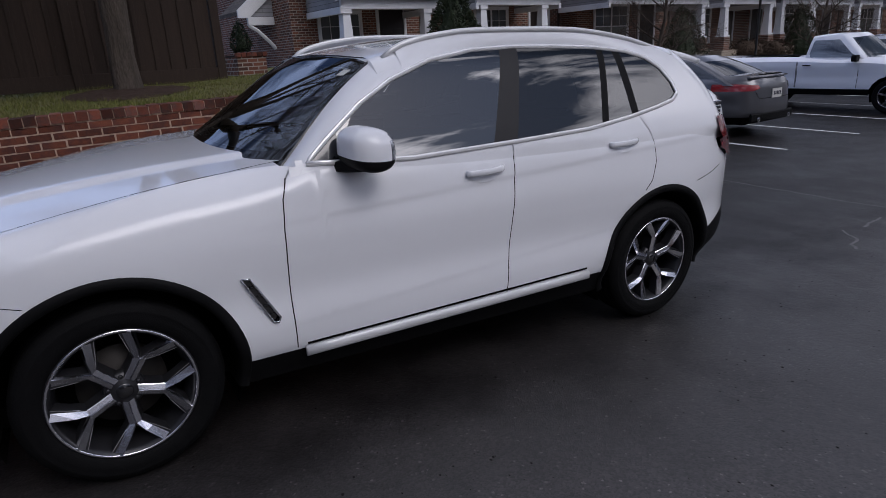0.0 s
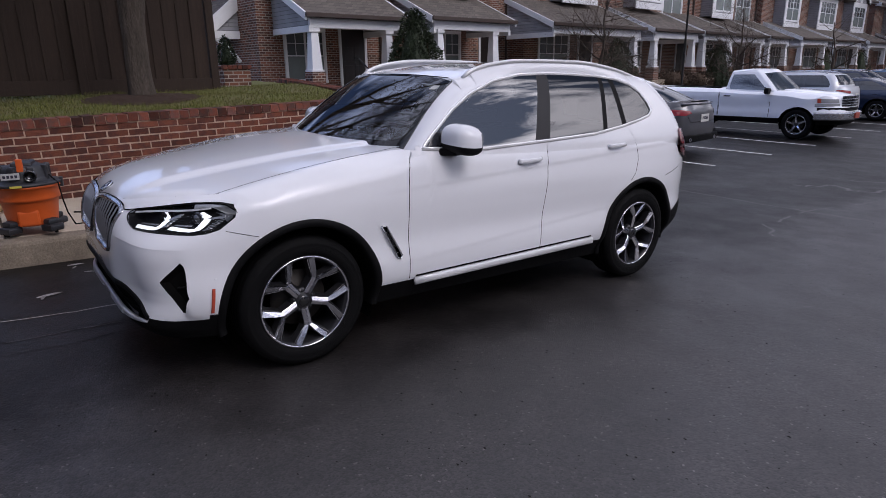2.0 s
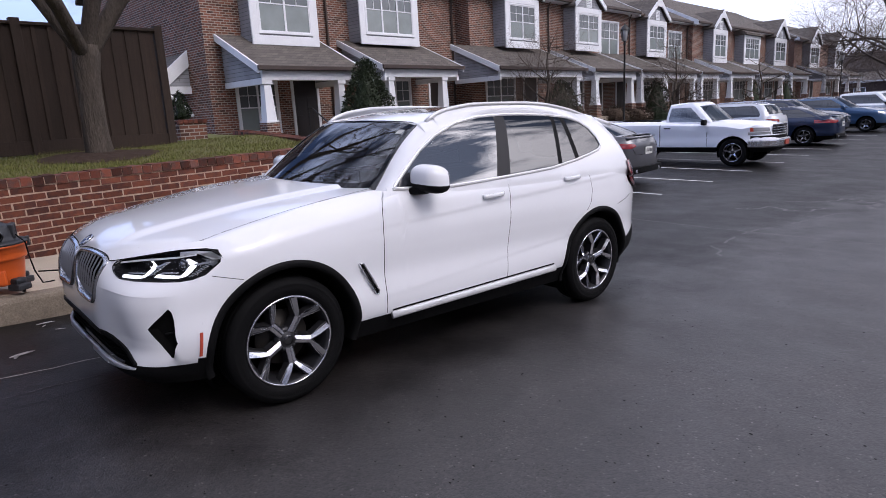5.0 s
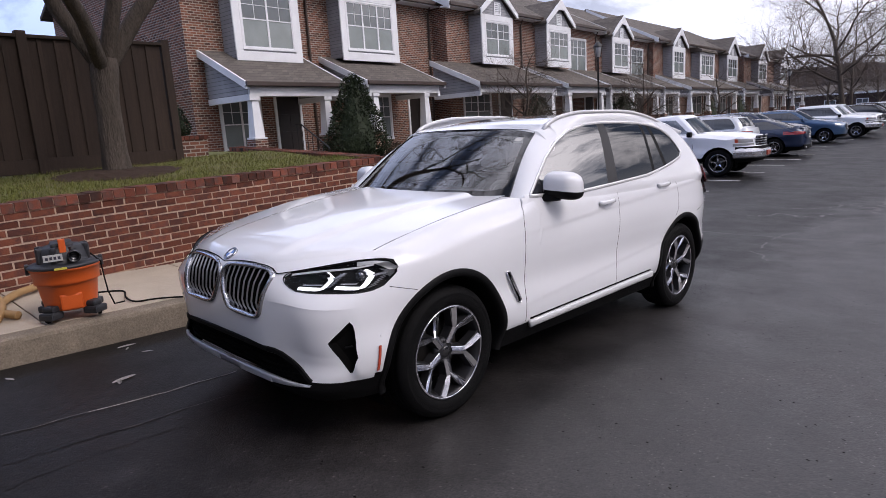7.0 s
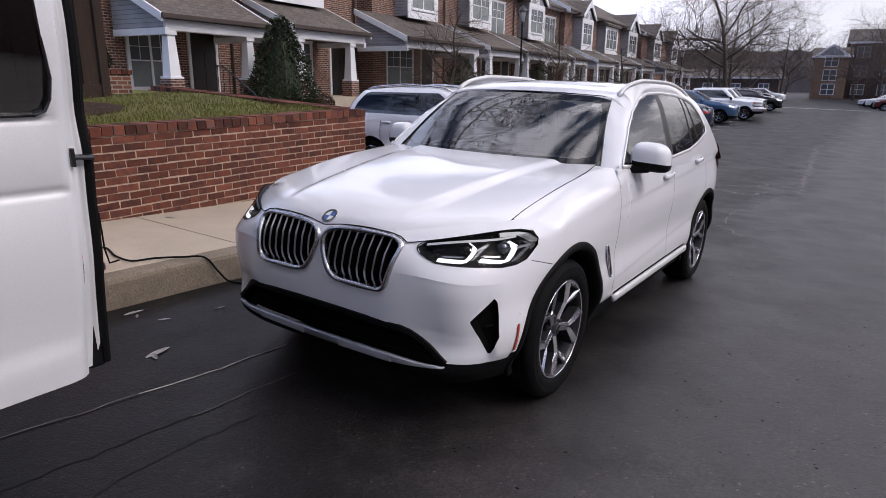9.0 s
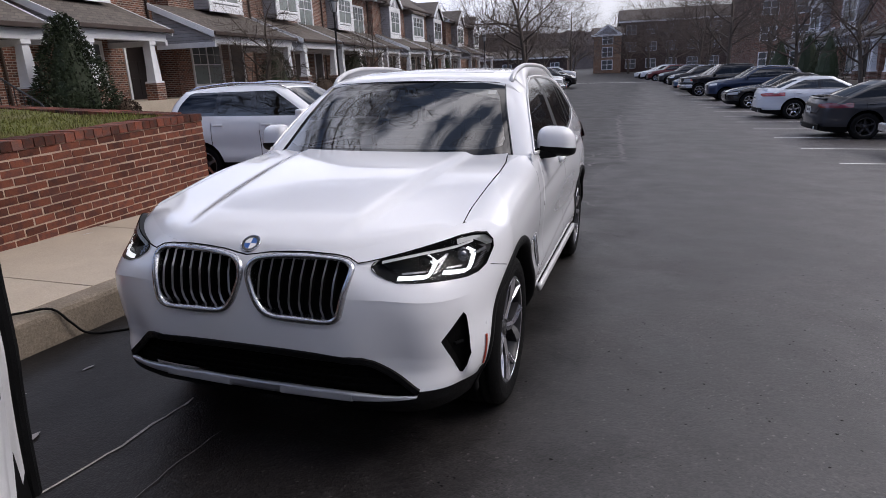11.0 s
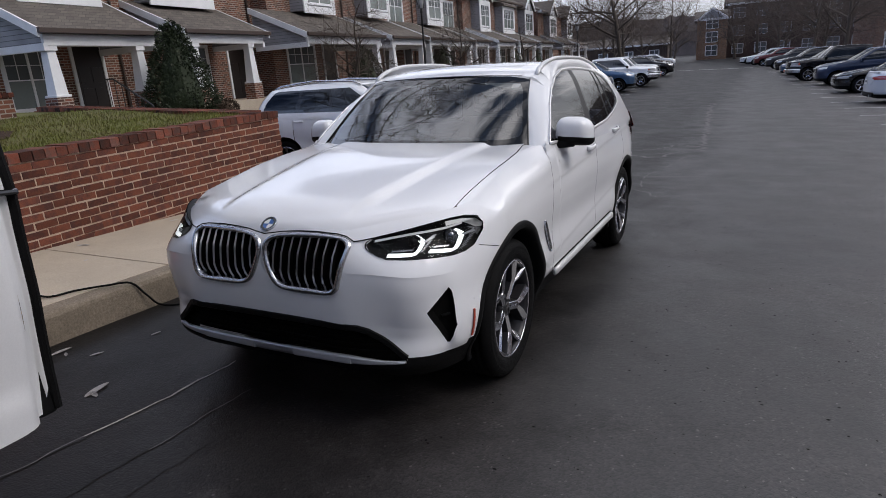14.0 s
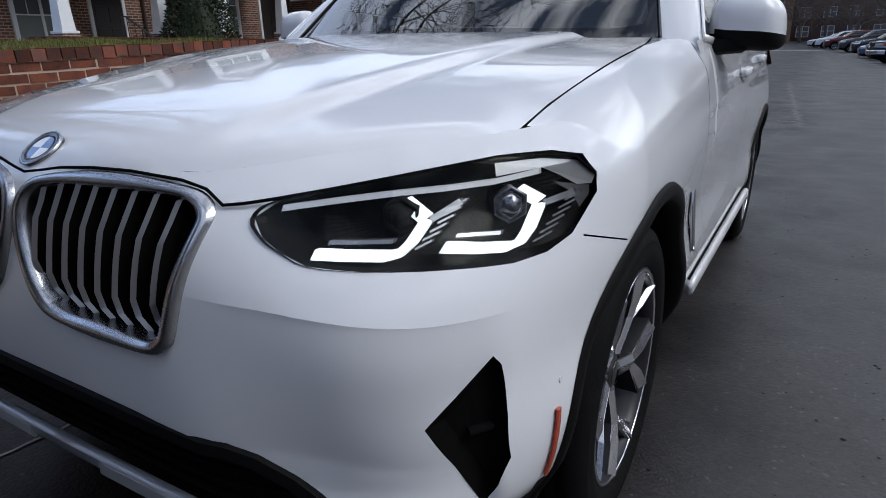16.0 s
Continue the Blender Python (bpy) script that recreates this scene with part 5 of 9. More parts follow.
def arch_poly(yc, zc, r, a0=-20, a1=200, n=22, floor=0.1):
    pts = [(yc + r * math.cos(radians(a0 + (a1 - a0) * i / n)), zc + r * math.sin(radians(a0 + (a1 - a0) * i / n))) for i in range(n + 1)]
    return [(pts[0][0], floor)] + pts + [(pts[-1][0], floor)]


def on_side(S, y, z, out=0.0):
    return Vector((S.side_x(y, z) + out, y, z))


def on_green(S, y, z, out=0.0):
    return Vector((S.green_x(y, z) + out, y, z))


def on_front(S, x, z, out=0.0):
    return Vector((x, S.front_y(x, z) - out, z))


def build_suv():
    rise = [(-0.8, 0.86), (-0.5, 0.93), (-0.2, 0.985), (0.2, 1.045), (0.6, 1.10), (0.9, 1.20), (2.4, 1.26), (2.9, 1.40), (3.6, 1.45)]
    top_line = [(0.95, 1.46), (1.15, 1.545), (1.35, 1.600), (1.65, 1.642), (2.1, 1.662), (2.6, 1.652), (3.0, 1.614), (3.35, 1.560), (3.55, 1.520)]
    S = Shape(gb=0.50, gtop=0.14, p=3.2, plow=8.0, shoulder=rise, roof=top_line)
    car = thing("suv", CAR_M, "clean pearl white sport utility car parked beside the kerb", "car")
    hub = 0.364
    # ---- lower body
    ss = span(0, 1, 72) + span(1, 2, 128)[1:] + span(2, 3, 26)[1:]
    plain = Shape(gb=0.50, gtop=0.14, crease=0.0, p=3.2, plow=8.0, shoulder=rise)
    lo, lo_edge = capped(plain.lower, S.hood_z, ss, S.zb, 1.24, 84, lambda s: s < 1.30)
    face_out(lo)
    for yc in S.ax:
        drop(lo, carve(lo, arch_poly(yc, hub, 0.452), "yz", lambda c: c.x > 0.5))
    is_side = lambda c: c.x > 0.55
    is_front = lambda c: c.y < -0.25
    # the sharp crease across the bumper: cut along it, then sink what lies below
    line = [(x, S.crease_z(x)) for x in span(0.24, 0.86, 16)]
    carve(lo, line + [(0.86, 0.66), (0.24, 0.66)], "xz", is_front)
    for e in lo.edges:
        if all(v.co.y < -0.3 and 0.30 < v.co.x < 0.845 and abs(v.co.z - S.crease_z(v.co.x)) < 0.0016 for v in e.verts):
            e.smooth = False
    for v in lo.verts:
        if v.co.y < -0.2:
            v.co.y += S.facet(v.co.x, v.co.z)
    # front openings
    grille = [(0.012, 0.80), (0.014, 0.845), (0.035, 0.872), (0.075, 0.886), (0.16, 0.896), (0.27, 0.899), (0.38, 0.894), (0.425, 0.886), (0.451, 0.868), (0.455, 0.845), (0.445, 0.79), (0.424, 0.695), (0.408, 0.668), (0.378, 0.653), (0.30, 0.648), (0.19, 0.648), (0.11, 0.656), (0.068, 0.68), (0.036, 0.730)]
    drop(lo, carve(lo, grille, "xz", is_front))
    lamp = [(0.519, 0.862), (0.545, 0.838), (0.58, 0.822), (0.62, 0.808), (0.69, 0.802), (0.78, 0.797), (0.84, 0.792), (0.866, 0.797), (0.884, 0.815), (0.897, 0.872), (0.890, 0.902), (0.866, 0.931), (0.828, 0.940), (0.785, 0.938), (0.68, 0.916), (0.545, 0.887)]
    drop(lo, carve(lo, lamp, "xz", lambda c: c.y < -0.25 and c.y > -1))
    fog = [(0.772, 0.566), (0.802, 0.610), (0.838, 0.666), (0.846, 0.650), (0.858, 0.560), (0.864, 0.489), (0.850, 0.440), (0.832, 0.409), (0.822, 0.411), (0.800, 0.480)]
    drop(lo, carve(lo, fog, "xz", is_front))
    intake = [(-0.01, 0.522), (0.10, 0.522), (0.30, 0.520), (0.489, 0.514), (0.530, 0.500), (0.580, 0.466), (0.697, 0.369), (0.690, 0.352), (0.428, 0.358), (0.05, 0.351), (-0.01, 0.351)]
    intake_f = take(lo, carve(lo, intake, "xz", is_front))
    skid = [(-0.01, 0.351), (0.05, 0.351), (0.428, 0.358), (0.690, 0.352), (0.688, 0.344), (0.428, 0.325), (0.05, 0.311), (-0.01, 0.311)]
    skid_f = take(lo, carve(lo, skid, "xz", is_front))
    # black lower edge all round
    low_front = [(-0.02, 0.2), (0.98, 0.2), (0.98, 0.386), (0.87, 0.368), (0.80, 0.363), (0.697, 0.369), (0.688, 0.344), (0.428, 0.325), (0.05, 0.311), (-0.02, 0.311)]
    clad_front = take(lo, carve(lo, low_front, "xz", lambda c: c.y < -0.30))
    clad = take(lo, carve(lo, [(-0.50, 0.2), (2.95, 0.2), (2.95, 0.385), (0.46, 0.372), (-0.50, 0.392)], "yz", lambda c: c.x > 0.5))
    rear_low = take(lo, carve(lo, [(3.1, 0.2), (4.0, 0.2), (4.0, 0.66), (3.60, 0.60), (3.30, 0.50), (3.1, 0.42)], "yz"))
    tail_lamp = [(3.33, 1.180), (3.335, 1.10), (3.38, 0.995), (3.50, 0.930), (3.95, 0.935), (3.95, 1.13), (3.62, 1.155), (3.44, 1.182)]
    lamp_rear = take(lo, carve(lo, tail_lamp, "yz", lambda c: c.x > 0.3))
    vent = [(0.455, 0.732), (0.487, 0.727), (0.592, 0.545), (0.583, 0.526), (0.562, 0.532)]
    drop(lo, carve(lo, vent, "yz", is_side))
    # shut lines
    front_cut = [(0.72, 1.135), (0.678, 1.09), (0.652, 1.02), (0.643, 0.90), (0.643, 0.77), (0.648, 0.55), (0.657, 0.385)]
    mid_cut = [(1.790, 1.16), (1.793, 1.12), (1.787, 1.03), (1.777, 0.90), (1.764, 0.74), (1.750, 0.55), (1.744, 0.385)]
    rear_cut = [(2.680, 1.228), (2.742, 1.142), (2.772, 1.077), (2.780, 1.02), (2.778, 0.965), (2.738, 0.866), (2.690, 0.815)]
    tail_cut = [(3.39, 0.884), (3.26, 0.848), (3.135, 0.821)]
    for line in (front_cut, mid_cut, rear_cut, tail_cut):
        for quad in strip(line, 0.005):
            drop(lo, carve(lo, quad, "yz", is_side))
    for quad in strip([(-0.397, 0.807), (-0.344, 0.793), (-0.25, 0.768)], 0.003):
        drop(lo, carve(lo, quad, "yz", is_side))
    # split the side into panels between the shut lines
    door_f = take(lo, [f for f in lo.faces if f.calc_center_median().x > 0.5 and 0.62 < f.calc_center_median().y < 1.83 and f.calc_center_median().z > 0.372 and inside([(0.715, 1.26)] + front_cut + [(1.744, 0.3)] + mid_cut[::-1] + [(1.790, 1.26)], f.calc_center_median().y, f.calc_center_median().z)])
    door_r = take(lo, [f for f in lo.faces if f.calc_center_median().x > 0.5 and 1.7 < f.calc_center_median().y < 2.87 and f.calc_center_median().z > 0.372 and inside([(1.790, 1.26)] + mid_cut + [(2.45, 0.3), (2.45, 0.60)] + rear_cut[::-1] + [(2.680, 1.26)], f.calc_center_median().y, f.calc_center_median().z)])
    tail_part = take(lo, [f for f in lo.faces if f.calc_center_median().y > 1.2])
    cut = [(0.786, -0.56), (0.783, -0.47), (0.771, -0.26), (0.775, 0.03), (0.780, 0.28), (0.768, 0.46), (0.740, 0.62), (0.715, 0.80)]
    by_y = [(b, a) for a, b in cut]
    rows = []
    for x, y, z in lo_edge:
        xc = lerp_table(by_y, y) + 0.003
        if -0.545 < y < 0.70 and x > xc + 0.006:
            rows.append([lo.verts.new((xc + (x - xc) * i / 10, y, S.hood_z(xc + (x - xc) * i / 10, y))) for i in range(10)] + [lo.verts.new((x, y, z))])
    for a, b in zip(rows, rows[1:]):
        for i in range(10):
            f = lo.faces.new((a[i], a[i + 1], b[i + 1], b[i]))
            f.smooth = True
            f.normal_update()
            if f.normal.z < 0:
                f.normal_flip()
    bmesh.ops.remove_doubles(lo, verts=[v for v in lo.verts if -0.6 < v.co.y < 0.75 and v.co.z > 0.85], dist=0.0006)
    part("front_body", both(lo), WHITE, car, "pearl white front wings and bumper", True)
    part("rear_body", both(tail_part), WHITE, car, "pearl white rear quarters", True)
    dfo = pair("front_door", door_f, WHITE, car)
    dro = pair("rear_door", door_r, WHITE, car)
    part("front_skirt", both(clad_front), BLACK_PLASTIC, car, "black plastic lower bumper", True)
    corner = take(clad, [f for f in clad.faces if f.calc_center_median().y < 0.0])
    pair("bumper_corner", corner, BLACK_PLASTIC, car)
    pair("sill_cladding", clad, BLACK_PLASTIC, car, "black plastic sill")
    part("rear_skirt", both(rear_low), BLACK_PLASTIC, car, "black plastic rear bumper", True)
    for v in lamp_rear.verts:
        v.co.x = max(v.co.x + 0.016, S.green_x(v.co.y, v.co.z) + 0.012 if v.co.z > 1.045 and v.co.y < 3.55 else 0)
        v.co.y += 0.014
    pair("tail_lamp", lamp_rear, DARK_RED_LENS, car, "smoked red tail lamp")
    # near-black shell behind the gaps, its colour standing for their shade
    inner_fn = lambda s, z: tuple(Vector(S.lower(s, z)) - Vector((0.022 * (1 if s > 0.02 else 0), -0.03 if s < 1 else 0.03 if s > 2.2 else 0, 0)))
    inner, _e = capped(inner_fn, lambda x, y: S.hood_z(x, y) - 0.03, span(0.0, 1, 20) + span(1, 2, 40)[1:] + span(2, 3, 12)[1:], 0.30, 1.12, 20, lambda s: s < 1.30)
    for yc in S.ax:
        drop(inner, carve(inner, arch_poly(yc, hub, 0.46), "yz", lambda c: c.x > 0.45))
    drop(inner, carve(inner, [(0.40, 0.40), (0.95, 0.40), (0.95, 0.98), (0.40, 0.98)], "xz", is_front))
    drop(inner, [f for f in inner.faces if f.calc_center_median().x < 0.5 and f.calc_center_median().y < -0.4])
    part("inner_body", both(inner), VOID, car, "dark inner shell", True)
    part("underbody", boxed(-0.66, 0.66, -0.45, 3.40, 0.22, 0.30, bevel=0.02), VOID, car)
    # front intake, recessed, with a mesh of bars
    for v in intake_f.verts:
        v.co.y += 0.035
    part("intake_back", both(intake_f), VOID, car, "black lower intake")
    bm = bmesh.new()
    for z in (0.385, 0.415, 0.445, 0.475):
        xe = 0.66 - (z - 0.37) * 1.25
        pts = [on_front(S, xe * i / 12, z, -0.028) for i in range(-12, 13)]
        bm = bmesh.new()
        bar(bm, pts, 0.007, 0.010)
        part("intake_bar", bm, VOID, car)
    bm = bmesh.new()
    for sgn in (-1, 1):
        bar(bm, [Vector((sgn * p[0], on_front(S, p[0], p[1], -0.002).y, p[1] - 0.010)) for p in ([(-0.01, 0.522), (0.15, 0.522), (0.30, 0.520), (0.45, 0.516)] + [(0.489, 0.514), (0.530, 0.500), (0.580, 0.466), (0.62, 0.433), (0.66, 0.400), (0.690, 0.376)])], 0.030, 0.018)
    part("intake_rim", bm, BLACK_PLASTIC, car)
    for v in skid_f.verts:
        v.co.y -= 0.006
    part("skid_plate", both(thicken(skid_f, 0.02)), SILVER, car, "satin silver front skid plate", False)
    for sgn in (-1, 1):
        bm = bmesh.new()
        pts = [on_front(S, x, 0.331 + 0.030 * (x - 0.05), 0.003) for x in span(0.12, 0.44, 6)]
        bar(bm, [Vector((sgn * q.x, q.y, q.z)) for q in pts], 0.036, 0.014)
        part("skid_pad", bm, SILVER, car)
    # hood
    hd = cover(S.hood_z, lo_edge, 0.79, 36)
    for quad in strip(cut, 0.006):
        drop(hd, carve(hd, quad, "xy"))
    wing = [f for f in hd.faces if inside([(1.0, -0.545), (0.786, -0.545)] + cut[1:] + [(0.715, 0.9), (1.0, 0.9)], f.calc_center_median().x, f.calc_center_median().y)]
    drop(hd, wing)
    hood = part("hood", both(hd), WHITE, car, "pearl white sculpted hood", True)
    # the hood's rounded leading edge: its shading runs on into the nose below it
    nose = []
    for u, (x, y, z) in zip(ss, lo_edge):
        if y < -0.50 and u < 1:
            a, b, c = Vector(plain.lower(u, z - 0.02)), Vector(plain.lower(min(1, u + 0.01), z - 0.02)), Vector(plain.lower(u, z - 0.025))
            nw = (b - a).cross(a - c).normalized()
            nose.append((Vector((x, y, z)), nw if nw.z > 0 else -nw))
    norms = []
    for v in hood.data.vertices:
        sx = -1 if v.co.x < 0 else 1
        co = Vector((abs(v.co.x), v.co.y, v.co.z))
        p, nw = min(nose, key=lambda q: (q[0] - co).length_squared)
        k = 1 - smoothstep(0.0, 0.11, (p - co).length)
        norms.append(v.normal.lerp(Vector((nw.x * sx, nw.y, nw.z)), k).normalized())
    hood.data.normals_split_custom_set_from_vertices(norms)
    # greenhouse
    gs = span(0, 1, 44) + span(1, 2, 90)[1:] + span(2, 3, 24)[1:]
    gh, gh_edge = capped(S.green, S.roof_z, gs, 1.045, 1.70, 46)
    face_out(gh)

    def tuck(bm):
        for v in bm.verts:
            if v.co.z < 1.128 and 0.6 < v.co.y < 3.5 and v.co.x > 0.5:
                v.co.x += (plain.side_x(v.co.y, v.co.z) - 0.003 - v.co.x) * (1 - smoothstep(1.045, 1.128, v.co.z))

    tuck(gh)
    for line in (mid_cut, rear_cut):
        for quad in strip(line, 0.005):
            drop(gh, carve(gh, quad, "yz", is_side))
    screen_edge = [(0.800, 1.02), (0.750, 1.136), (0.692, 1.29), (0.642, 1.42), (0.602, 1.525)]
    screen_poly = [(-0.01, 1.02)] + screen_edge + [(0.54, 1.538), (-0.01, 1.552)]
    screen = take(gh, carve(gh, screen_poly, "xz", lambda c: c.y < 1.40 and c.y < lerp_table(S.screen, c.z) + S.gbz(c.z) * 0.97))
    glass_poly = [(-0.01, 1.175), (0.62, 1.170), (0.685, 1.185), (0.690, 1.215), (0.640, 1.345), (0.596, 1.452), (0.560, 1.492), (0.50, 1.500), (-0.01, 1.512)]
    clear = take(screen, carve(screen, glass_poly, "xz"))
    # one dark band of side glass inside a bright surround
    dlo = [(0.772, 1.142), (1.25, 1.124), (1.82, 1.150), (2.30, 1.176), (2.62, 1.218), (2.85, 1.258), (2.985, 1.288), (3.040, 1.325), (3.02, 1.385), (2.955, 1.465), (2.86, 1.522), (2.72, 1.558), (2.50, 1.578), (2.20, 1.586), (1.95, 1.585), (1.70, 1.572), (1.44, 1.528), (1.22, 1.450), (1.05, 1.358), (0.88, 1.232)]
    drop(gh, carve(gh, dlo, "yz", lambda c: c.x > 0.45))
    carve(gh, [(0.2, 1.0), (1.34, 1.0), (1.34, 1.7), (0.2, 1.7)], "yz", lambda c: c.x > 0.3)
    drop(gh, [f for f in gh.faces if f.calc_center_median().y < 1.34 and (f.calc_center_median().x > 0.53 or f.calc_center_median().z < 1.5)])
    flank = sheet(lambda y, z: on_green(S, y, z), span(0.70, 3.06, 80), span(1.05, 1.60, 26))
    face_out(flank)
    band = take(flank, carve(flank, dlo, "yz"))
    belt = take(flank, [f for f in flank.faces if f.calc_center_median().y < 1.345 and f.calc_center_median().z < 1.145])
    flank.free()
    tuck(belt)
    pair("belt_panel", belt, WHITE, car)
    # the screen pillar bridges the glass edge and the window's front edge
    edge_b = [(1.04, 0.700), (1.142, 0.772), (1.232, 0.880), (1.358, 1.050), (1.450, 1.220), (1.528, 1.440), (1.56, 1.56)]

    def pillar(t, z):
        xa = lerp_table([(b, a) for a, b in screen_edge] + [(1.57, 0.585)], z)
        f = (min(0.9999, xa / lerp_table(S.gw, z))) ** S.gpz(z)
        a = Vector((xa, lerp_table(S.screen, z) + S.gbz(z) * (1 - (1 - f) ** (1 / 1.8)), z))
        yb = lerp_table(edge_b, z)
        b = Vector((S.green_x(yb, z), yb, z))
        q = a.lerp(b, t)
        out = Vector((0.75, -0.55, 0.35)).normalized()
        return q + out * 0.020 * math.sin(math.pi * t) ** 0.8
    pl = sheet(pillar, span(0, 1, 14), span(1.04, 1.555, 30))
    face_out(pl)
    pair("screen_pillar", pl, WHITE, car)
    c_f = lambda pts: take(band, carve(band, pts, "yz"))
    tri_mirror = c_f([(0.60, 1.05), (0.96, 1.05), (0.91, 1.30), (0.60, 1.40)])
    pil_b = c_f([(1.625, 1.0), (1.775, 1.0), (2.015, 1.70), (1.915, 1.70)])
    pil_c = c_f([(2.345, 1.0), (2.395, 1.0), (2.590, 1.70), (2.545, 1.70)])
    pil_d = c_f([(2.650, 1.0), (2.705, 1.0), (2.665, 1.70), (2.610, 1.70)])
    gl_f = take(band, [f for f in band.faces if f.calc_center_median().y < 1.70 + (f.calc_center_median().z - 1.0) * 0.37])
    gl_r = take(band, [f for f in band.faces if f.calc_center_median().y < 2.37 + (f.calc_center_median().z - 1.0) * 0.285])
    gl_q = take(band, [f for f in band.faces if f.calc_center_median().y < 2.68 - (f.calc_center_median().z - 1.0) * 0.057])
    rear_poly = [(-0.01, 1.20), (0.60, 1.20), (0.56, 1.48), (-0.01, 1.50)]
    back = take(gh, carve(gh, rear_poly, "xz", lambda c: c.y > 3.2))
    drop(gh, [f for f in gh.faces if f.calc_center_median().y < 0.75 and f.calc_center_median().x < 0.60])
    strips = take(gh, [f for f in gh.faces if f.calc_center_median().x > 0.6 and f.calc_center_median().z < 1.235 and 1.3 < f.calc_center_median().y < lerp_table([(z, y) for y, z in rear_cut[::-1]], f.calc_center_median().z)])
    fore = take(strips, [f for f in strips.faces if f.calc_center_median().y < lerp_table([(z, y) for y, z in mid_cut[::-1]], f.calc_center_median().z)])
    pair("door_shoulder", fore, WHITE, car)
    pair("door_shoulder", strips, WHITE, car)
    part("cabin_frame", both(gh), WHITE, car, "pearl white roof pillars", True)
    wsc = part("windscreen", both(clear), GLASS, car, "clear windscreen reflecting sky and branches", True)
    part("windscreen_border", both(screen), SCREEN_BAND, wsc, "black printed border of the windscreen", True)
    part("rear_window", both(back), GLASS_DARK, car, "", True)
    pair("mirror_triangle", tri_mirror, GLOSS_BLACK, car)
    pair("centre_pillar_trim", pil_b, PILLAR, car, "satin dark pillar trim")
    pair("window_divider", pil_c, BLACK_PLASTIC, car)
    pair("rear_pillar_trim", pil_d, BLACK_PLASTIC, car)
    pair("front_side_window", gl_f, GLASS_SIDE, car, "tinted side window")
    pair("rear_side_window", gl_r, GLASS_DARK, car, "dark privacy glass")
    pair("fixed_window", gl_q, GLASS_DARK, car)
    pair("quarter_window", band, GLASS_DARK, car, "dark quarter window")
    bm = bmesh.new()
    dense = []
    for a, b in zip(dlo, dlo[1:] + dlo[:1]):
        for i in range(6):
            y, z = a[0] + (b[0] - a[0]) * i / 6, a[1] + (b[1] - a[1]) * i / 6
            dense.append(on_green(S, y, z, 0.005))
    bar(bm, dense + [dense[0], dense[1]], 0.010, 0.021, up=(1, 0, 0))
    lining = bmesh.new()
    inner_edge = [q - Vector((0.024, 0, 0)) for q in dense]
    bar(lining, inner_edge + inner_edge[:2], 0.036, 0.010, up=(1, 0, 0))
    pair("window_lining", lining, INTERIOR, car)
    pair("window_surround", bm, WINDOW_TRIM, car, "bright aluminium window surround")
    # small sticker inside the screen's upper corner
    def on_screen(x, z):
        return Vector((x, lerp_table(S.screen, z) + S.gbz(z) * (1 - (1 - min(0.9999, x / lerp_table(S.gw, z)) ** S.gpz(z)) ** (1 / 1.8)) - 0.003, z))

    part("sticker", sheet(lambda x, z: on_screen(x, z), [0.515, 0.54, 0.565], [1.468, 1.476, 1.484, 1.492]), BLIND, wsc, "small pale sticker on the windscreen")
    # black frame round the screen
    bm = bmesh.new()
    edge = []
    for x, z in [(0.772, 1.085), (0.750, 1.136), (0.721, 1.213), (0.692, 1.29), (0.667, 1.355), (0.642, 1.42), (0.602, 1.525), (0.54, 1.538), (0.27, 1.549), (0.0, 1.552)]:
        w = lerp_table(S.gw, z)
        y = lerp_table(S.screen, z) + S.gbz(z) * (1 - (1 - min(0.9999, x / w) ** S.gpz(z)) ** (1 / 1.8))
        edge.append(Vector((x, y - 0.002, z + 0.001)))
    bar(bm, edge, 0.014, 0.007, up=(0, -0.75, 0.66))
    part("screen_seal", both(bm), GLOSS_BLACK, car)
    bm = sheet(lambda x, q: (x, 0.56 + 0.17 * q + 0.11 * (x / 0.8) ** 2, 1.133 + 0.035 * q - 0.02 * (x / 0.8) ** 2), span(-0.74, 0.74, 20), span(0, 1, 4))
    part("cowl", bm, BLACK_PLASTIC, car, "black cowl below the windscreen", True)
    # roof
    rf = cover(S.roof_z, gh_edge, None, 26)
    glass_roof = take(rf, carve(rf, [(-0.01, 1.42), (0.46, 1.42), (0.46, 2.55), (-0.01, 2.55)], "xy"))
    part("roof", both(rf), WHITE, car, "pearl white roof", True)
    part("sunroof", both(glass_roof), GLOSS_BLACK, car, "dark glass sunroof", True)
    bm = bmesh.new()
    rail_z = [(1.22, 1.520), (1.30, 1.580), (1.42, 1.620), (1.55, 1.643), (1.70, 1.660), (2.20, 1.671), (2.45, 1.665), (2.76, 1.628), (2.95, 1.588), (3.12, 1.545), (3.22, 1.515)]
    bar(bm, [Vector((0.626, y, lerp_table(rail_z, y))) for y in span(1.24, 3.20, 40)], 0.026, 0.028)
    # white cant rail between the window's upper edge and the roof rail
    top_edge = [(1.22, 1.450), (1.44, 1.528), (1.70, 1.572), (1.95, 1.585), (2.20, 1.586), (2.50, 1.578), (2.72, 1.558), (2.86, 1.522), (2.955, 1.465), (3.02, 1.385)]

    def cant(k, y):
        za, zb = lerp_table(top_edge, y) + 0.004, lerp_table(rail_z, y) - 0.010
        xa = S.green_x(y, za) + 0.002
        return (xa + (0.632 - xa) * k + 0.006 * math.sin(math.pi * k), y, za + (max(zb, za + 0.004) - za) * k)

    panel = sheet(cant, span(0, 1, 6), span(1.30, 2.97, 40))
    face_out(panel)
    pair("cant_rail", panel, WHITE, car)
    pair("roof_rail", bm, SILL_TRIM, car, "satin aluminium roof rail")
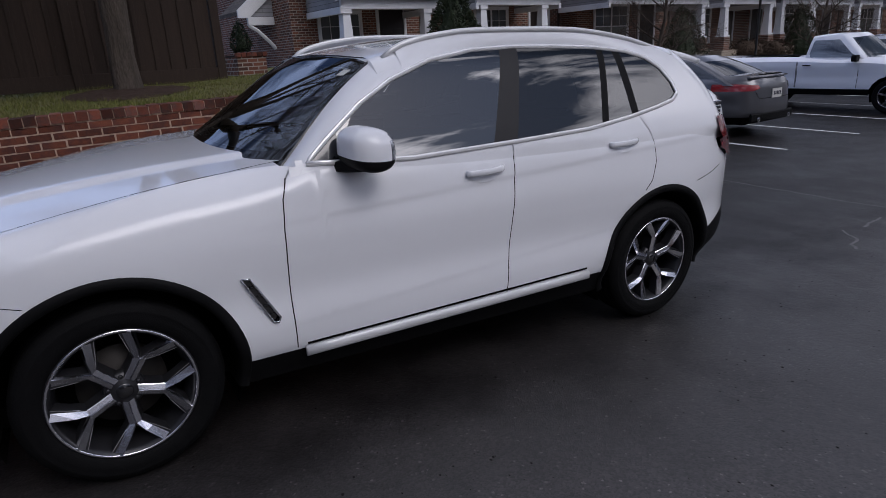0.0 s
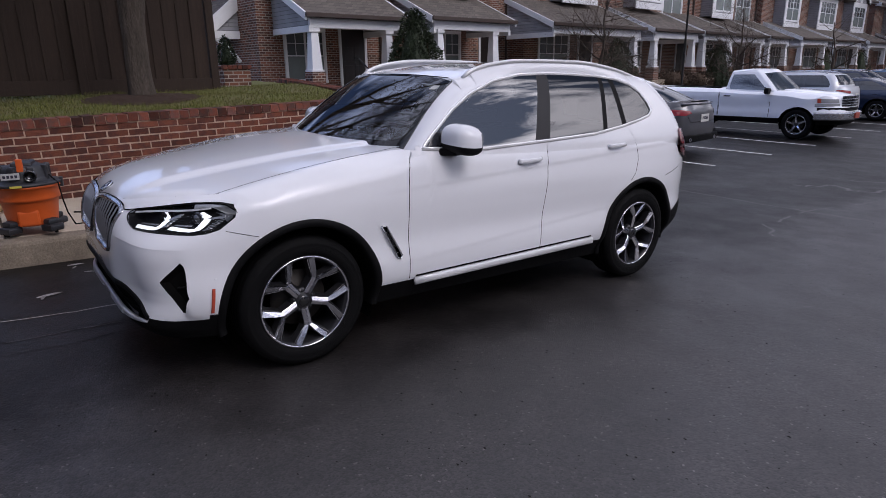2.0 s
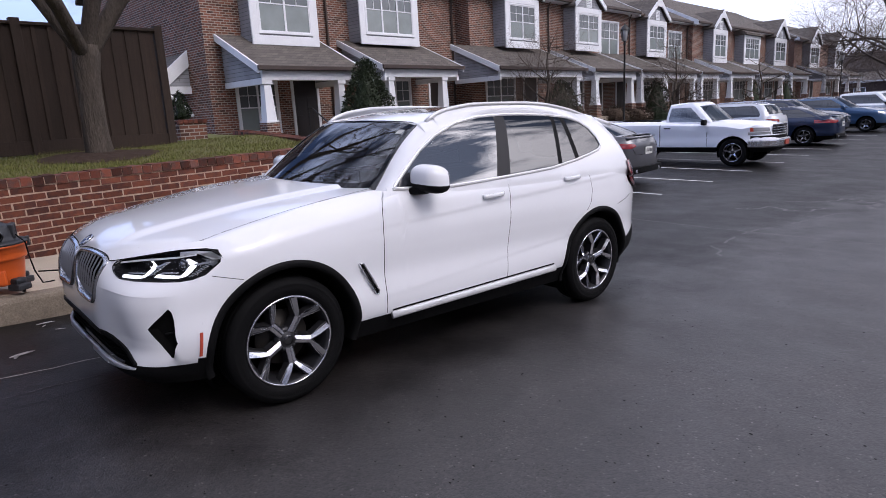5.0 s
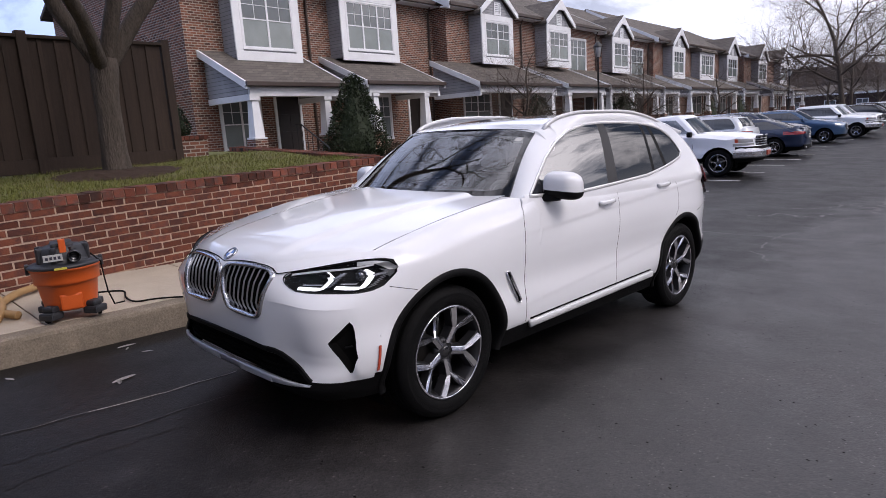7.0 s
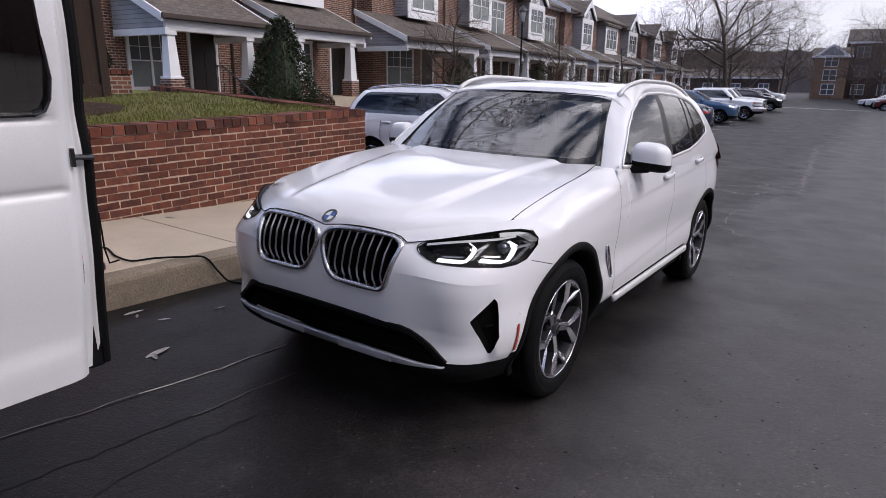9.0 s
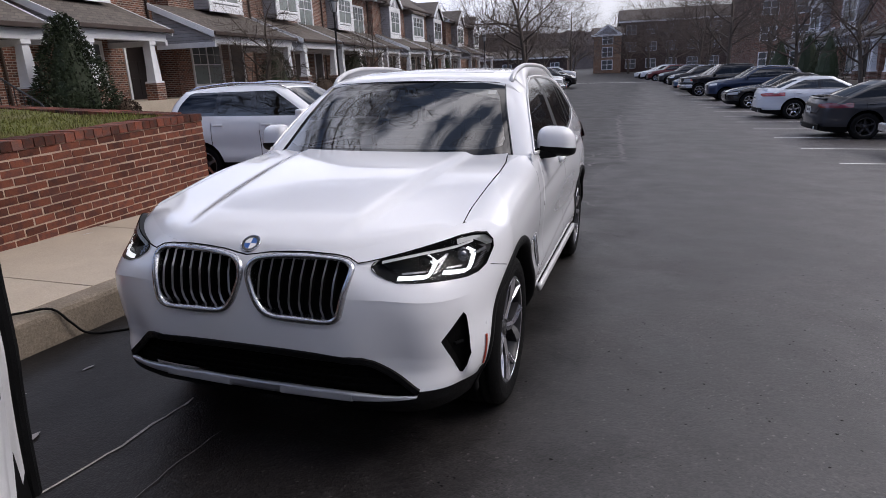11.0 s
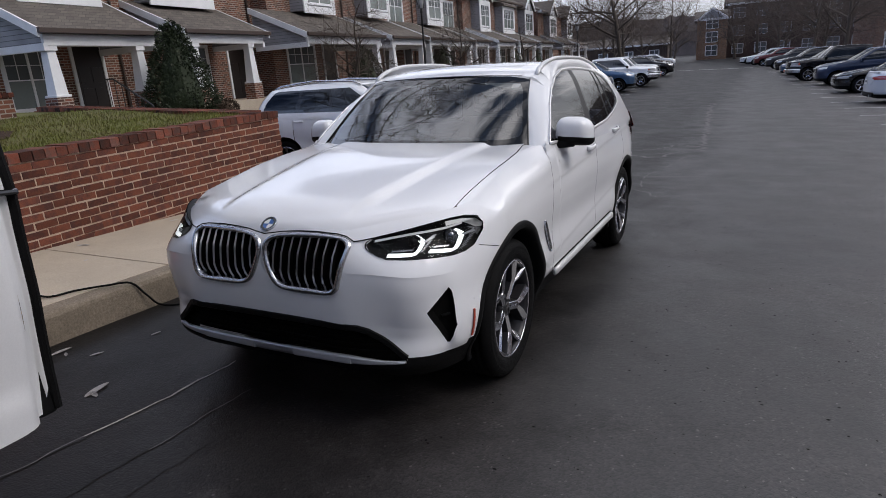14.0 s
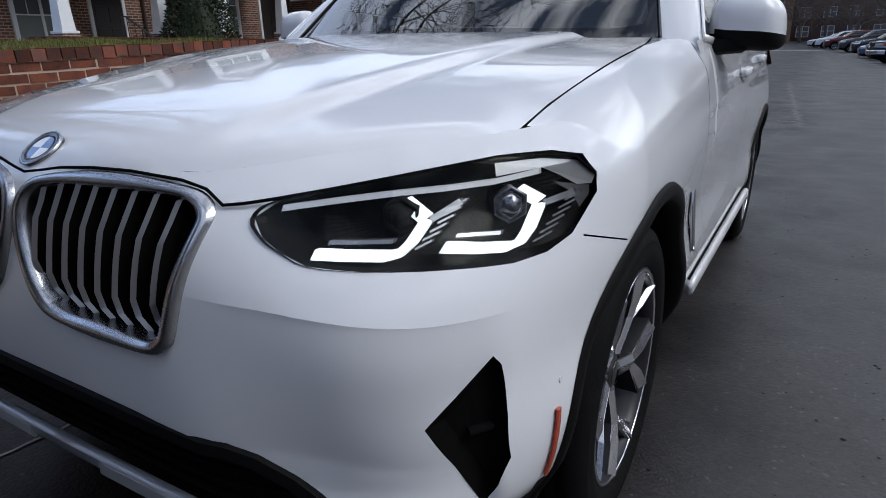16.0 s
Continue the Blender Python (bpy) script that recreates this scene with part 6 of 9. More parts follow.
    bm = sheet(lambda x, y: (x, y, S.roof_z(x, y) + 0.010 - 0.06 * max(0, (abs(x) - 0.5) / 0.2) ** 2), span(-0.62, 0.62, 20), span(3.20, 3.46, 6))
    part("roof_spoiler", thicken(bm, 0.03), WHITE, car, "", True)
    # wheel arches: plastic flares and liners
    for yc in S.ax:
        bm = bmesh.new()
        rows = []
        for i in range(45):
            a = radians(-14 + 208 * i / 44)
            r = []
            for rad, out, inn in ((0.464, 0.002, 0), (0.459, 0.010, 0), (0.436, 0.011, 0), (0.422, 0.004, 0), (0.419, -0.03, 0), (0.418, -0.16, 0)):
                y, z = yc + rad * math.cos(a), hub + rad * math.sin(a)
                z = max(z, 0.25)
                r.append(bm.verts.new((S.side_x(yc + 0.468 * math.cos(a), max(0.30, hub + 0.468 * math.sin(a))) + out, y, z)))
            rows.append(r)
        for a, b in zip(rows, rows[1:]):
            for k in range(5):
                bm.faces.new((a[k], a[k + 1], b[k + 1], b[k]))
        bmesh.ops.recalc_face_normals(bm, faces=bm.faces[:])
        pair("wheel_arch_flare", bm, BLACK_PLASTIC, car, "black plastic wheel arch flare")
        bm = bmesh.new()
        rows = []
        for i in range(25):
            a = radians(-25 + 230 * i / 24)
            rows.append([bm.verts.new((x, yc + 0.448 * math.cos(a), hub + 0.448 * math.sin(a))) for x in (0.94, 0.80, 0.60, 0.52)])
        for a, b in zip(rows, rows[1:]):
            for k in range(3):
                bm.faces.new((a[k], a[k + 1], b[k + 1], b[k]))
        c = bm.verts.new((0.52, yc, hub))
        for a, b in zip(rows, rows[1:]):
            bm.faces.new((a[3], c, b[3]))
        for v in bm.verts:
            if v.co.x > 0.9:
                v.co.x = min(v.co.x, S.side_x(v.co.y, max(0.3, min(0.85, v.co.z))) - 0.02)
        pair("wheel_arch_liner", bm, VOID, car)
        for side in (1, -1):
            wheel_parts(car, side * 0.800, yc, hub, 0.256, turn=1.06 if yc < 1 else 0.30, side=side)
    # sill strip
    bm = bmesh.new()
    bar(bm, [on_side(S, 0.69 + 1.59 * i / 12, 0.364 + 0.034 * i / 12, 0.020) for i in range(13)], 0.046, 0.026)
    pair("sill_strip", bm, SILL_TRIM, car, "satin aluminium sill strip")
    # A near-black bar laid on the surface in place of the gap's shade.
    bm = bmesh.new()
    bar(bm, [on_side(S, 0.70 + 1.58 * i / 12, 0.395 + 0.034 * i / 12, 0.0015) for i in range(13)], 0.010, 0.006)
    pair("sill_gap", bm, VOID, car, "black bar drawn for the shaded gap above the sill strip")
    # side vent
    bm = bmesh.new()
    ring = [on_side(S, y, z, 0.004) for y, z in vent]
    bar(bm, ring + ring[:2], 0.010, 0.008, up=(1, 0, 0))
    vent_o = pair("side_vent", bm, CHROME, car, "satin aluminium side vent")
    bm = bmesh.new()
    face = [bm.verts.new(on_side(S, y, z, -0.014)) for y, z in vent]
    bm.faces.new(face)
    for i in range(4):
        y, z = 0.492 + 0.024 * i, 0.69 - 0.043 * i
        bar(bm, [on_side(S, y - 0.006, z, -0.006), on_side(S, y + 0.020, z - 0.004, -0.006)], 0.008, 0.010)
    pair("vent_grid", bm, GLOSS_BLACK, car)
    # door handles with their hollows
    for y0, z0, door in ((1.61, 1.028, dfo), (2.53, 1.082, dro)):
        bm = bmesh.new()
        pts = [on_side(S, y0 - 0.105 + 0.21 * i / 10, z0 + 0.010 * i / 10, 0.008 + 0.024 * math.sin(math.pi * i / 10) ** 0.5) for i in range(11)]
        bar(bm, pts, 0.030, 0.016)
        pair("door_handle", bm, WHITE, car, "body-coloured door handle")
        bm = bmesh.new()
        c = bm.verts.new(on_side(S, y0, z0 - 0.004, 0.0008))
        ringv = [bm.verts.new(on_side(S, y0 + 0.085 * math.cos(a), z0 - 0.004 + 0.042 * math.sin(a), 0.0022)) for a in [2 * math.pi * k / 28 for k in range(28)]]
        for k in range(28):
            bm.faces.new((c, ringv[k], ringv[(k + 1) % 28]))
        pair("handle_recess", bm, WHITE, car)
    # door mirrors
    cap, base = bmesh.new(), bmesh.new()
    bmesh.ops.create_uvsphere(cap, u_segments=28, v_segments=18, radius=1.0)
    for v in cap.verts:
        x, y, z = v.co
        f = 1 - 0.16 * z
        v.co = Vector((0.962 + 0.112 * math.copysign(abs(x) ** 0.55, x) * f, 0.985 + 0.085 * y * (1.15 if y > 0 else 1.0) + 0.03 * x, 1.196 + 0.088 * math.copysign(abs(z) ** 0.62, z) - 0.012 * x))
    lowf = [f for f in cap.faces if f.calc_center_median().z < 1.166]
    lowm = take(cap, lowf)
    glassm = take(cap, [f for f in cap.faces if f.calc_center_median().y > 1.058])
    for b in (cap, lowm, glassm):
        for f in b.faces:
            f.smooth = True
    mo = pair("door_mirror", cap, WHITE, car, "white door mirror on a black foot")
    for o, bmm in zip(mo, (lowm, flipped(lowm))):
        part("mirror_shell", bmm, BLACK_PLASTIC, o, "", True)
    for o, bmm in zip(mo, (glassm, flipped(glassm))):
        part("mirror_glass", bmm, CHROME, o)
    bar(base, [(0.80, 0.90, 1.118), (0.87, 0.93, 1.120), (0.95, 0.975, 1.128)], 0.055, 0.085)
    for o, bmm in zip(mo, (base, flipped(base))):
        part("mirror_foot", bmm, BLACK_PLASTIC, o)
    # grille: frame, bars, dark back
    for side in (1, -1):
        dense = []
        n = len(grille)
        for i in range(n):
            for k in range(4):
                t = k / 4
                p0, p1, p2, p3 = (Vector(grille[(i + d) % n]) for d in (-1, 0, 1, 2))
                q = 0.5 * ((2 * p1) + (p2 - p0) * t + (2 * p0 - 5 * p1 + 4 * p2 - p3) * t * t + (3 * p1 - p0 - 3 * p2 + p3) * t ** 3)
                dense.append(Vector((side * q.x, S.front_y(max(0, q.x), q.y), q.y)))
        bm = bmesh.new()
        nd = len(dense)
        ctr = Vector((side * 0.235, S.front_y(0.235, 0.775), 0.775))
        rows = []
        for p in dense:
            inw = (ctr - p)
            inw.y = 0
            inw.normalize()
            rows.append([bm.verts.new(p + inw * a + Vector((0, b, 0))) for a, b in ((-0.006, 0.008), (-0.004, -0.008), (0.004, -0.015), (0.017, -0.012), (0.023, 0.0), (0.024, 0.05))])
        for i in range(nd):
            a, b = rows[i], rows[(i + 1) % nd]
            for k in range(5):
                f = bm.faces.new((a[k], a[k + 1], b[k + 1], b[k]))
                f.smooth = True
        bmesh.ops.recalc_face_normals(bm, faces=bm.faces[:])
        gob = part("grille", bm, CHROME, car, "kidney-shaped grille with a bright frame")
        bm = bmesh.new()
        bm.faces.new([bm.verts.new(p + Vector((0, 0.05, 0))) for p in dense[::2]])
        part("grille_back", bm, VOID, gob)
        for k in range(8):
            xb = 0.068 + 0.0455 * k
            zz = [z for z in span(0.60, 0.90, 60) if inside(grille, xb, z)]
            if len(zz) < 4:
                continue
            z0, z1 = zz[0] + 0.012, zz[-1] - 0.012
            bm = bmesh.new()
            for i, z in enumerate(span(z0, z1, 7)):
                y = S.front_y(xb, z) - 0.002 + (0.030 if i == 0 else 0.010 if i == 1 else 0.006 if i > 5 else 0)
                lean = (z - 0.76) * 0.06
                rr = [bm.verts.new((side * (xb + lean) + dx, y + dy, z)) for dx, dy in ((-0.0036, 0.0), (0.0, -0.008), (0.0036, 0.0), (0.0026, 0.022), (-0.0026, 0.022))]
                if i:
                    for a in range(5):
                        bm.faces.new((prev[a], prev[(a + 1) % 5], rr[(a + 1) % 5], rr[a])).material_index = 0 if a < 2 else 1
                else:
                    bm.faces.new(rr)
                prev = rr
            bm.faces.new(prev)
            bmesh.ops.recalc_face_normals(bm, faces=bm.faces[:])
            part("grille_bar", bm, [CHROME_DARK, VOID], gob)
        # lamps
        def F(x, z, out=0.0):
            return Vector((side * x, S.front_y(x, z) - out, z))
        bm = bmesh.new()
        cen = bm.verts.new(F(0.72, 0.85, 0.004))
        dl = []
        n = len(lamp)
        for i in range(n):
            for k in range(3):
                t = k / 3
                p0, p1, p2, p3 = (Vector(lamp[(i + d) % n]) for d in (-1, 0, 1, 2))
                q = 0.5 * ((2 * p1) + (p2 - p0) * t + (2 * p0 - 5 * p1 + 4 * p2 - p3) * t * t + (3 * p1 - p0 - 3 * p2 + p3) * t ** 3)
                dl.append(q)
        rings = []
        for s in (1.0, 0.8, 0.6, 0.4, 0.2):
            rings.append([bm.verts.new(F(0.72 + (q.x - 0.72) * s, 0.86 + (q.y - 0.86) * s, 0.003)) for q in dl])
        for a, b in zip(rings, rings[1:]):
            for k in range(len(dl)):
                bm.faces.new((a[k], a[(k + 1) % len(dl)], b[(k + 1) % len(dl)], b[k]))
        bm.faces.new(rings[-1])
        bm.verts.remove(cen)
        bmesh.ops.recalc_face_normals(bm, faces=bm.faces[:])
        hl = part("headlamp", bm, LENS, car, "lit headlamp with angular white light guides", True)
        hl.visible_shadow = False
        bm = bmesh.new()
        rows = [[bm.verts.new(F(0.72 + (q.x - 0.72) * s, 0.86 + (q.y - 0.86) * s, -d)) for q in dl] for s, d in ((1.002, -0.001), (0.995, 0.006), (0.965, 0.02), (0.93, 0.075), (0.5, 0.085), (0.1, 0.085))]
        for a, b in zip(rows, rows[1:]):
            for k in range(len(dl)):
                bm.faces.new((a[k], a[(k + 1) % len(dl)], b[(k + 1) % len(dl)], b[k]))
        bm.faces.new(rows[-1])
        bmesh.ops.recalc_face_normals(bm, faces=bm.faces[:])
        part("lamp_housing", bm, LAMP_BLACK, hl, "black lamp housing")
        for cx, cz, rr in ((0.692, 0.862, 0.026), (0.803, 0.868, 0.027)):
            bm = bmesh.new()
            o = F(cx, cz, -0.034)
            mm = Matrix.Translation(o) @ Matrix.Rotation(side * (0.35 if cx < 0.75 else 0.75), 4, "Z")
            lathe(bm, [(rr + 0.004, 0.03), (rr + 0.004, -0.010), (rr, -0.014), (rr - 0.003, -0.008), (rr * 0.6, -0.018), (rr * 0.3, -0.024), (0.0005, -0.026)], "y", 6, mm)
            part("projector", bm, LAMP_INNER if cx > 0.75 else LAMP_BLACK, hl)
        def flat(pts, w, out, deep=0.010):
            """A flat band of width w along (x, z) points on the lamp's face."""
            b2 = bmesh.new()
            loops = []
            for i, p in enumerate(pts):
                p, q0, q1 = Vector(p), Vector(pts[max(0, i - 1)]), Vector(pts[min(len(pts) - 1, i + 1)])
                d = (q1 - q0).normalized()
                nrm = Vector((-d.y, d.x))
                a0, a1 = p + nrm * w / 2, p - nrm * w / 2
                loops.append([b2.verts.new(F(min(0.888, c.x), c.y, o)) for c, o in ((a0, out), (a1, out), (a1, out - deep), (a0, out - deep))])
            for a, c in zip(loops, loops[1:]):
                for k in range(4):
                    b2.faces.new((a[k], a[(k + 1) % 4], c[(k + 1) % 4], c[k]))
            b2.faces.new(loops[0][::-1])
            b2.faces.new(loops[-1])
            bmesh.ops.recalc_face_normals(b2, faces=b2.faces[:])
            return b2

        for run, fork in (([(0.618, 0.820), (0.66, 0.8185), (0.705, 0.817), (0.717, 0.820), (0.724, 0.832), (0.729, 0.858)], [(0.728, 0.860), (0.696, 0.884)]),
                          ([(0.760, 0.823), (0.795, 0.817), (0.824, 0.813), (0.834, 0.817), (0.838, 0.832), (0.840, 0.866)], [(0.840, 0.870), (0.814, 0.891)])):
            part("light_guide", flat(run, 0.0125, -0.008), DRL, hl, "white light guide")
            part("light_guide", flat(fork, 0.0125, -0.007), DRL, hl, "white light guide")
        for pts, w in (([(0.629, 0.834), (0.665, 0.834), (0.703, 0.834)], 0.005), ([(0.768, 0.836), (0.79, 0.835), (0.812, 0.833)], 0.005), ([(0.733, 0.858), (0.745, 0.868), (0.758, 0.880)], 0.010), ([(0.844, 0.866), (0.856, 0.870), (0.872, 0.876)], 0.010)):
            part("lamp_fin", flat(pts, w, -0.012), LAMP_GREY, hl)
        # slanted ribs between the two lamps
        for p0, p1 in (((0.736, 0.826), (0.755, 0.876)), ((0.852, 0.816), (0.870, 0.868))):
            for i in range(6):
                k = i / 5
                za = p0[1] + (p1[1] - p0[1]) * k
                xa = p0[0] - 0.006 + (p1[0] - p0[0]) * k
                part("lamp_rib", flat([(xa, za - 0.003), (xa + 0.014, za + 0.006)], 0.0032, -0.014, 0.006), LAMP_GREY, hl)
        part("lamp_trim", flat([(0.552, 0.875), (0.62, 0.886), (0.681, 0.894), (0.74, 0.899), (0.788, 0.904), (0.832, 0.914)], 0.008, -0.006), SILL_TRIM, hl)
        for q0, k in (([(0.786, 0.910), (0.832, 0.918), (0.850, 0.906), (0.872, 0.886), (0.886, 0.884), (0.888, 0.900), (0.866, 0.924), (0.828, 0.932), (0.780, 0.929)], LAMP_BRIGHT), ([(0.846, 0.896), (0.868, 0.876), (0.880, 0.850), (0.886, 0.868), (0.884, 0.882), (0.868, 0.888)], LAMP_GREY)):
            bm = bmesh.new()
            f = bm.faces.new([bm.verts.new(F(a, b, -0.016)) for a, b in q0])
            bmesh.ops.solidify(bm, geom=[f], thickness=0.004)
            part("reflector_plate", bm, k, hl)
        # a near-black bar standing for the shaded gap below the hood's leading edge
        bm = bmesh.new()
        gap = [(0.0, 0.886), (0.05, 0.893), (0.10, 0.901), (0.18, 0.907), (0.27, 0.909), (0.38, 0.904), (0.43, 0.895), (0.468, 0.876), (0.50, 0.880), (0.545, 0.8885), (0.61, 0.902), (0.68, 0.917), (0.74, 0.930), (0.785, 0.939), (0.828, 0.941), (0.866, 0.932), (0.888, 0.905)]
        bar(bm, [F(a, b, -0.0005) for a, b in gap], 0.0050, 0.004, up=(0, 0, 1))
        part("hood_gap", bm, VOID, car)
        # fog recess
        bm = bmesh.new()
        a = [bm.verts.new(F(x, z, 0.001)) for x, z in fog]
        cx, cz = 0.825, 0.54
        b = [bm.verts.new(F(cx + (x - cx) * 0.86, cz + (z - cz) * 0.9, -0.035)) for x, z in fog]
        for k in range(len(fog)):
            bm.faces.new((a[k], a[(k + 1) % len(fog)], b[(k + 1) % len(fog)], b[k]))
        bm.faces.new(b)
        bmesh.ops.recalc_face_normals(bm, faces=bm.faces[:])
        fo = part("air_curtain", bm, VOID, car, "black triangular air intake")
        bm = bmesh.new()
        bar(bm, [F(0.805, 0.535, -0.028), F(0.830, 0.540, -0.028)], 0.008, 0.02)
        part("fin", bm, BLACK_PLASTIC, fo)
        # reflector, parking sensor
        bm = bmesh.new()
        bar(bm, [Vector((side * (S.side_x(-0.478 + 0.006 * i / 5, 0.405 + 0.125 * i / 5) + 0.002), -0.488 + 0.010 * i / 5, 0.405 + 0.125 * i / 5)) for i in range(6)], 0.016, 0.006, up=(0, 1, 0))
        part("side_reflector", bm, AMBER, car, "orange-red side reflector")
        bm = bmesh.new()
        lathe(bm, [(0.007, -0.003), (0.007, 0.0002), (0.006, 0.0005), (0.0005, 0.0005)], "x", 16, Matrix.Translation((side * S.side_x(-0.462, 0.575), -0.462, 0.575)) @ Matrix.Rotation(0 if side > 0 else math.pi, 4, "Z"))
        part("parking_sensor", bm, WHITE, car)
    # roundel, as plain shapes
    mm = Matrix.Translation((0, -0.752, S.hood_z(0, -0.752) + 0.002)) @ Matrix.Rotation(radians(38), 4, "X")
    bm = bmesh.new()
    lathe(bm, [(0.041, -0.006), (0.041, 0.003), (0.038, 0.005), (0.0275, 0.004), (0.0265, 0.002)], "z", 36, mm)
    badge = part("roundel", bm, GLOSS_BLACK, car, "round black-rimmed badge")
    bm = bmesh.new()
    lathe(bm, [(0.042, 0.0), (0.0425, 0.004), (0.0395, 0.006), (0.0385, 0.0045)], "z", 36, mm)
    part("badge_ring", bm, CHROME, badge)
    for q, k in ((0, BLUE_BADGE), (1, WHITE_BADGE), (2, BLUE_BADGE), (3, WHITE_BADGE)):
        bm = bmesh.new()
        c = bm.verts.new(mm @ Vector((0, 0, 0.004)))
        arc = [bm.verts.new(mm @ Vector((0.0272 * math.cos(math.pi / 2 * (q + i / 8)), 0.0272 * math.sin(math.pi / 2 * (q + i / 8)), 0.004))) for i in range(9)]
        for a, b in zip(arc, arc[1:]):
            bm.faces.new((c, a, b))
        part("badge_quarter", bm, k, badge)
    # cabin
    part("dashboard", boxed(-0.72, 0.72, 0.80, 1.12, 0.75, 1.10, bevel=0.05), INTERIOR, car, "dark dashboard")
    part("cabin_floor", boxed(-0.76, 0.76, 0.7, 3.5, 0.30, 0.45), INTERIOR, car)
    part("headliner", boxed(-0.56, 0.56, 1.35, 3.3, 1.50, 1.53), INTERIOR, car)
    for x in (-0.38, 0.38):
        for y in (1.62, 2.52):
            bm = bmesh.new()
            box(bm, x - 0.26, x + 0.26, y - 0.28, y + 0.26, 0.50, 0.68, bevel=0.06)
            box(bm, x - 0.25, x + 0.25, y + 0.20, y + 0.36, 0.62, 1.20, bevel=0.06)
            box(bm, x - 0.14, x + 0.14, y + 0.26, y + 0.36, 1.22, 1.42, bevel=0.05)
            part("seat", bm, SEAT, car, "grey upholstered seat")
    bm = bmesh.new()
    mm = Matrix.Translation((0.38, 1.20, 1.02)) @ Matrix.Rotation(radians(-65), 4, "X")
    pts = [mm @ Vector((0.185 * math.cos(a), 0.185 * math.sin(a), 0)) for a in [2 * math.pi * k / 28 for k in range(29)]]
    tube(bm, pts, 0.016, 8, cap=False)
    box(bm, -0.17, 0.17, -0.025, 0.025, -0.01, 0.01, m=mm)
    box(bm, -0.06, 0.06, -0.06, 0.06, -0.02, 0.02, bevel=0.01, m=mm)
    part("steering_wheel", bm, INTERIOR, car)
    bm = bmesh.new()
    box(bm, -0.12, 0.12, 1.19, 1.22, 1.40, 1.47, bevel=0.012)
    tube(bm, [(0, 1.19, 1.46), (0, 1.15, 1.53)], 0.012)
    part("inner_mirror", bm, INTERIOR, car)
    part("dash_screen", boxed(-0.16, 0.16, 0.99, 1.01, 1.09, 1.20, bevel=0.006), GLOSS_BLACK, car)
    part("toll_tag", boxed(0.40, 0.47, 1.205, 1.212, 1.455, 1.475, bevel=0.002), PLATE, car, "small white toll tag behind the windscreen")
    part("paper_sheet", boxed(-0.52, -0.24, 0.86, 1.06, 1.105, 1.109), PLATE, car, "flat white sheet on the dashboard")
    return car


build_suv()


# ---------------------------------------------------------------- parked cars
def parked_shape(kind):
    base = Shape()
    if kind == "suv":
        return Shape(crease=0.0, plow=4.0)
    if kind == "sedan":
        k = 0.885
        return Shape(crease=0.0, plow=4.0, zb=0.20, yr=2.95, ax=(0.0, 2.80),
                     side=[(a * k - 0.01, b * 0.975) for a, b in base.side], nose=[(a * k - 0.02, b * 1.06) for a, b in base.nose], tail=[(a * k - 0.02, b * 1.12) for a, b in base.tail],
                     shoulder=[(-0.9, 0.72), (-0.4, 0.80), (0.2, 0.90), (0.8, 0.97), (1.5, 1.02), (3.2, 1.04), (3.9, 1.0)],
                     hood=[(-0.95, 0.66), (-0.85, 0.72), (-0.6, 0.80), (-0.2, 0.87), (0.3, 0.93), (0.8, 0.97), (1.6, 0.99), (2.8, 1.035), (3.3, 1.055), (3.7, 1.04), (3.95, 0.98)],
                     gw=[(0.90, 0.855), (0.98, 0.835), (1.10, 0.775), (1.20, 0.72), (1.30, 0.655), (1.38, 0.59), (1.45, 0.5)],
                     screen=[(0.90, 0.52), (0.98, 0.66), (1.15, 0.98), (1.30, 1.28), (1.45, 1.62)],
                     back=[(0.90, 3.62), (1.02, 3.40), (1.15, 3.12), (1.30, 2.76), (1.45, 2.30)],
                     roof=[(0.9, 1.20), (1.2, 1.31), (1.5, 1.385), (1.9, 1.425), (2.3, 1.42), (2.7, 1.36), (3.0, 1.25), (3.4, 1.08)], gb=0.30, gr=0.22)
    if kind == "pickup":
        return Shape(crease=0.0, plow=4.0, zb=0.38, yr=3.95, ax=(0.0, 3.30),
                     side=[(a * 1.08 + 0.09, b * 1.035) for a, b in base.side], nose=[(a * 1.08 + 0.09, b * 1.22) for a, b in base.nose], tail=[(0.4, 0.45), (0.7, 0.62), (1.5, 0.62)],
                     shoulder=[(-0.9, 1.10), (-0.4, 1.17), (0.5, 1.23), (1.2, 1.32), (1.9, 1.36), (5.0, 1.36)],
                     hood=[(-1.05, 1.01), (-0.95, 1.08), (-0.8, 1.12), (-0.5, 1.16), (0.2, 1.215), (0.7, 1.235), (1.4, 1.25), (2.2, 1.28), (5.0, 1.28)],
                     gw=[(1.08, 0.90), (1.20, 0.87), (1.40, 0.80), (1.60, 0.72), (1.72, 0.66), (1.8, 0.6)],
                     screen=[(1.08, 0.32), (1.20, 0.44), (1.45, 0.70), (1.70, 0.98), (1.82, 1.16)],
                     back=[(1.08, 2.06), (1.70, 1.98), (1.82, 1.88)],
                     roof=[(0.6, 1.62), (0.95, 1.735), (1.25, 1.775), (1.6, 1.775), (1.95, 1.735), (2.2, 1.68)], gb=0.25, gr=0.12)


def simple_glass_outline(S, z0, z1, inset=0.06):
    """Side window outline between two heights, following the screen and the back."""
    a = [(lerp_table(S.screen, z) + S.gb + inset, z) for z in span(z0, z1, 4)]
    b = [(lerp_table(S.back, z) - S.gr - inset * 0.4, z) for z in span(z0, z1, 4)]
    return [(a[0][0] - 0.12, z0)] + a[1:] + b[::-1][:-1] + [(b[0][0] - 0.05, z0 + 0.03)]


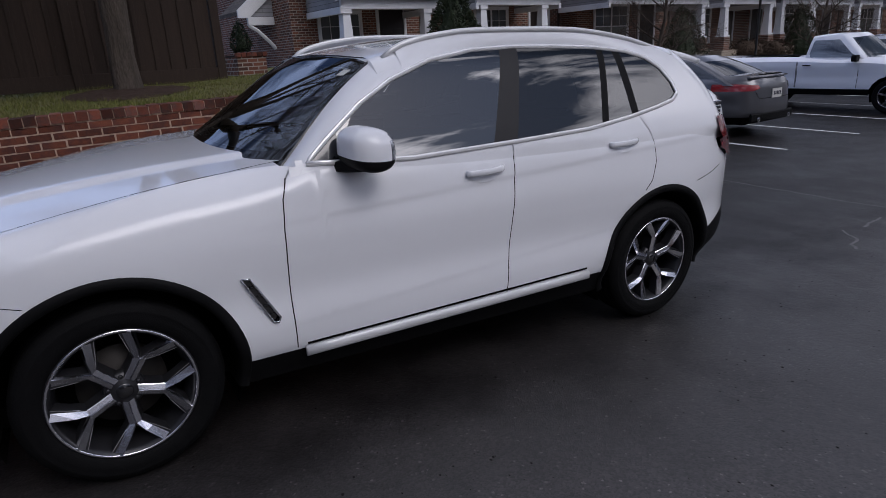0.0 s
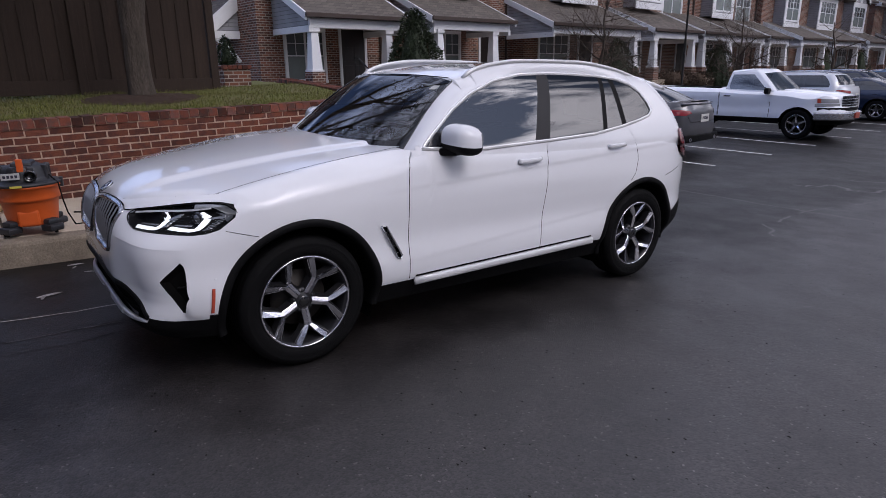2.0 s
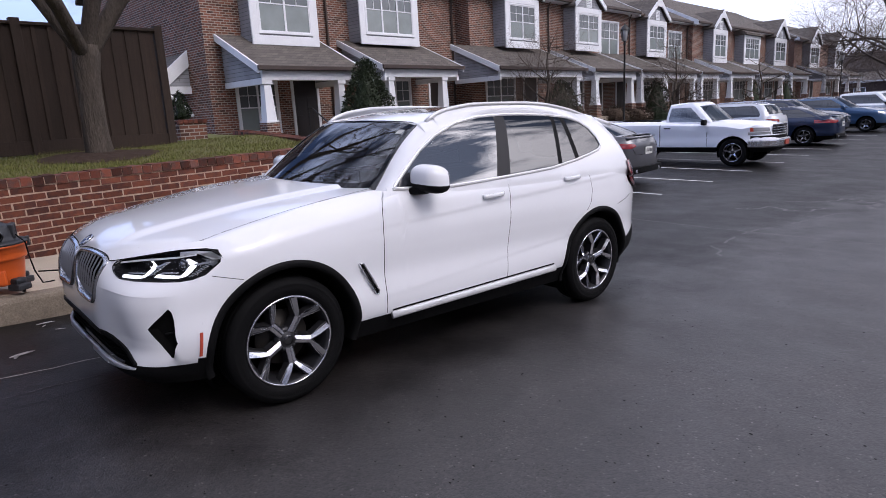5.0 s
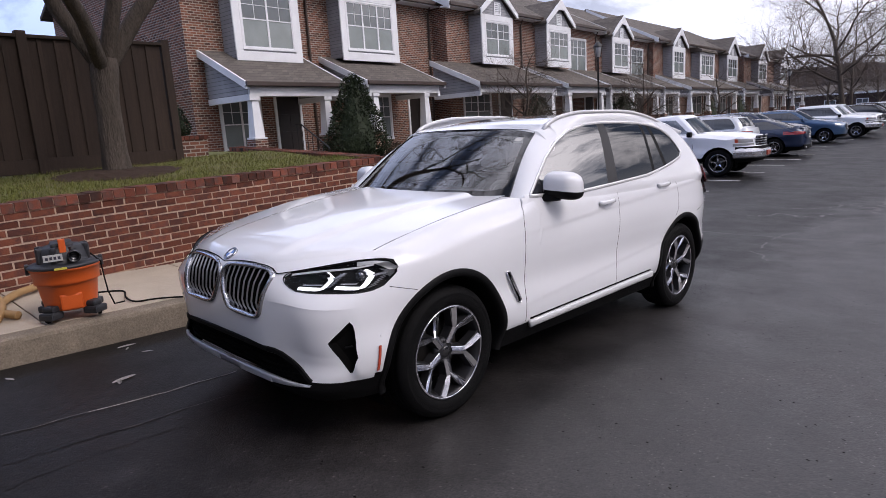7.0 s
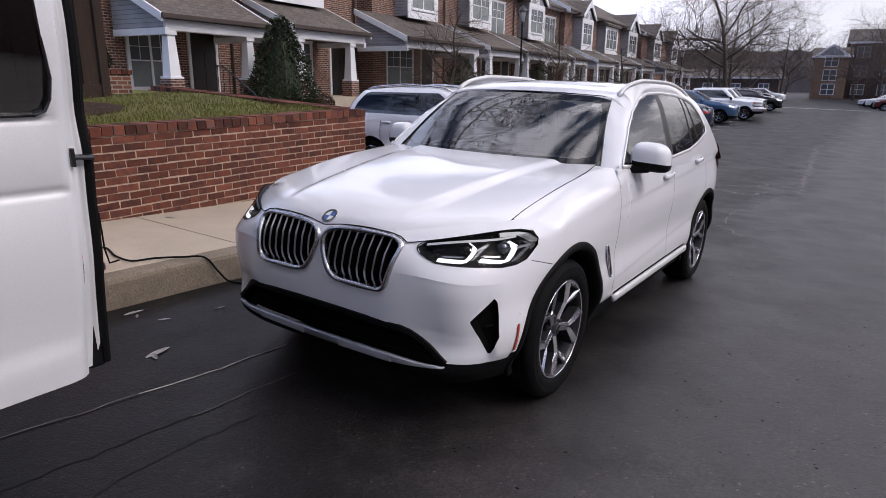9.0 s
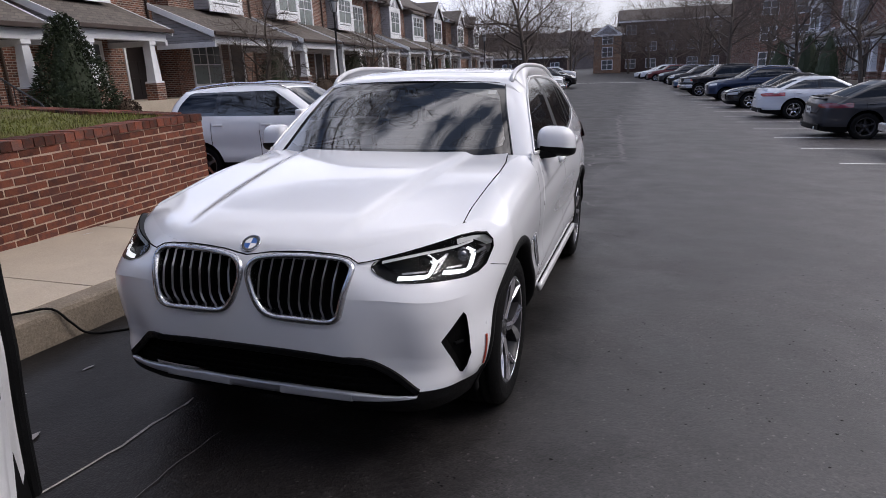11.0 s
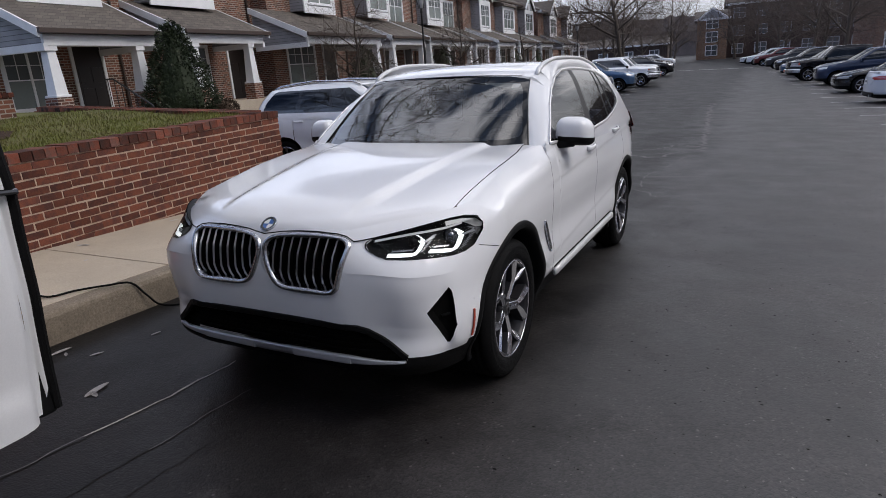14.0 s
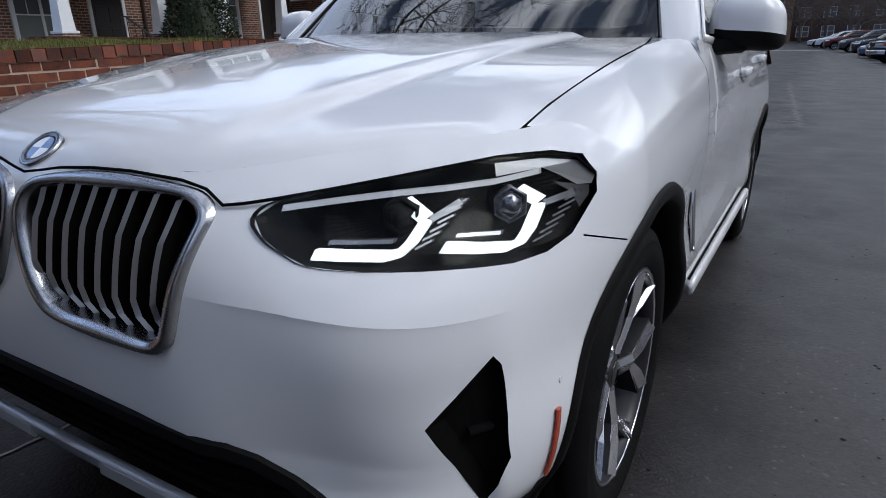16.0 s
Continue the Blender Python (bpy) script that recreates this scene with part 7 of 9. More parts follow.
def parked_car(kind, colour, m, label, tail_to_lane=False, rims=5, dark_roof=False, crew=False, hub_r=0.335, privacy=True, plate=True, red=RED_LENS, black_wheels=False, category="car"):
    S = parked_shape(kind)
    name = {"suv": "parked_suv", "sedan": "parked_sedan", "pickup": "pickup_truck"}[kind]
    car = thing(name, m, label, category, "cars parked along the lane")
    if kind == "pickup":
        hub_r = 0.375
        if crew:
            S.back = [(z, y + 1.0) for z, y in S.back]
            S.roof = [(0.6, 1.62), (0.95, 1.75), (1.3, 1.80), (2.1, 1.81), (2.8, 1.77), (3.2, 1.68)]
            S.ax = (0.0, 3.70)
            S.yr = 4.35
    ss = span(0, 1, 16) + span(1, 2, 44)[1:] + span(2, 3, 10)[1:]
    zmax = {"suv": 1.24, "sedan": 1.12, "pickup": 1.36}[kind]
    deck = S.hood_z if kind != "suv" else (lambda x, y: S.hood_z(x, y) if y < 0.8 else 1.17)
    lo, edge = capped(S.lower, deck, ss, S.zb, zmax, 16)
    face_out(lo)
    for yc in S.ax:
        drop(lo, carve(lo, arch_poly(yc, hub_r, hub_r + 0.075, n=12, floor=S.zb - 0.05), "yz", lambda c: c.x > 0.5))
    zl = S.zb + 0.14
    low = take(lo, carve(lo, [(-1.4, 0.0), (5.5, 0.0), (5.5, zl), (-1.4, zl)], "yz"))
    ymid = lerp_table(S.screen, S.gw[1][0]) + S.gb + 0.62
    for yy in ([0.66, ymid + 0.35, ymid + 1.25] if kind != "pickup" else [0.70, S.back[0][1] - (1.15 if crew else 0.0), S.back[0][1] + 0.02]):
        for quad in strip([(yy, zl + 0.03), (yy, zmax - 0.16)], 0.012):
            drop(lo, carve(lo, quad, "yz", lambda c: c.x > 0.6))
    zh = {"suv": 0.86, "sedan": 0.66, "pickup": 0.945}[kind]
    ztl = {"suv": 1.00, "sedan": 0.85, "pickup": 0.95}[kind]
    if kind == "pickup":
        front_lamp = [(0.60, zh - 0.02), (0.99, zh - 0.02), (0.99, zh + 0.085), (0.60, zh + 0.075)]
        tail = [(0.86, ztl - 0.22), (1.2, ztl - 0.22), (1.2, ztl + 0.16), (0.86, ztl + 0.16)]
    elif kind == "sedan":
        front_lamp = [(0.52, zh - 0.045), (0.70, zh - 0.055), (1.0, zh - 0.02), (1.0, zh + 0.085), (0.80, zh + 0.050), (0.54, zh + 0.015)]
        tail = [(0.47, ztl - 0.010), (0.60, ztl - 0.055), (1.0, ztl - 0.050), (1.0, ztl + 0.075), (0.74, ztl + 0.070), (0.50, ztl + 0.040)]
    else:
        front_lamp = [(0.50, zh - 0.045), (0.70, zh - 0.055), (1.0, zh - 0.02), (1.0, zh + 0.095), (0.80, zh + 0.065), (0.52, zh + 0.015)]
        tail = [(0.46, ztl - 0.015), (0.62, ztl - 0.065), (1.0, ztl - 0.075), (1.0, ztl + 0.085), (0.72, ztl + 0.075), (0.46, ztl + 0.050)]
    lamp_f = take(lo, carve(lo, front_lamp, "xz", lambda c: c.y < -0.42))
    lamp_t = take(lo, carve(lo, tail, "xz", lambda c: c.y > S.yr + (0.12 if kind != "pickup" else 0.30)))
    turn = take(lamp_f, [f for f in lamp_f.faces if f.calc_center_median().x > 0.86]) if kind == "pickup" else None
    for bmm, d in ((lamp_f, -0.008), (lamp_t, 0.010), (turn, -0.008)):
        if bmm is not None:
            for v in bmm.verts:
                v.co.y += d
                v.co.x += 0.006 if v.co.x > 0.3 else 0.0
    pair("headlamp", lamp_f, LAMP_CLEAR, car, "clear headlamp")
    pair("tail_lamp", lamp_t, red, car, "red tail lamp")
    if turn is not None:
        pair("turn_lamp", turn, AMBER, car, "orange turn lamp")
    # the rear panel's lid line and a dark lower apron
    if kind == "sedan":
        for quad in strip([(0.0, 0.66), (0.50, 0.66), (0.56, 0.78)], 0.010):
            drop(lo, carve(lo, quad, "xz", lambda c: c.y > S.yr + 0.3))
    part("body", both(lo), colour, car, "", True)
    part("lower_trim", both(low), BLACK_PLASTIC, car, "", True)
    top = cover(deck, edge, None, 10)
    if kind == "pickup":
        y0, y1 = S.back[0][1] + 0.06, S.yr + 0.50
        drop(top, carve(top, [(-0.01, y0), (0.80, y0), (0.80, y1), (-0.01, y1)], "xy"))
        bm = boxed(-0.80, 0.80, y0, y1, 0.70, 0.76)
        box(bm, -0.83, -0.80, y0, y1, 0.62, 1.24)
        box(bm, 0.80, 0.83, y0, y1, 0.62, 1.24)
        box(bm, -0.80, 0.80, y0 - 0.03, y0, 0.62, 1.24)
        box(bm, -0.80, 0.80, y1, y1 + 0.03, 0.62, 1.24)
        part("load_bed", bm, BLACK_PLASTIC, car, "open load bed")
    part("hood", both(top), colour, car, "", True)
    part("inner_body", boxed(-0.74, 0.74, -0.5, S.yr + 0.2, S.zb + 0.02, min(0.66, zmax - 0.3)), VOID, car)
    # cabin
    gs = span(0, 1, 14) + span(1, 2, 30)[1:] + span(2, 3, 10)[1:]
    z0, z1 = S.gw[0][0], S.gw[-1][0] + 0.05
    gh, gedge = capped(S.green, S.roof_z, gs, z0, z1, 14)
    face_out(gh)
    zr = max(p[1] for p in S.roof)
    zb, zt = z0 + (0.09 if kind != "pickup" else 0.13), zr - (0.115 if kind != "pickup" else 0.15)
    scr = [(-0.01, z0), (lerp_table(S.gw, z0) - 0.05, z0), (lerp_table(S.gw, zt + 0.03) - 0.09, zt + 0.03), (-0.01, zt + 0.055)]
    screen = take(gh, carve(gh, scr, "xz", lambda c: c.y < lerp_table(S.screen, c.z) + S.gb * 0.9))
    bck = [(-0.01, zb + (0.1 if kind != "sedan" else 0.0)), (lerp_table(S.gw, zb) - 0.14, zb + (0.1 if kind != "sedan" else 0.0)), (lerp_table(S.gw, zt) - 0.14, zt), (-0.01, zt)]
    back = take(gh, carve(gh, bck, "xz", lambda c: c.y > lerp_table(S.back, c.z) - S.gr * 0.9))
    band = take(gh, carve(gh, simple_glass_outline(S, zb, zt, 0.06 if kind != "pickup" else 0.13), "yz", lambda c: c.x > 0.4))
    posts = []
    if kind != "pickup" or crew:
        yb = ymid + 0.40
        posts.append(take(band, carve(band, [(yb, zb - 0.2), (yb + 0.09, zb - 0.2), (yb + 0.14, zt + 0.2), (yb + 0.06, zt + 0.2)], "yz")))
    if kind == "suv":
        yb = ymid + 1.15
        posts.append(take(band, carve(band, [(yb, zb - 0.2), (yb + 0.08, zb - 0.2), (yb - 0.02, zt + 0.2), (yb - 0.10, zt + 0.2)], "yz")))
    part("cabin_frame", both(gh), colour, car, "", True)
    part("windscreen", both(screen), GLASS, car, "", True)
    part("rear_window", both(back), GLASS_DARK, car, "", True)
    pair("side_window", band, GLASS_DARK if privacy else GLASS_SIDE, car)
    for p in posts:
        pair("pillar", p, GLOSS_BLACK, car)
    rf = cover(S.roof_z, gedge, None, 10)
    part("roof", both(rf), GLOSS_BLACK if dark_roof else colour, car, "", True)
    if kind == "suv":
        bm = bmesh.new()
        bar(bm, [(0.60, y, S.roof_z(0.60, y) + h) for y, h in ((1.35, 0.0), (1.5, 0.035), (2.3, 0.05), (3.0, 0.035), (3.15, 0.0))], 0.03, 0.03)
        pair("roof_rail", bm, CHROME, car)
    # seats seen through the glass
    zs = zb - 0.02
    for x in (-0.36, 0.36):
        bm = bmesh.new()
        yq = ymid + 0.25
        box(bm, x - 0.23, x + 0.23, yq, yq + 0.13, zs - 0.45, zs + 0.12, bevel=0.05)
        box(bm, x - 0.12, x + 0.12, yq + 0.03, yq + 0.12, zs + 0.14, zs + 0.30, bevel=0.04)
        part("seat", bm, SEAT, car)
    part("cabin_floor", boxed(-0.72, 0.72, ymid - 0.7, S.back[0][1] - 0.3, zb - 0.42, zb - 0.36), INTERIOR, car)
    # lamps, grille, plates, mirrors, handles
    for side in (1, -1):
        bm = bmesh.new()
        zmr = z0 + 0.10
        ym = lerp_table(S.screen, zmr) + S.gb + 0.10
        xm = S.green_x(ym, zmr)
        box(bm, min(side * (xm + 0.02), side * (xm + 0.21)), max(side * (xm + 0.02), side * (xm + 0.21)), ym - 0.05, ym + 0.07, zmr - 0.05, zmr + 0.10, bevel=0.035)
        part("door_mirror", bm, colour if kind != "pickup" else BLACK_PLASTIC, car)
        for yy in ((ymid + 0.22, ymid + 1.12) if kind != "pickup" else (S.back[0][1] - 0.22,)):
            bm = bmesh.new()
            zz = zmax - (0.24 if kind != "pickup" else 0.30)
            bar(bm, [Vector((side * (S.side_x(yy + d, zz) + 0.012), yy + d, zz)) for d in (-0.09, 0.0, 0.09)], 0.03, 0.02)
            part("door_handle", bm, colour if kind != "pickup" else BLACK_PLASTIC, car)
        for yc in S.ax:
            wheel_parts(car, side * (0.795 if kind != "pickup" else 0.84), yc, hub_r, hub_r * 0.66, 0.22, rims, 0.4, bright=RIM_DARK if black_wheels else RIM_BRIGHT, side=side, fine=False)
            bm = bmesh.new()
            rows = []
            for i in range(13):
                a = radians(-20 + 220 * i / 12)
                rows.append([bm.verts.new((side * x, yc + (hub_r + 0.07) * math.cos(a), hub_r + (hub_r + 0.07) * math.sin(a))) for x in (0.86, 0.55)])
            for a, b in zip(rows, rows[1:]):
                bm.faces.new((a[0], a[1], b[1], b[0]))
            bm.faces.new([r[1] for r in rows])
            part("wheel_arch_liner", bm, VOID, car)
    bm = bmesh.new()
    zg = {"suv": 0.72, "sedan": 0.52, "pickup": 0.92}[kind]
    hw = {"suv": 0.42, "sedan": 0.40, "pickup": 0.54}[kind]
    hh = {"suv": 0.10, "sedan": 0.08, "pickup": 0.13}[kind]
    for i in range(5):
        bar(bm, [Vector((hw * k / 6, S.front_y(hw * k / 6, zg) - 0.012, zg - hh + 2 * hh * i / 4)) for k in range(-6, 7)], hh * 0.42, 0.02)
    gr = part("grille", bm, GLOSS_BLACK, car, "dark front grille")
    bm = bmesh.new()
    for zz in (zg - hh * 1.25, zg + hh * 1.25):
        bar(bm, [Vector((hw * k / 6, S.front_y(hw * k / 6, zg) - 0.016, zz)) for k in range(-6, 7)], 0.03, 0.02)
    part("grille_trim", bm, CHROME, gr)
    yt = S.yr + lerp_table(S.tail, ztl - 0.1)
    if plate:
        pl = part("number_plate", boxed(-0.16, 0.16, yt + 0.004, yt + 0.018, ztl - 0.20, ztl - 0.04, bevel=0.004), PLATE, car)
        bm = bmesh.new()
        for k in range(5):
            box(bm, -0.12 + k * 0.05, -0.085 + k * 0.05, yt + 0.0185, yt + 0.0195, ztl - 0.15, ztl - 0.085)
        part("plate_bar", bm, INK, pl)
    if kind == "sedan":
        bm = bmesh.new()
        bar(bm, [Vector((0.62 * k / 8, S.yr + lerp_table(S.tail, 1.0) - 0.02 - 0.10 * (k / 8) ** 2, 1.02)) for k in range(-8, 9)], 0.020, 0.09, up=(0, 0, 1))
        part("boot_lip", bm, colour, car)
        bm = bmesh.new()
        bar(bm, [Vector((0.70 * k / 8, S.yr + lerp_table(S.tail, 0.36) + 0.005 - 0.06 * (k / 8) ** 2, 0.33)) for k in range(-8, 9)], 0.15, 0.05)
        part("rear_apron", bm, BLACK_PLASTIC, car)
        for xx in (-0.52, 0.52):
            bm = bmesh.new()
            lathe(bm, [(0.030, -0.10), (0.036, 0.02), (0.032, 0.022), (0.028, -0.08)], "y", 14, Matrix.Translation((xx, S.yr + lerp_table(S.tail, 0.36) - 0.01, 0.30)))
            part("exhaust_tip", bm, CHROME_DARK, car)
    if kind == "pickup":
        bm = bmesh.new()
        for sgn in (-1, 1):
            bar(bm, [Vector((sgn * x, S.front_y(x, zh) - 0.004, zh - 0.075)) for x in (0.58, 0.72, 0.84, 0.92)], 0.075, 0.03)
        part("lamp_surround", bm, LAMP_CLEAR, car)
        bm = bmesh.new()
        bar(bm, [Vector((0.90 * k / 8, S.front_y(0.90 * k / 8, 0.80) - 0.004, 0.765)) for k in range(-8, 9)], 0.09, 0.03)
        part("front_apron", bm, BLACK_PLASTIC, car)
        bm = bmesh.new()
        bar(bm, [Vector((0.97 * k / 8, S.front_y(0.93 * k / 8, 0.60) - 0.05 + 0.06 * (abs(k) / 8) ** 3, 0.60)) for k in range(-8, 9)], 0.20, 0.10)
        part("front_bumper", bm, CHROME, car, "chrome front bumper")
        bm = bmesh.new()
        bar(bm, [Vector((0.95 * k / 6, S.yr + 0.68, 0.60)) for k in range(-6, 7)], 0.18, 0.12)
        part("rear_bumper", bm, CHROME, car, "chrome rear bumper")
        part("front_plate", boxed(-0.16, 0.16, S.front_y(0, 0.6) - 0.12, S.front_y(0, 0.6) - 0.105, 0.54, 0.68, bevel=0.004), AMBER, car)
    return car


SILVER_PAINT = paint("silver_paint", (0.80, 0.82, 0.86), 0.0, 0.3, 0.05)
TRUCK_WHITE = paint("plain_white_paint", (0.82, 0.84, 0.90), 0.0, 0.3)
GREY_PAINT = paint("graphite_paint", (0.030, 0.031, 0.036), 0.3, 0.3, 0.05)
SEDAN_PAINT = paint("mid_grey_paint", (0.11, 0.112, 0.125), 0.5, 0.3, 0.05)
BLACK_PAINT = paint("black_paint", (0.010, 0.010, 0.012), 0.2, 0.25)
NAVY_PAINT = paint("navy_paint", (0.012, 0.022, 0.055), 0.3, 0.28)
BLUE_PAINT = paint("blue_paint", (0.05, 0.10, 0.19), 0.4, 0.28)
PALE_PAINT = paint("pale_silver_paint", (0.55, 0.57, 0.62), 0.2, 0.3)
MAROON_PAINT = paint("maroon_paint", (0.09, 0.012, 0.015), 0.3, 0.3)


def lane_spot(v, u, out):
    """Pose of a car whose nose (out=+1) or tail (out=-1) points along +v, front axle at v, u."""
    return LANE @ pose(v, u, lane_z(v + (-1.5 if out > 0 else 1.5), u), 0, 0, 90 if out > 0 else -90)


# left row
parked_car("suv", SILVER_PAINT, lane_spot(-2.35, 7.35, 1), "white estate-like sport utility car nose to the lane")
parked_car("sedan", SEDAN_PAINT, lane_spot(-6.45, 11.35, -1), "dark grey saloon backed towards the lane", red=RED_LENS)
parked_car("pickup", TRUCK_WHITE, lane_spot(-2.45, 16.9, 1), "old white two-door pickup truck with chrome bumper", privacy=False, category="pickup truck")
parked_car("suv", PALE_PAINT, lane_spot(-6.7, 21.9, -1), "pale silver crossover with black trim, tail to the lane")
parked_car("sedan", NAVY_PAINT, lane_spot(-5.6, 24.9, -1), "dark navy saloon with its tail to the lane")
parked_car("suv", NAVY_PAINT, lane_spot(-3.4, 29.6, 1), "dark blue sport utility car nose to the lane")
parked_car("suv", BLUE_PAINT, lane_spot(-2.5, 33.6, 1), "steel blue sport utility car nose to the lane")
parked_car("pickup", SILVER_PAINT, lane_spot(-1.75, 38.2, 1), "silver crew cab pickup truck nose to the lane", crew=True, category="pickup truck")
parked_car("pickup", PALE_PAINT, lane_spot(-2.0, 43.0, 1), "pale grey pickup truck nose to the lane", crew=True, category="pickup truck")
parked_car("suv", BLACK_PAINT, lane_spot(-1.4, 54.5, 1), "black sport utility car nose to the lane")
parked_car("suv", BLACK_PAINT, lane_spot(-3.0, 74.0, 1), "dark sport utility car far down the lane")
parked_car("sedan", GREY_PAINT, lane_spot(-2.6, 78.5, 1), "grey saloon far down the lane")
parked_car("suv", PALE_PAINT, lane_spot(-2.4, 83.0, 1), "pale crossover far down the lane")
# right row
parked_car("pickup", GREY_PAINT, lane_spot(11.6, 11.4, -1) @ pose(0, 0, 0, 0, 0, 180) @ pose(0, -0.6, 0), "dark grey pickup truck with a chrome rear bumper", crew=True, category="pickup truck")
parked_car("sedan", GREY_PAINT, lane_spot(10.5, 15.5, 1), "graphite saloon with dark wheels, tail to the lane", red=DARK_RED_LENS, black_wheels=True)
parked_car("sedan", PALE_PAINT, lane_spot(10.6, 21.9, 1), "pale silver saloon with its tail to the lane", privacy=False)
parked_car("sedan", BLACK_PAINT, lane_spot(7.55, 27.4, -1), "glossy black saloon nose to the lane")
parked_car("suv", NAVY_PAINT, lane_spot(7.6, 33.0, -1), "dark blue-grey crossover nose to the lane")
parked_car("pickup", BLACK_PAINT, lane_spot(7.05, 38.1, -1), "black crew cab pickup truck nose to the lane", crew=True, category="pickup truck")
parked_car("suv", PALE_PAINT, lane_spot(7.4, 43.0, -1), "pale silver crossover nose to the lane")
parked_car("sedan", BLUE_PAINT, lane_spot(7.4, 46.0, -1), "blue saloon nose to the lane")
parked_car("suv", BLACK_PAINT, lane_spot(7.4, 50.5, -1), "black crossover nose to the lane")
parked_car("suv", GREY_PAINT, lane_spot(7.5, 60.0, -1), "dark crossover far down the lane")
parked_car("suv", MAROON_PAINT, lane_spot(7.2, 70.0, -1), "maroon sport utility car far down the lane")
parked_car("suv", PALE_PAINT, lane_spot(6.8, 75.0, -1), "white crossover far down the lane")
parked_car("sedan", PALE_PAINT, lane_spot(6.4, 80.0, -1), "white saloon far down the lane")


# ---------------------------------------------------------------- road markings and cracks
def stripe(v0, v1, u):
    bm = bmesh.new()
    n = 12
    prev = None
    for i in range(n + 1):
        v = v0 + (v1 - v0) * i / n
        row = []
        for du in (-0.05, 0.05):
            p = LANE @ Vector((v, u + du, 0))
            row.append(bm.verts.new((p.x, p.y, ground_z(p.x, p.y) + 0.006)))
        if prev:
            bm.faces.new((prev[0], row[0], row[1], prev[1]))
        prev = row
    return tagged(link("parking_line", bm, PAINT_LINE), "worn white parking bay line on asphalt", "marking", "parking lines", "structure")


for k in range(-1, 19):
    stripe(-1.62, -7.2, 9.95 + 2.57 * k)
for k in range(-3, 19):
    stripe(5.7 + 0.03 * max(0, k), 11.2, 10.09 + 2.43 * k)
bm = bmesh.new()
for i in range(14):
    p = [LANE @ Vector((-1.9 + 8.0 * (i + d) / 14, 66.0 + e, 0)) for d, e in ((0, -0.3), (0.98, -0.3), (0.98, 0.3), (0, 0.3))]
    bm.faces.new([bm.verts.new((q.x, q.y, ground_z(q.x, q.y) + 0.006)) for q in p])
tagged(link("stop_line", bm, PAINT_LINE), "white line across the far end of the lane", "marking", kind="structure")

ribbon("road_crack", [(-0.64, -0.47), (-0.64, -0.86), (-0.66, -1.14), (-0.69, -1.36)], 0.014, CRACK_PALE, "pale grit-filled crack in the asphalt", 0.03, seed=1, gaps=0.20)
ribbon("road_crack", [(-0.69, -1.36), (-0.73, -1.65), (-0.78, -2.1), (-0.84, -4.0)], 0.009, CRACK_FAINT, "pale worn edge of a crack in the asphalt", 0.03, seed=1, gaps=0.75, lift=0.005)
ribbon("road_crack", [(-0.69, -1.34), (-0.72, -1.62), (-0.77, -2.1), (-0.84, -4.0)], 0.017, CRACK_DARK, "dark open stretch of crack", 0.03, seed=4)
ribbon("road_crack", [(-0.28, -0.70), (-0.31, -1.02), (-0.32, -1.32)], 0.006, CRACK_FAINT, "faint pale crack in the asphalt", 0.035, seed=9, gaps=0.9, lift=0.005)
ribbon("road_crack", [(-0.28, -0.62), (-0.31, -1.02), (-0.33, -1.45), (-0.37, -1.95), (-0.36, -3.6)], 0.013, CRACK_DARK, "dark broken crack in the asphalt", 0.035, seed=9)
ribbon("road_crack", [(-0.13, -0.55), (-0.12, -0.98), (-0.11, -1.26), (-0.12, -1.6), (-0.10, -1.9), (0.0, -3.2)], 0.011, CRACK_DARK, "dark tarred crack in the asphalt", 0.035, seed=3)
ribbon("road_crack", [(-3.6, 6.9), (-1.16, 6.93), (0.06, 6.97), (1.1, 7.08), (2.2, 7.22), (3.6, 7.36), (5.5, 7.5), (9.0, 7.8)], 0.028, CRACK_FAINT, "thin pale seam across the lane", 0.03, seed=5, gaps=0.35)
ribbon("road_crack", [(1.10, 10.2), (1.02, 11.2), (0.86, 13.2), (0.80, 15.2), (0.58, 18.0), (0.45, 21.0), (0.42, 23.5)], 0.09, CRACK_FAINT, "pale wandering crack along the lane", 0.18, seed=6)
ribbon("road_crack", [(-0.5, 8.9), (-0.1, 9.4), (0.3, 9.2), (0.5, 9.8)], 0.07, CRACK_FAINT, "pale short crack in the lane", 0.2, seed=7, gaps=0.3)
ribbon("road_crack", [(-0.2, 10.2), (0.3, 10.5), (0.5, 11.3), (0.9, 10.9)], 0.05, CRACK_FAINT, "pale short crack in the lane", 0.2, seed=8, gaps=0.3)
ribbon("road_crack", [(0.9, 5.3), (0.58, 5.8), (0.5, 6.6), (0.48, 7.1), (0.66, 8.0), (0.83, 9.4)], 0.030, CRACK_FAINT, "pale branching crack in the lane", 0.06, seed=10, gaps=0.8)

# small grit, pits and scraps on the road
bm = bmesh.new()
rnd = random.Random(21)
for k in range(3200):
    x, y = rnd.uniform(0.6, 6.5), rnd.uniform(-3.5, 7.0)
    r = 0.003 + 0.006 * rnd.random() ** 4
    z = ground_z(x, y)
    a0 = rnd.random() * 6.28
    pts = [bm.verts.new((x + r * math.cos(a0 + a) * rnd.uniform(0.6, 1.5), y + r * math.sin(a0 + a) * rnd.uniform(0.5, 1.0), z + 0.0015)) for a in (0, 1.3, 2.5, 3.8, 5.0)]
    t = bm.verts.new((x, y, z + r * 0.6))
    for i in range(5):
        bm.faces.new((pts[i], pts[(i + 1) % 5], t))
tagged(link("grit", bm, mat("grit_dark", (0.012, 0.011, 0.011), 0.9, island=0.6, spec=0.2)), "dark scattered grit on the asphalt", "grit", kind="stuff")

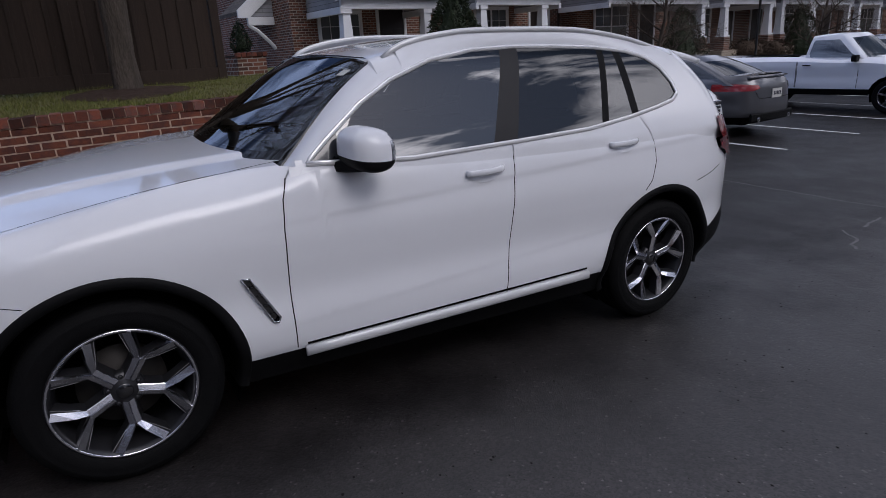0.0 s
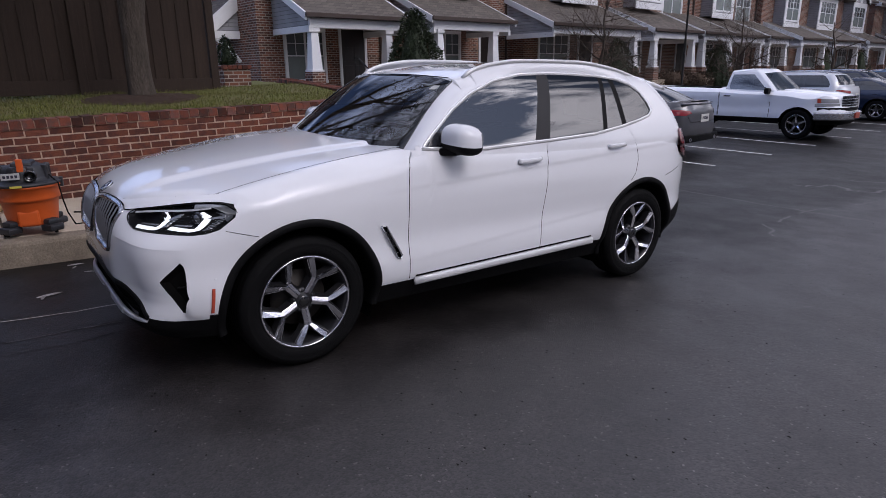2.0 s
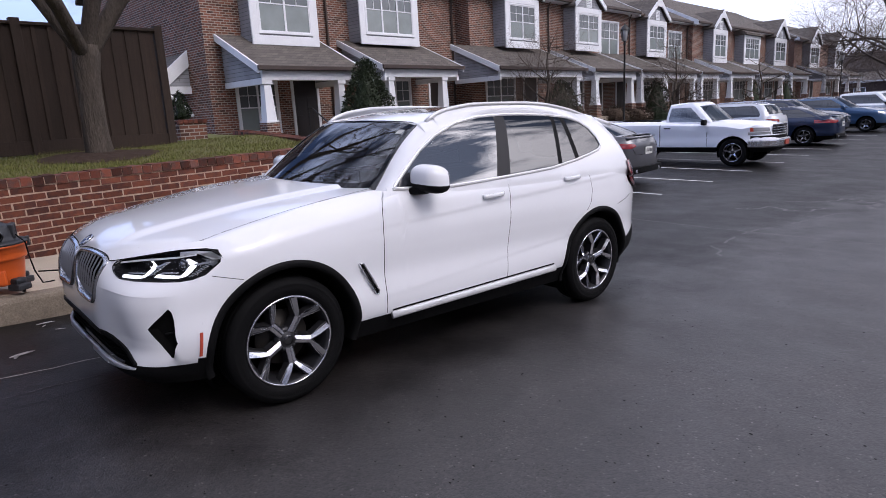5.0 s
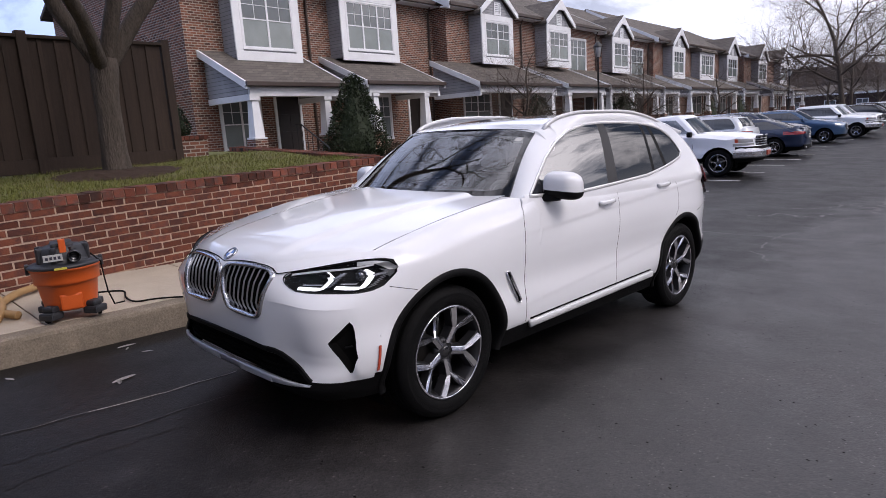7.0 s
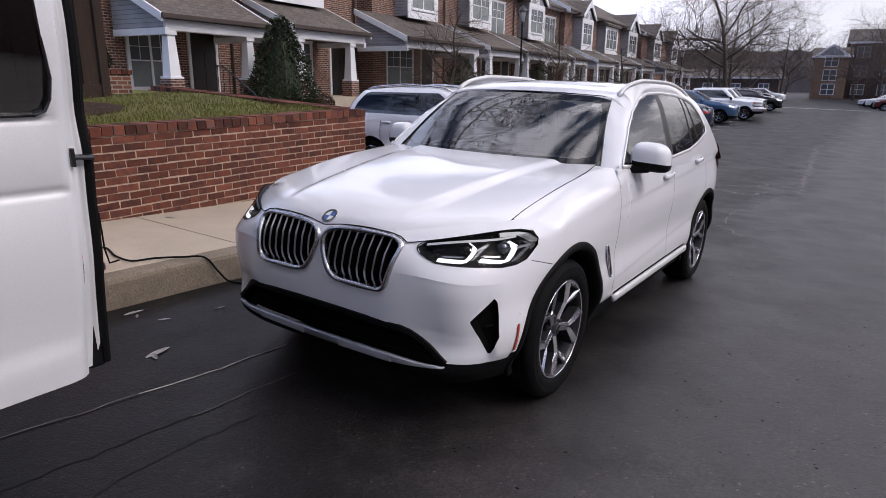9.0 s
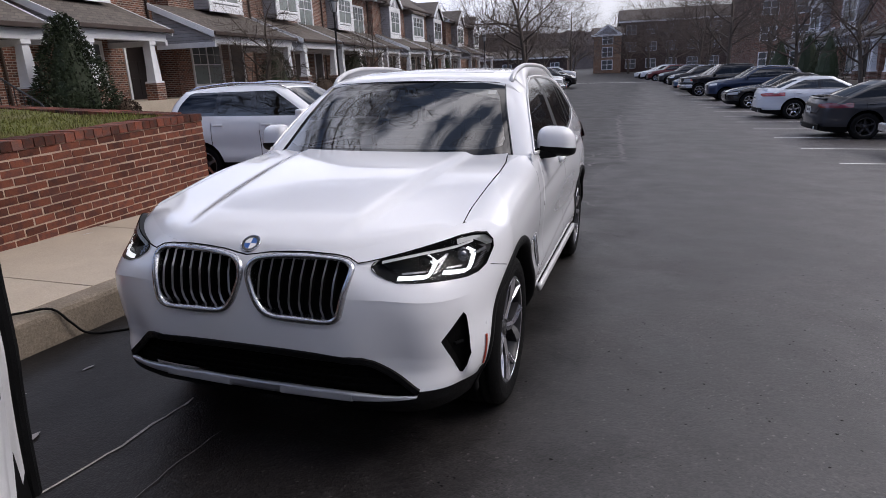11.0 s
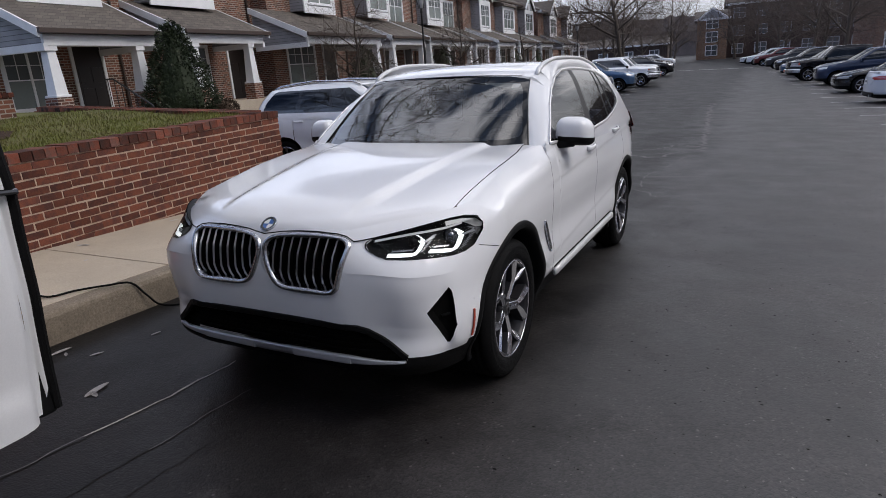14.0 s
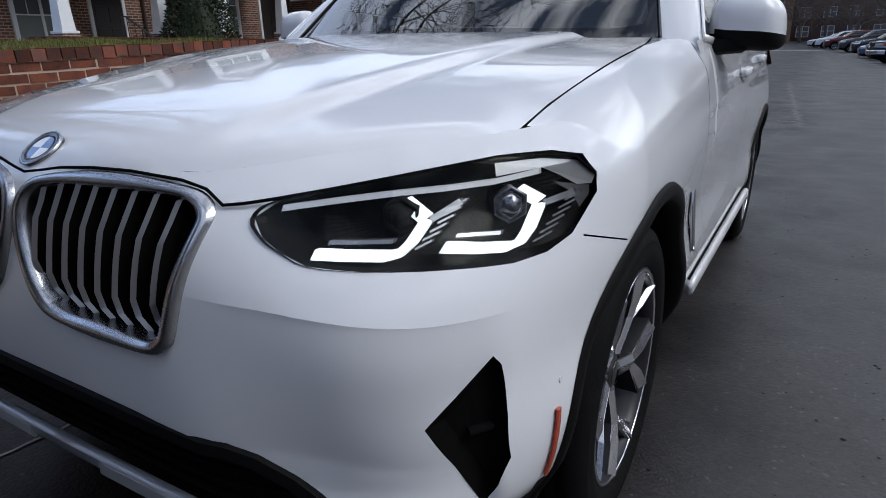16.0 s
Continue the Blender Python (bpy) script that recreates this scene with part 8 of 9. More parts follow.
LEAF_PALE = mat("dry_leaf", (0.50, 0.48, 0.48), 0.8, vary=0.25, vscale=30, rand=0.25, bump=0.3, bscale=60)


def dry_leaf(x, y, z, size, turn, curl=0.4):
    bm = bmesh.new()
    n = 6
    rows = []
    for i in range(n + 1):
        t = i / n
        w = size * 0.15 * math.sin(math.pi * (0.08 + 0.9 * t)) ** 0.7
        h = curl * size * 0.12 * (t - 0.4) ** 2
        rows.append([bm.verts.new((size * (t - 0.5), s * w, h + abs(s) * w * 0.25 + 0.004)) for s in (-1, 0, 1)])
    for a, b in zip(rows, rows[1:]):
        for k in range(2):
            bm.faces.new((a[k], b[k], b[k + 1], a[k + 1]))
    bmesh.ops.solidify(bm, geom=bm.faces[:], thickness=0.0015)
    return tagged(link("dry_leaf", bm, LEAF_PALE, m=pose(x, y, z, 0, 0, turn)), "pale curled dry leaf lying on the ground", "leaf", "dry leaves")


for x, y, s, t in ((-1.075, -1.03, 0.20, 100), (-1.05, -1.07, 0.12, 165), (-1.77, -0.78, 0.16, 85), (-1.52, -0.72, 0.10, 60), (-1.70, -0.80, 0.08, 150), (-1.66, -1.55, 0.12, 20), (-1.45, -0.35, 0.09, 80)):
    dry_leaf(x, y, ground_z(x, y), s * 0.8, t)
for x, y, s, t in ((-3.45, 0.55, 0.13, 20), (-3.5, 1.6, 0.09, 70), (-2.9, 0.2, 0.06, 120)):
    dry_leaf(x, y, walk_z(y) + 0.02, s, t)


# ---------------------------------------------------------------- wet vacuum cleaner, hoses, cable
ORANGE = mat("orange_plastic", (0.62, 0.105, 0.018), 0.42, vary=0.08, vscale=6, fine=0.05, fscale=120, bump=0.04, bscale=90)
DARK_PLASTIC = mat("charcoal_plastic", (0.028, 0.030, 0.034), 0.5, vary=0.12, vscale=8, bump=0.05)
TAN_HOSE = mat("tan_hose", (0.33, 0.20, 0.085), 0.6, vary=0.15, vscale=9, bump=0.2, bscale=120)
LABEL = mat("pale_label", (0.45, 0.45, 0.45), 0.5)


VAC_BLACK = mat("charcoal_moulding", (0.022, 0.023, 0.028), 0.5, vary=0.15, vscale=12, bump=0.1, bscale=200)
VAC_YELLOW = mat("yellow_label", (0.62, 0.52, 0.08), 0.5, vary=0.2, vscale=60)


def wet_vac(x, y):
    z = walk_z(y) + 0.02
    v = thing("wet_vacuum", pose(x, y, z, 0, 0, 78) @ Matrix.Scale(0.89, 4), "orange and black wet and dry vacuum cleaner on the pavement", "vacuum cleaner")
    bm = bmesh.new()
    lathe(bm, [(0.001, 0.075), (0.185, 0.075), (0.200, 0.085), (0.212, 0.16), (0.232, 0.30), (0.236, 0.305), (0.250, 0.31), (0.252, 0.33), (0.262, 0.42), (0.272, 0.425), (0.274, 0.445), (0.268, 0.45), (0.240, 0.45)], "z", 44)
    tub = part("tub", bm, ORANGE, v, "orange plastic tub", True)
    bm = bmesh.new()
    box(bm, -0.085, 0.085, -0.219, -0.190, 0.085, 0.225, bevel=0.018)
    part("drain_panel", bm, ORANGE, tub)
    bm = bmesh.new()
    lathe(bm, [(0.276, 0.446), (0.284, 0.452), (0.284, 0.464), (0.270, 0.474), (0.225, 0.480), (0.205, 0.490), (0.196, 0.53), (0.186, 0.59), (0.168, 0.615), (0.110, 0.628), (0.001, 0.632)], "z", 44)
    lid = part("lid", bm, VAC_BLACK, v, "charcoal motor lid", True)
    part("motor_cover", boxed(-0.085, 0.085, -0.13, 0.15, 0.60, 0.652, bevel=0.025), VAC_BLACK, lid)
    for k in range(8):
        a = radians(22.5 + 45 * k)
        q = Matrix.Rotation(a, 4, "Z")
        part("fin", boxed(0.155, 0.212, -0.026, 0.026, 0.478, 0.622, bevel=0.018, m=q), VAC_BLACK, lid)
    part("switch", boxed(-0.026, 0.026, -0.190, -0.150, 0.575, 0.690, bevel=0.008), ORANGE, lid, "orange switch tab")
    part("rim_label", boxed(-0.085, 0.005, -0.290, -0.282, 0.449, 0.467), VAC_YELLOW, lid, "small yellow label")
    bm = bmesh.new()
    lathe(bm, [(0.052, -0.01), (0.052, 0.03), (0.040, 0.034), (0.036, 0.0), (0.001, 0.0)], "y", 22, Matrix.Translation((0.072, -0.212, 0.540)) @ Matrix.Rotation(math.pi, 4, "Z"))
    part("hose_port", bm, GLOSS_BLACK, lid)
    bm = boxed(-0.150, -0.010, -0.2155, -0.195, 0.515, 0.57)
    lb = part("label", bm, LABEL, lid)
    bm = bmesh.new()
    for k in range(4):
        box(bm, -0.135 + 0.03 * k, -0.115 + 0.03 * k, -0.2175, -0.216, 0.53, 0.555)
    part("label_bar", bm, INK, lb)
    for s in (-1, 1):
        bm = bmesh.new()
        box(bm, s * 0.262, s * 0.292, -0.03, 0.03, 0.40, 0.49, bevel=0.008) if s > 0 else box(bm, -0.292, -0.262, -0.03, 0.03, 0.40, 0.49, bevel=0.008)
        part("latch", bm, DARK_PLASTIC, v)
    for k in range(4):
        a = math.pi / 4 + k * math.pi / 2
        q = pose(0.235 * math.cos(a), 0.235 * math.sin(a), 0, 0, 0, math.degrees(a))
        bm = bmesh.new()
        box(bm, -0.07, 0.065, -0.070, 0.070, 0.020, 0.085, bevel=0.02, m=q)
        box(bm, -0.06, 0.035, -0.055, 0.055, 0.080, 0.135, bevel=0.02, m=q)
        foot = part("caster_foot", bm, VAC_BLACK, v)
        bm = bmesh.new()
        lathe(bm, [(0.001, -0.014), (0.028, -0.014), (0.030, -0.008), (0.030, 0.008), (0.028, 0.014), (0.001, 0.014)], "x", 18, pose(0.27 * math.cos(a), 0.27 * math.sin(a), 0.030, 0, 0, math.degrees(a) + 50))
        part("caster_wheel", bm, RUBBER, foot)
    bm = bmesh.new()
    tube(bm, [(0.20, -0.10, 0.53), (0.265, -0.12, 0.45), (0.275, -0.10, 0.30), (0.29, -0.05, 0.16), (0.33, 0.02, 0.02), (0.42, 0.10, 0.008)], 0.007, 6)
    part("power_cord", bm, RUBBER, v)


wet_vac(-2.24, -0.98)


def hose(name, pts, r, material, label, ribs=True):
    bm = bmesh.new()
    dense = []
    n = len(pts)
    P = [Vector(p) for p in pts]
    for i in range(n - 1):
        p0, p1, p2, p3 = P[max(0, i - 1)], P[i], P[i + 1], P[min(n - 1, i + 2)]
        k = max(4, int((p2 - p1).length / (0.012 if ribs else 0.03)))
        for j in range(k):
            t = j / k
            dense.append(0.5 * ((2 * p1) + (p2 - p0) * t + (2 * p0 - 5 * p1 + 4 * p2 - p3) * t * t + (3 * p1 - p0 - 3 * p2 + p3) * t ** 3))
    dense.append(P[-1])
    tube(bm, dense, [r * (1.0 if i % 2 else 0.9) if ribs else r for i in range(len(dense))], 10)
    return tagged(link(name, bm, material, smooth=True), label, "hose" if "hose" in name else "cable")


w0 = walk_z(-1.2) + 0.05
hose("vacuum_hose", [(-2.45, -1.30, w0), (-2.65, -1.42, w0 + 0.02), (-2.9, -1.38, w0), (-3.25, -1.15, w0 + 0.02), (-3.45, -0.9, w0 + 0.03), (-3.52, -0.80, w0 + 0.12)], 0.034, TAN_HOSE, "tan ribbed vacuum hose lying on the pavement")
hose("vacuum_hose", [(-2.42, -1.45, w0), (-2.7, -1.36, w0 + 0.06), (-3.0, -1.42, w0 + 0.16), (-3.2, -1.6, w0 + 0.10), (-3.0, -1.9, w0), (-2.5, -2.2, w0)], 0.034, TAN_HOSE, "tan ribbed vacuum hose looped on the pavement")
wz = lambda y: walk_z(y) + 0.022
hose("extension_cable", [(-2.9, -0.62, wz(-0.6)), (-2.75, -0.45, wz(-0.45)), (-2.45, -0.52, wz(-0.5)), (-2.22, -0.52, wz(-0.5)), (-2.17, -0.38, wz(-0.38)), (-2.05, -0.22, wz(-0.2)), (-1.955, -0.10, wz(-0.1) - 0.012), (-1.90, -0.03, 0.14), (-1.84, 0.05, ground_z(-1.84, 0.05) + 0.012), (-1.55, 0.25, ground_z(-1.55, 0.25) + 0.01), (-1.2, 0.2, ground_z(-1.2, 0.2) + 0.01)], 0.0075, RUBBER, "black extension cable trailing over the kerb", False)


# ---------------------------------------------------------------- white van in front of the car
def white_van():
    VAN = mat("van_white_paint", (0.66, 0.665, 0.69), 0.35, coat=0.6, vary=0.04, vscale=1.5, fine=0.03, fscale=200)
    van = thing("cargo_van", pose(0.10, -1.995, ground_z(-0.9, -4.0) - 0.07), "white cargo van with its rear doorway open, parked by the kerb", "van")

    def xs(z):
        return lerp_table([(0.64, 0.200), (0.70, 0.208), (0.78, 0.222), (0.90, 0.250), (0.98, 0.264), (1.20, 0.267), (1.385, 0.276), (1.50, 0.294), (1.66, 0.295), (2.0, 0.25), (2.3, 0.17)], z)

    def gx(z):
        return lerp_table([(0.66, 0.185), (0.80, 0.196), (0.92, 0.210), (1.00, 0.222), (1.17, 0.230), (1.28, 0.240), (1.34, 0.232), (1.40, 0.226), (1.50, 0.238), (1.66, 0.240), (2.3, 0.14)], z)

    ys = [0, -0.006, -0.014, -0.03, -0.06, -0.10, -0.16, -0.26, -0.36] + [-0.36 - 0.3 * i for i in range(1, 16)]
    zs = [0.640, 0.646, 0.66, 0.69, 0.725, 0.745, 0.765, 0.79, 0.90, 1.05, 1.175, 1.188, 1.197, 1.206, 1.22, 1.30, 1.365, 1.375, 1.383, 1.391, 1.41, 1.52, 1.66, 1.8, 2.0, 2.2]

    def x_of(y, z):
        x = xs(z)
        x -= 0.012 * math.exp(-((z - 1.197) / 0.010) ** 2) * smoothstep(-0.006, -0.03, y)
        x -= 0.010 * math.exp(-((z - 1.383) / 0.009) ** 2) * smoothstep(-0.02, -0.06, y)
        x += 0.016 * (1 - smoothstep(0.715, 0.79, z)) * smoothstep(0.0, -0.05, y)
        x -= 0.010 * (1 - smoothstep(0.0, 0.014, -y))
        return x

    bm = bmesh.new()
    win = [(-0.036, 1.48), (-0.040, 1.43), (-0.052, 1.403), (-0.075, 1.392), (-1.0, 1.392), (-1.03, 1.43), (-1.03, 1.95), (-1.0, 1.98), (-0.10, 1.98), (-0.06, 1.95)]
    g = [[bm.verts.new((x_of(y, z), y, z)) for z in zs] for y in ys]
    for i in range(len(ys) - 1):
        for j in range(len(zs) - 1):
            bm.faces.new((g[i][j], g[i + 1][j], g[i + 1][j + 1], g[i][j + 1]))
    pane = take(bm, carve(bm, win, "yz"))
    part("side_panel", bm, VAN, van, "white pressed steel side panel", True)
    for v in pane.verts:
        v.co.x -= 0.006
    part("side_window", pane, GLASS_DARK, van, "dark side window with a rounded corner", True)
    b2 = bmesh.new()
    ring = [Vector((x_of(y, z) + 0.001, y, z)) for y, z in win]
    bar(b2, ring + ring[:2], 0.018, 0.008, up=(1, 0, 0))
    part("window_seal", b2, GLOSS_BLACK, van)
    part("window_blind", boxed(0.10, 0.12, -1.0, -0.05, 1.45, 1.98), INTERIOR, van)
    # stepped white flange and black gasket of the doorway
    rows = span(0.66, 2.2, 40)
    part("door_flange", sheet(lambda k, z: (xs(z) - 0.012 + (gx(z) - xs(z) + 0.012) * k - (0.010 if 0.3 < k < 0.7 else 0.0), 0.044 * k, z), [0.0, 0.25, 0.3, 0.69, 0.75, 1.0], rows), VAN, van)
    b2 = bmesh.new()
    tube(b2, [(gx(z), 0.056, z) for z in rows], 0.013, 8)
    part("door_gasket", b2, RUBBER, van, "black rubber doorway gasket")
    b2 = bmesh.new()
    tube(b2, [(xs(1.28) - 0.012, 0.010, 1.280), (gx(1.28) + 0.02, 0.06, 1.276)], 0.008, 8)
    box(b2, xs(1.28) - 0.018, xs(1.28) - 0.002, 0.0, 0.012, 1.255, 1.305, bevel=0.003)
    part("door_check", b2, GLOSS_BLACK, van)
    b2 = bmesh.new()
    box(b2, -1.80, 0.10, -0.02, 0.05, 0.655, 0.74, bevel=0.02)
    box(b2, 0.09, 0.190, 0.004, 0.055, 0.648, 0.790, bevel=0.012)
    part("rear_bumper", b2, BLACK_PLASTIC, van, "black plastic rear bumper")
    part("cargo_floor", boxed(-1.75, 0.12, -3.2, 0.0, 0.66, 0.72), BLACK_PLASTIC, van)
    part("roof", boxed(-1.70, 0.17, -5.0, 0.0, 2.18, 2.26, bevel=0.03), VAN, van)
    part("far_side", boxed(-1.97, -1.93, -4.9, 0.0, 0.44, 2.2), VAN, van)
    part("bulkhead", boxed(-1.9, -0.2, -3.3, -3.24, 0.5, 2.2), INTERIOR, van)
    part("nose", boxed(-1.92, -0.02, -5.9, -4.86, 0.44, 1.25, bevel=0.12), VAN, van)
    bm2 = bmesh.new()
    prism(bm2, [(-4.9, 1.2), (-4.9, 2.2), (-5.05, 2.2), (-5.55, 1.22)], "x", -1.75, -0.2)
    part("windscreen", bm2, GLASS_DARK, van)
    for s, x in ((1, -0.14), (-1, -1.80)):
        for y in (-1.15, -4.95):
            wheel_parts(van, x, y, 0.345, 0.21, 0.21, 6, 0.3, side=s, fine=False)


white_van()


# ---------------------------------------------------------------- trees, shrubs, lamp
def bare_tree(name, at, height, spread, r0, label, seed, first=0.28, levels=5, lean=(0, 0), z0=0.0, kids=(5, 4, 4, 3, 3), low=0.35, droop=0.0, stout=0.58):
    """A leafless tree: tapered trunk and limbs in one mesh, fine twigs in another."""
    rnd = random.Random(seed)
    t = thing(name, Matrix.Translation((at[0], at[1], z0)), label, "tree", "bare trees")
    wood, twig = bmesh.new(), bmesh.new()

    def grow(p, d, length, r, lev):
        n = 6 if lev < 2 else 4 if lev < 4 else 3
        pts, rad = [p.copy()], [r]
        q = p.copy()
        dd = d.copy()
        for i in range(n):
            dd = (dd + Vector((rnd.gauss(0, 0.10), rnd.gauss(0, 0.10), rnd.gauss(0.03 if lev else 0.0, 0.07) - droop * lev * 0.05)) * (0.45 if lev == 0 else 1.0)).normalized()
            q = q + dd * (length / n)
            pts.append(q.copy())
            rad.append(r * (1 - (0.34 if lev == 0 else 0.62) * (i + 1) / n))
        if lev == 0:
            rad[0] *= 1.35
            rad[1] *= 1.05
        tube(wood if lev < 3 else twig, pts, rad, 14 if lev == 0 else 7 if lev == 1 else 5 if lev == 2 else 3, cap=lev == 0)
        if lev >= levels:
            return
        k = kids[min(lev, len(kids) - 1)]
        for i in range(k):
            f = (first + (1 - first) * (i + rnd.random() * 0.8) / k) if lev == 0 else (low + (1 - low) * (i + rnd.random()) / k)
            f = min(0.98, f)
            j = min(n - 1, int(f * n))
            b = pts[j].lerp(pts[j + 1], f * n - j)
            rr = rad[j] + (rad[j + 1] - rad[j]) * (f * n - j)
            a = rnd.random() * 6.283 if lev else (i * 2.4 + rnd.random())
            side = dd.orthogonal()
            side.rotate(Matrix.Rotation(a, 3, dd))
            up = 0.75 if lev == 0 else 0.9
            nd = (dd * up + side * (0.85 + 0.3 * rnd.random()) * spread).normalized()
            grow(b, nd, length * ((0.62 if lev == 0 else 0.60) + 0.18 * rnd.random()), rr * (0.62 if lev < 2 else stout), lev + 1)
        # the leader goes on
        if lev == 0:
            grow(pts[-1], (dd + Vector((rnd.gauss(0, 0.2), rnd.gauss(0, 0.2), 0.2))).normalized(), length * 0.75, rad[-1] * 0.9, 1)

    grow(Vector((0, 0, -0.15)), Vector((lean[0], lean[1], 1)).normalized(), height * 0.45, r0, 0)
    part("trunk", wood, BARK, t, "", True)
    tagged(part("crown", twig, TWIG, t), kind="stuff")
    return t


def lawn_tree():
    """The big lawn tree: one stout trunk that forks low into two heavy limbs."""
    x, y = TREE_AT
    z0 = lawn_z(x, y)
    rnd = random.Random(77)
    t = thing("lawn_tree", Matrix.Translation((x, y, z0)), "bare lawn tree with a stout grey trunk forking low", "tree", "bare trees")
    wood, twig = bmesh.new(), bmesh.new()
    tube(wood, [(0, 0, -0.1), (0, 0, 0.1), (0.0, -0.01, 0.3), (0.01, -0.01, 0.5), (-0.005, 0.0, 0.7), (0.0, 0.0, 0.85), (0.006, 0.0, 1.0), (0.01, 0.01, 1.2), (0.01, 0.02, 1.35), (0.02, 0.05, 1.6)], [0.215, 0.185, 0.172, 0.165, 0.165, 0.158, 0.157, 0.163, 0.175, 0.18], 28)
    for v in wood.verts:
        k = noise.noise(Vector((v.co.x * 9, v.co.y * 9, v.co.z * 2.2))) + 0.6 * noise.noise(Vector((v.co.x * 22, v.co.y * 22, v.co.z * 5)))
        v.co.x *= 1 + 0.10 * k
        v.co.y *= 1 + 0.10 * k

    def limb(p, d, length, r, lev):
        n = 7 if lev < 2 else 4
        pts, rad = [p.copy()], [r]
        q, dd = p.copy(), d.normalized()
        for i in range(n):
            dd = (dd + Vector((rnd.gauss(0, 0.11), rnd.gauss(0, 0.11), rnd.gauss(0.02, 0.08)))).normalized()
            q = q + dd * length / n
            pts.append(q.copy())
            rad.append(r * (1 - 0.66 * (i + 1) / n))
        tube(wood if lev < 2 else twig, pts, rad, 10 if lev == 0 else 6 if lev == 1 else 4 if lev == 2 else 3, cap=False)
        if lev >= 5:
            return
        for i in range((7, 6, 5, 4, 3)[lev]):
            f = min(0.97, 0.25 + 0.75 * (i + rnd.random()) / (7, 6, 5, 4, 3)[lev])
            j = min(n - 1, int(f * n))
            b = pts[j].lerp(pts[j + 1], f * n - j)
            side = dd.orthogonal()
            side.rotate(Matrix.Rotation(rnd.random() * 6.283, 3, dd))
            limb(b, dd * 0.8 + side * 0.8 + Vector((0, 0, 0.12)), length * (0.42 + 0.22 * rnd.random()), max(0.0085, (rad[j] + rad[j + 1]) / 2 * 0.55), lev + 1)

    for d, l, r in (((0.15, 0.75, 0.95), 6.2, 0.125), ((0.05, -0.75, 1.0), 6.4, 0.11), ((0.55, 0.1, 1.0), 7.2, 0.11), ((-0.35, 0.2, 1.1), 5.6, 0.09), ((0.75, -0.55, 0.85), 7.0, 0.10)):
        limb(Vector((0.0, 0.03, 1.42)), Vector(d), l, r, 0)
    part("trunk", wood, BARK, t, "grey ridged bark", True)
    tagged(part("crown", twig, TWIG, t), kind="stuff")


lawn_tree()
P = lambda v, u: (LANE @ Vector((v, u, 0))).xy
bare_tree("ornamental_tree", P(-11.2, 19.5), 5.0, 1.15, 0.075, "bare many-stemmed ornamental tree before the porches", 3, first=0.10, kids=(10, 7, 5, 4, 4), z0=0.5)
bare_tree("ornamental_tree", P(-11.0, 31.1), 5.2, 1.15, 0.075, "bare spreading ornamental tree before the porches", 4, first=0.10, kids=(10, 7, 5, 4, 4), z0=0.4)
bare_tree("ornamental_tree", P(-11.0, 45.0), 5.2, 1.1, 0.10, "bare ornamental tree further down the row", 14, first=0.12, kids=(6, 4, 4, 3), levels=4, z0=0.3)
bare_tree("street_tree", P(-6.0, 65.0), 17.0, 0.95, 0.24, "large bare street tree with a wide crown", 5, first=0.42, kids=(9, 7, 5, 5, 4), z0=-0.4, stout=0.74)
bare_tree("street_tree", P(-9.0, 92.0), 15.0, 0.9, 0.2, "bare street tree beyond the parked cars", 6, first=0.4, kids=(8, 6, 5, 5), levels=4, z0=-0.4, stout=0.74)
bare_tree("street_tree", P(-3.0, 100.0), 13.0, 0.9, 0.18, "bare street tree near the far buildings", 7, first=0.4, kids=(8, 6, 5, 5), levels=4, z0=-0.4, stout=0.74)
bare_tree("street_tree", P(13.5, 84.0), 15.0, 0.9, 0.2, "bare street tree beside the parking row", 8, first=0.36, kids=(8, 6, 5, 4, 3), z0=-0.5, stout=0.74)
bare_tree("street_tree", P(13.0, 62.0), 13.0, 0.9, 0.18, "bare street tree beside the parking row", 9, first=0.36, kids=(8, 6, 5, 4, 3), z0=-0.5, stout=0.74)
bare_tree("street_tree", P(14.0, 44.0), 9.0, 0.95, 0.13, "bare street tree before the brick houses", 10, first=0.3, kids=(8, 6, 5, 4, 3), z0=-0.4, stout=0.74)
bare_tree("street_tree", P(14.0, 33.0), 8.0, 0.95, 0.11, "bare street tree before the brick houses", 12, first=0.3, kids=(8, 6, 5, 5), levels=4, z0=-0.4, stout=0.74)
bare_tree("street_tree", P(14.5, -16.0), 13.0, 0.95, 0.3, "bare street tree across the lane", 15, first=0.3, kids=(8, 6, 5, 4), levels=4, z0=0.2, stout=0.74)
bare_tree("street_tree", P(-6.5, -9.0), 12.0, 1.0, 0.15, "bare tree on the lawn before the car", 16, first=0.3, kids=(10, 7, 6, 5, 4), z0=1.0, stout=0.74)


for k, (v, u, h) in enumerate(((9.5, 112.0, 15.0), (13.0, 108.0, 17.0), (17.0, 100.0, 15.0), (-8.5, 118.0, 14.0), (-14.0, 108.0, 15.0), (-3.5, 122.0, 12.0), (20.0, 78.0, 14.0), (-16.0, 86.0, 13.0), (6.5, 119.0, 13.0), (11.0, 97.0, 13.0), (15.5, 90.0, 14.0), (-11.0, 100.0, 13.0))):
    bare_tree("street_tree", P(v, u), h, 0.9, 0.19, "tall bare tree before the far buildings", 50 + k, first=0.3, kids=(9, 6, 5, 4, 2), z0=-0.5, stout=0.74)


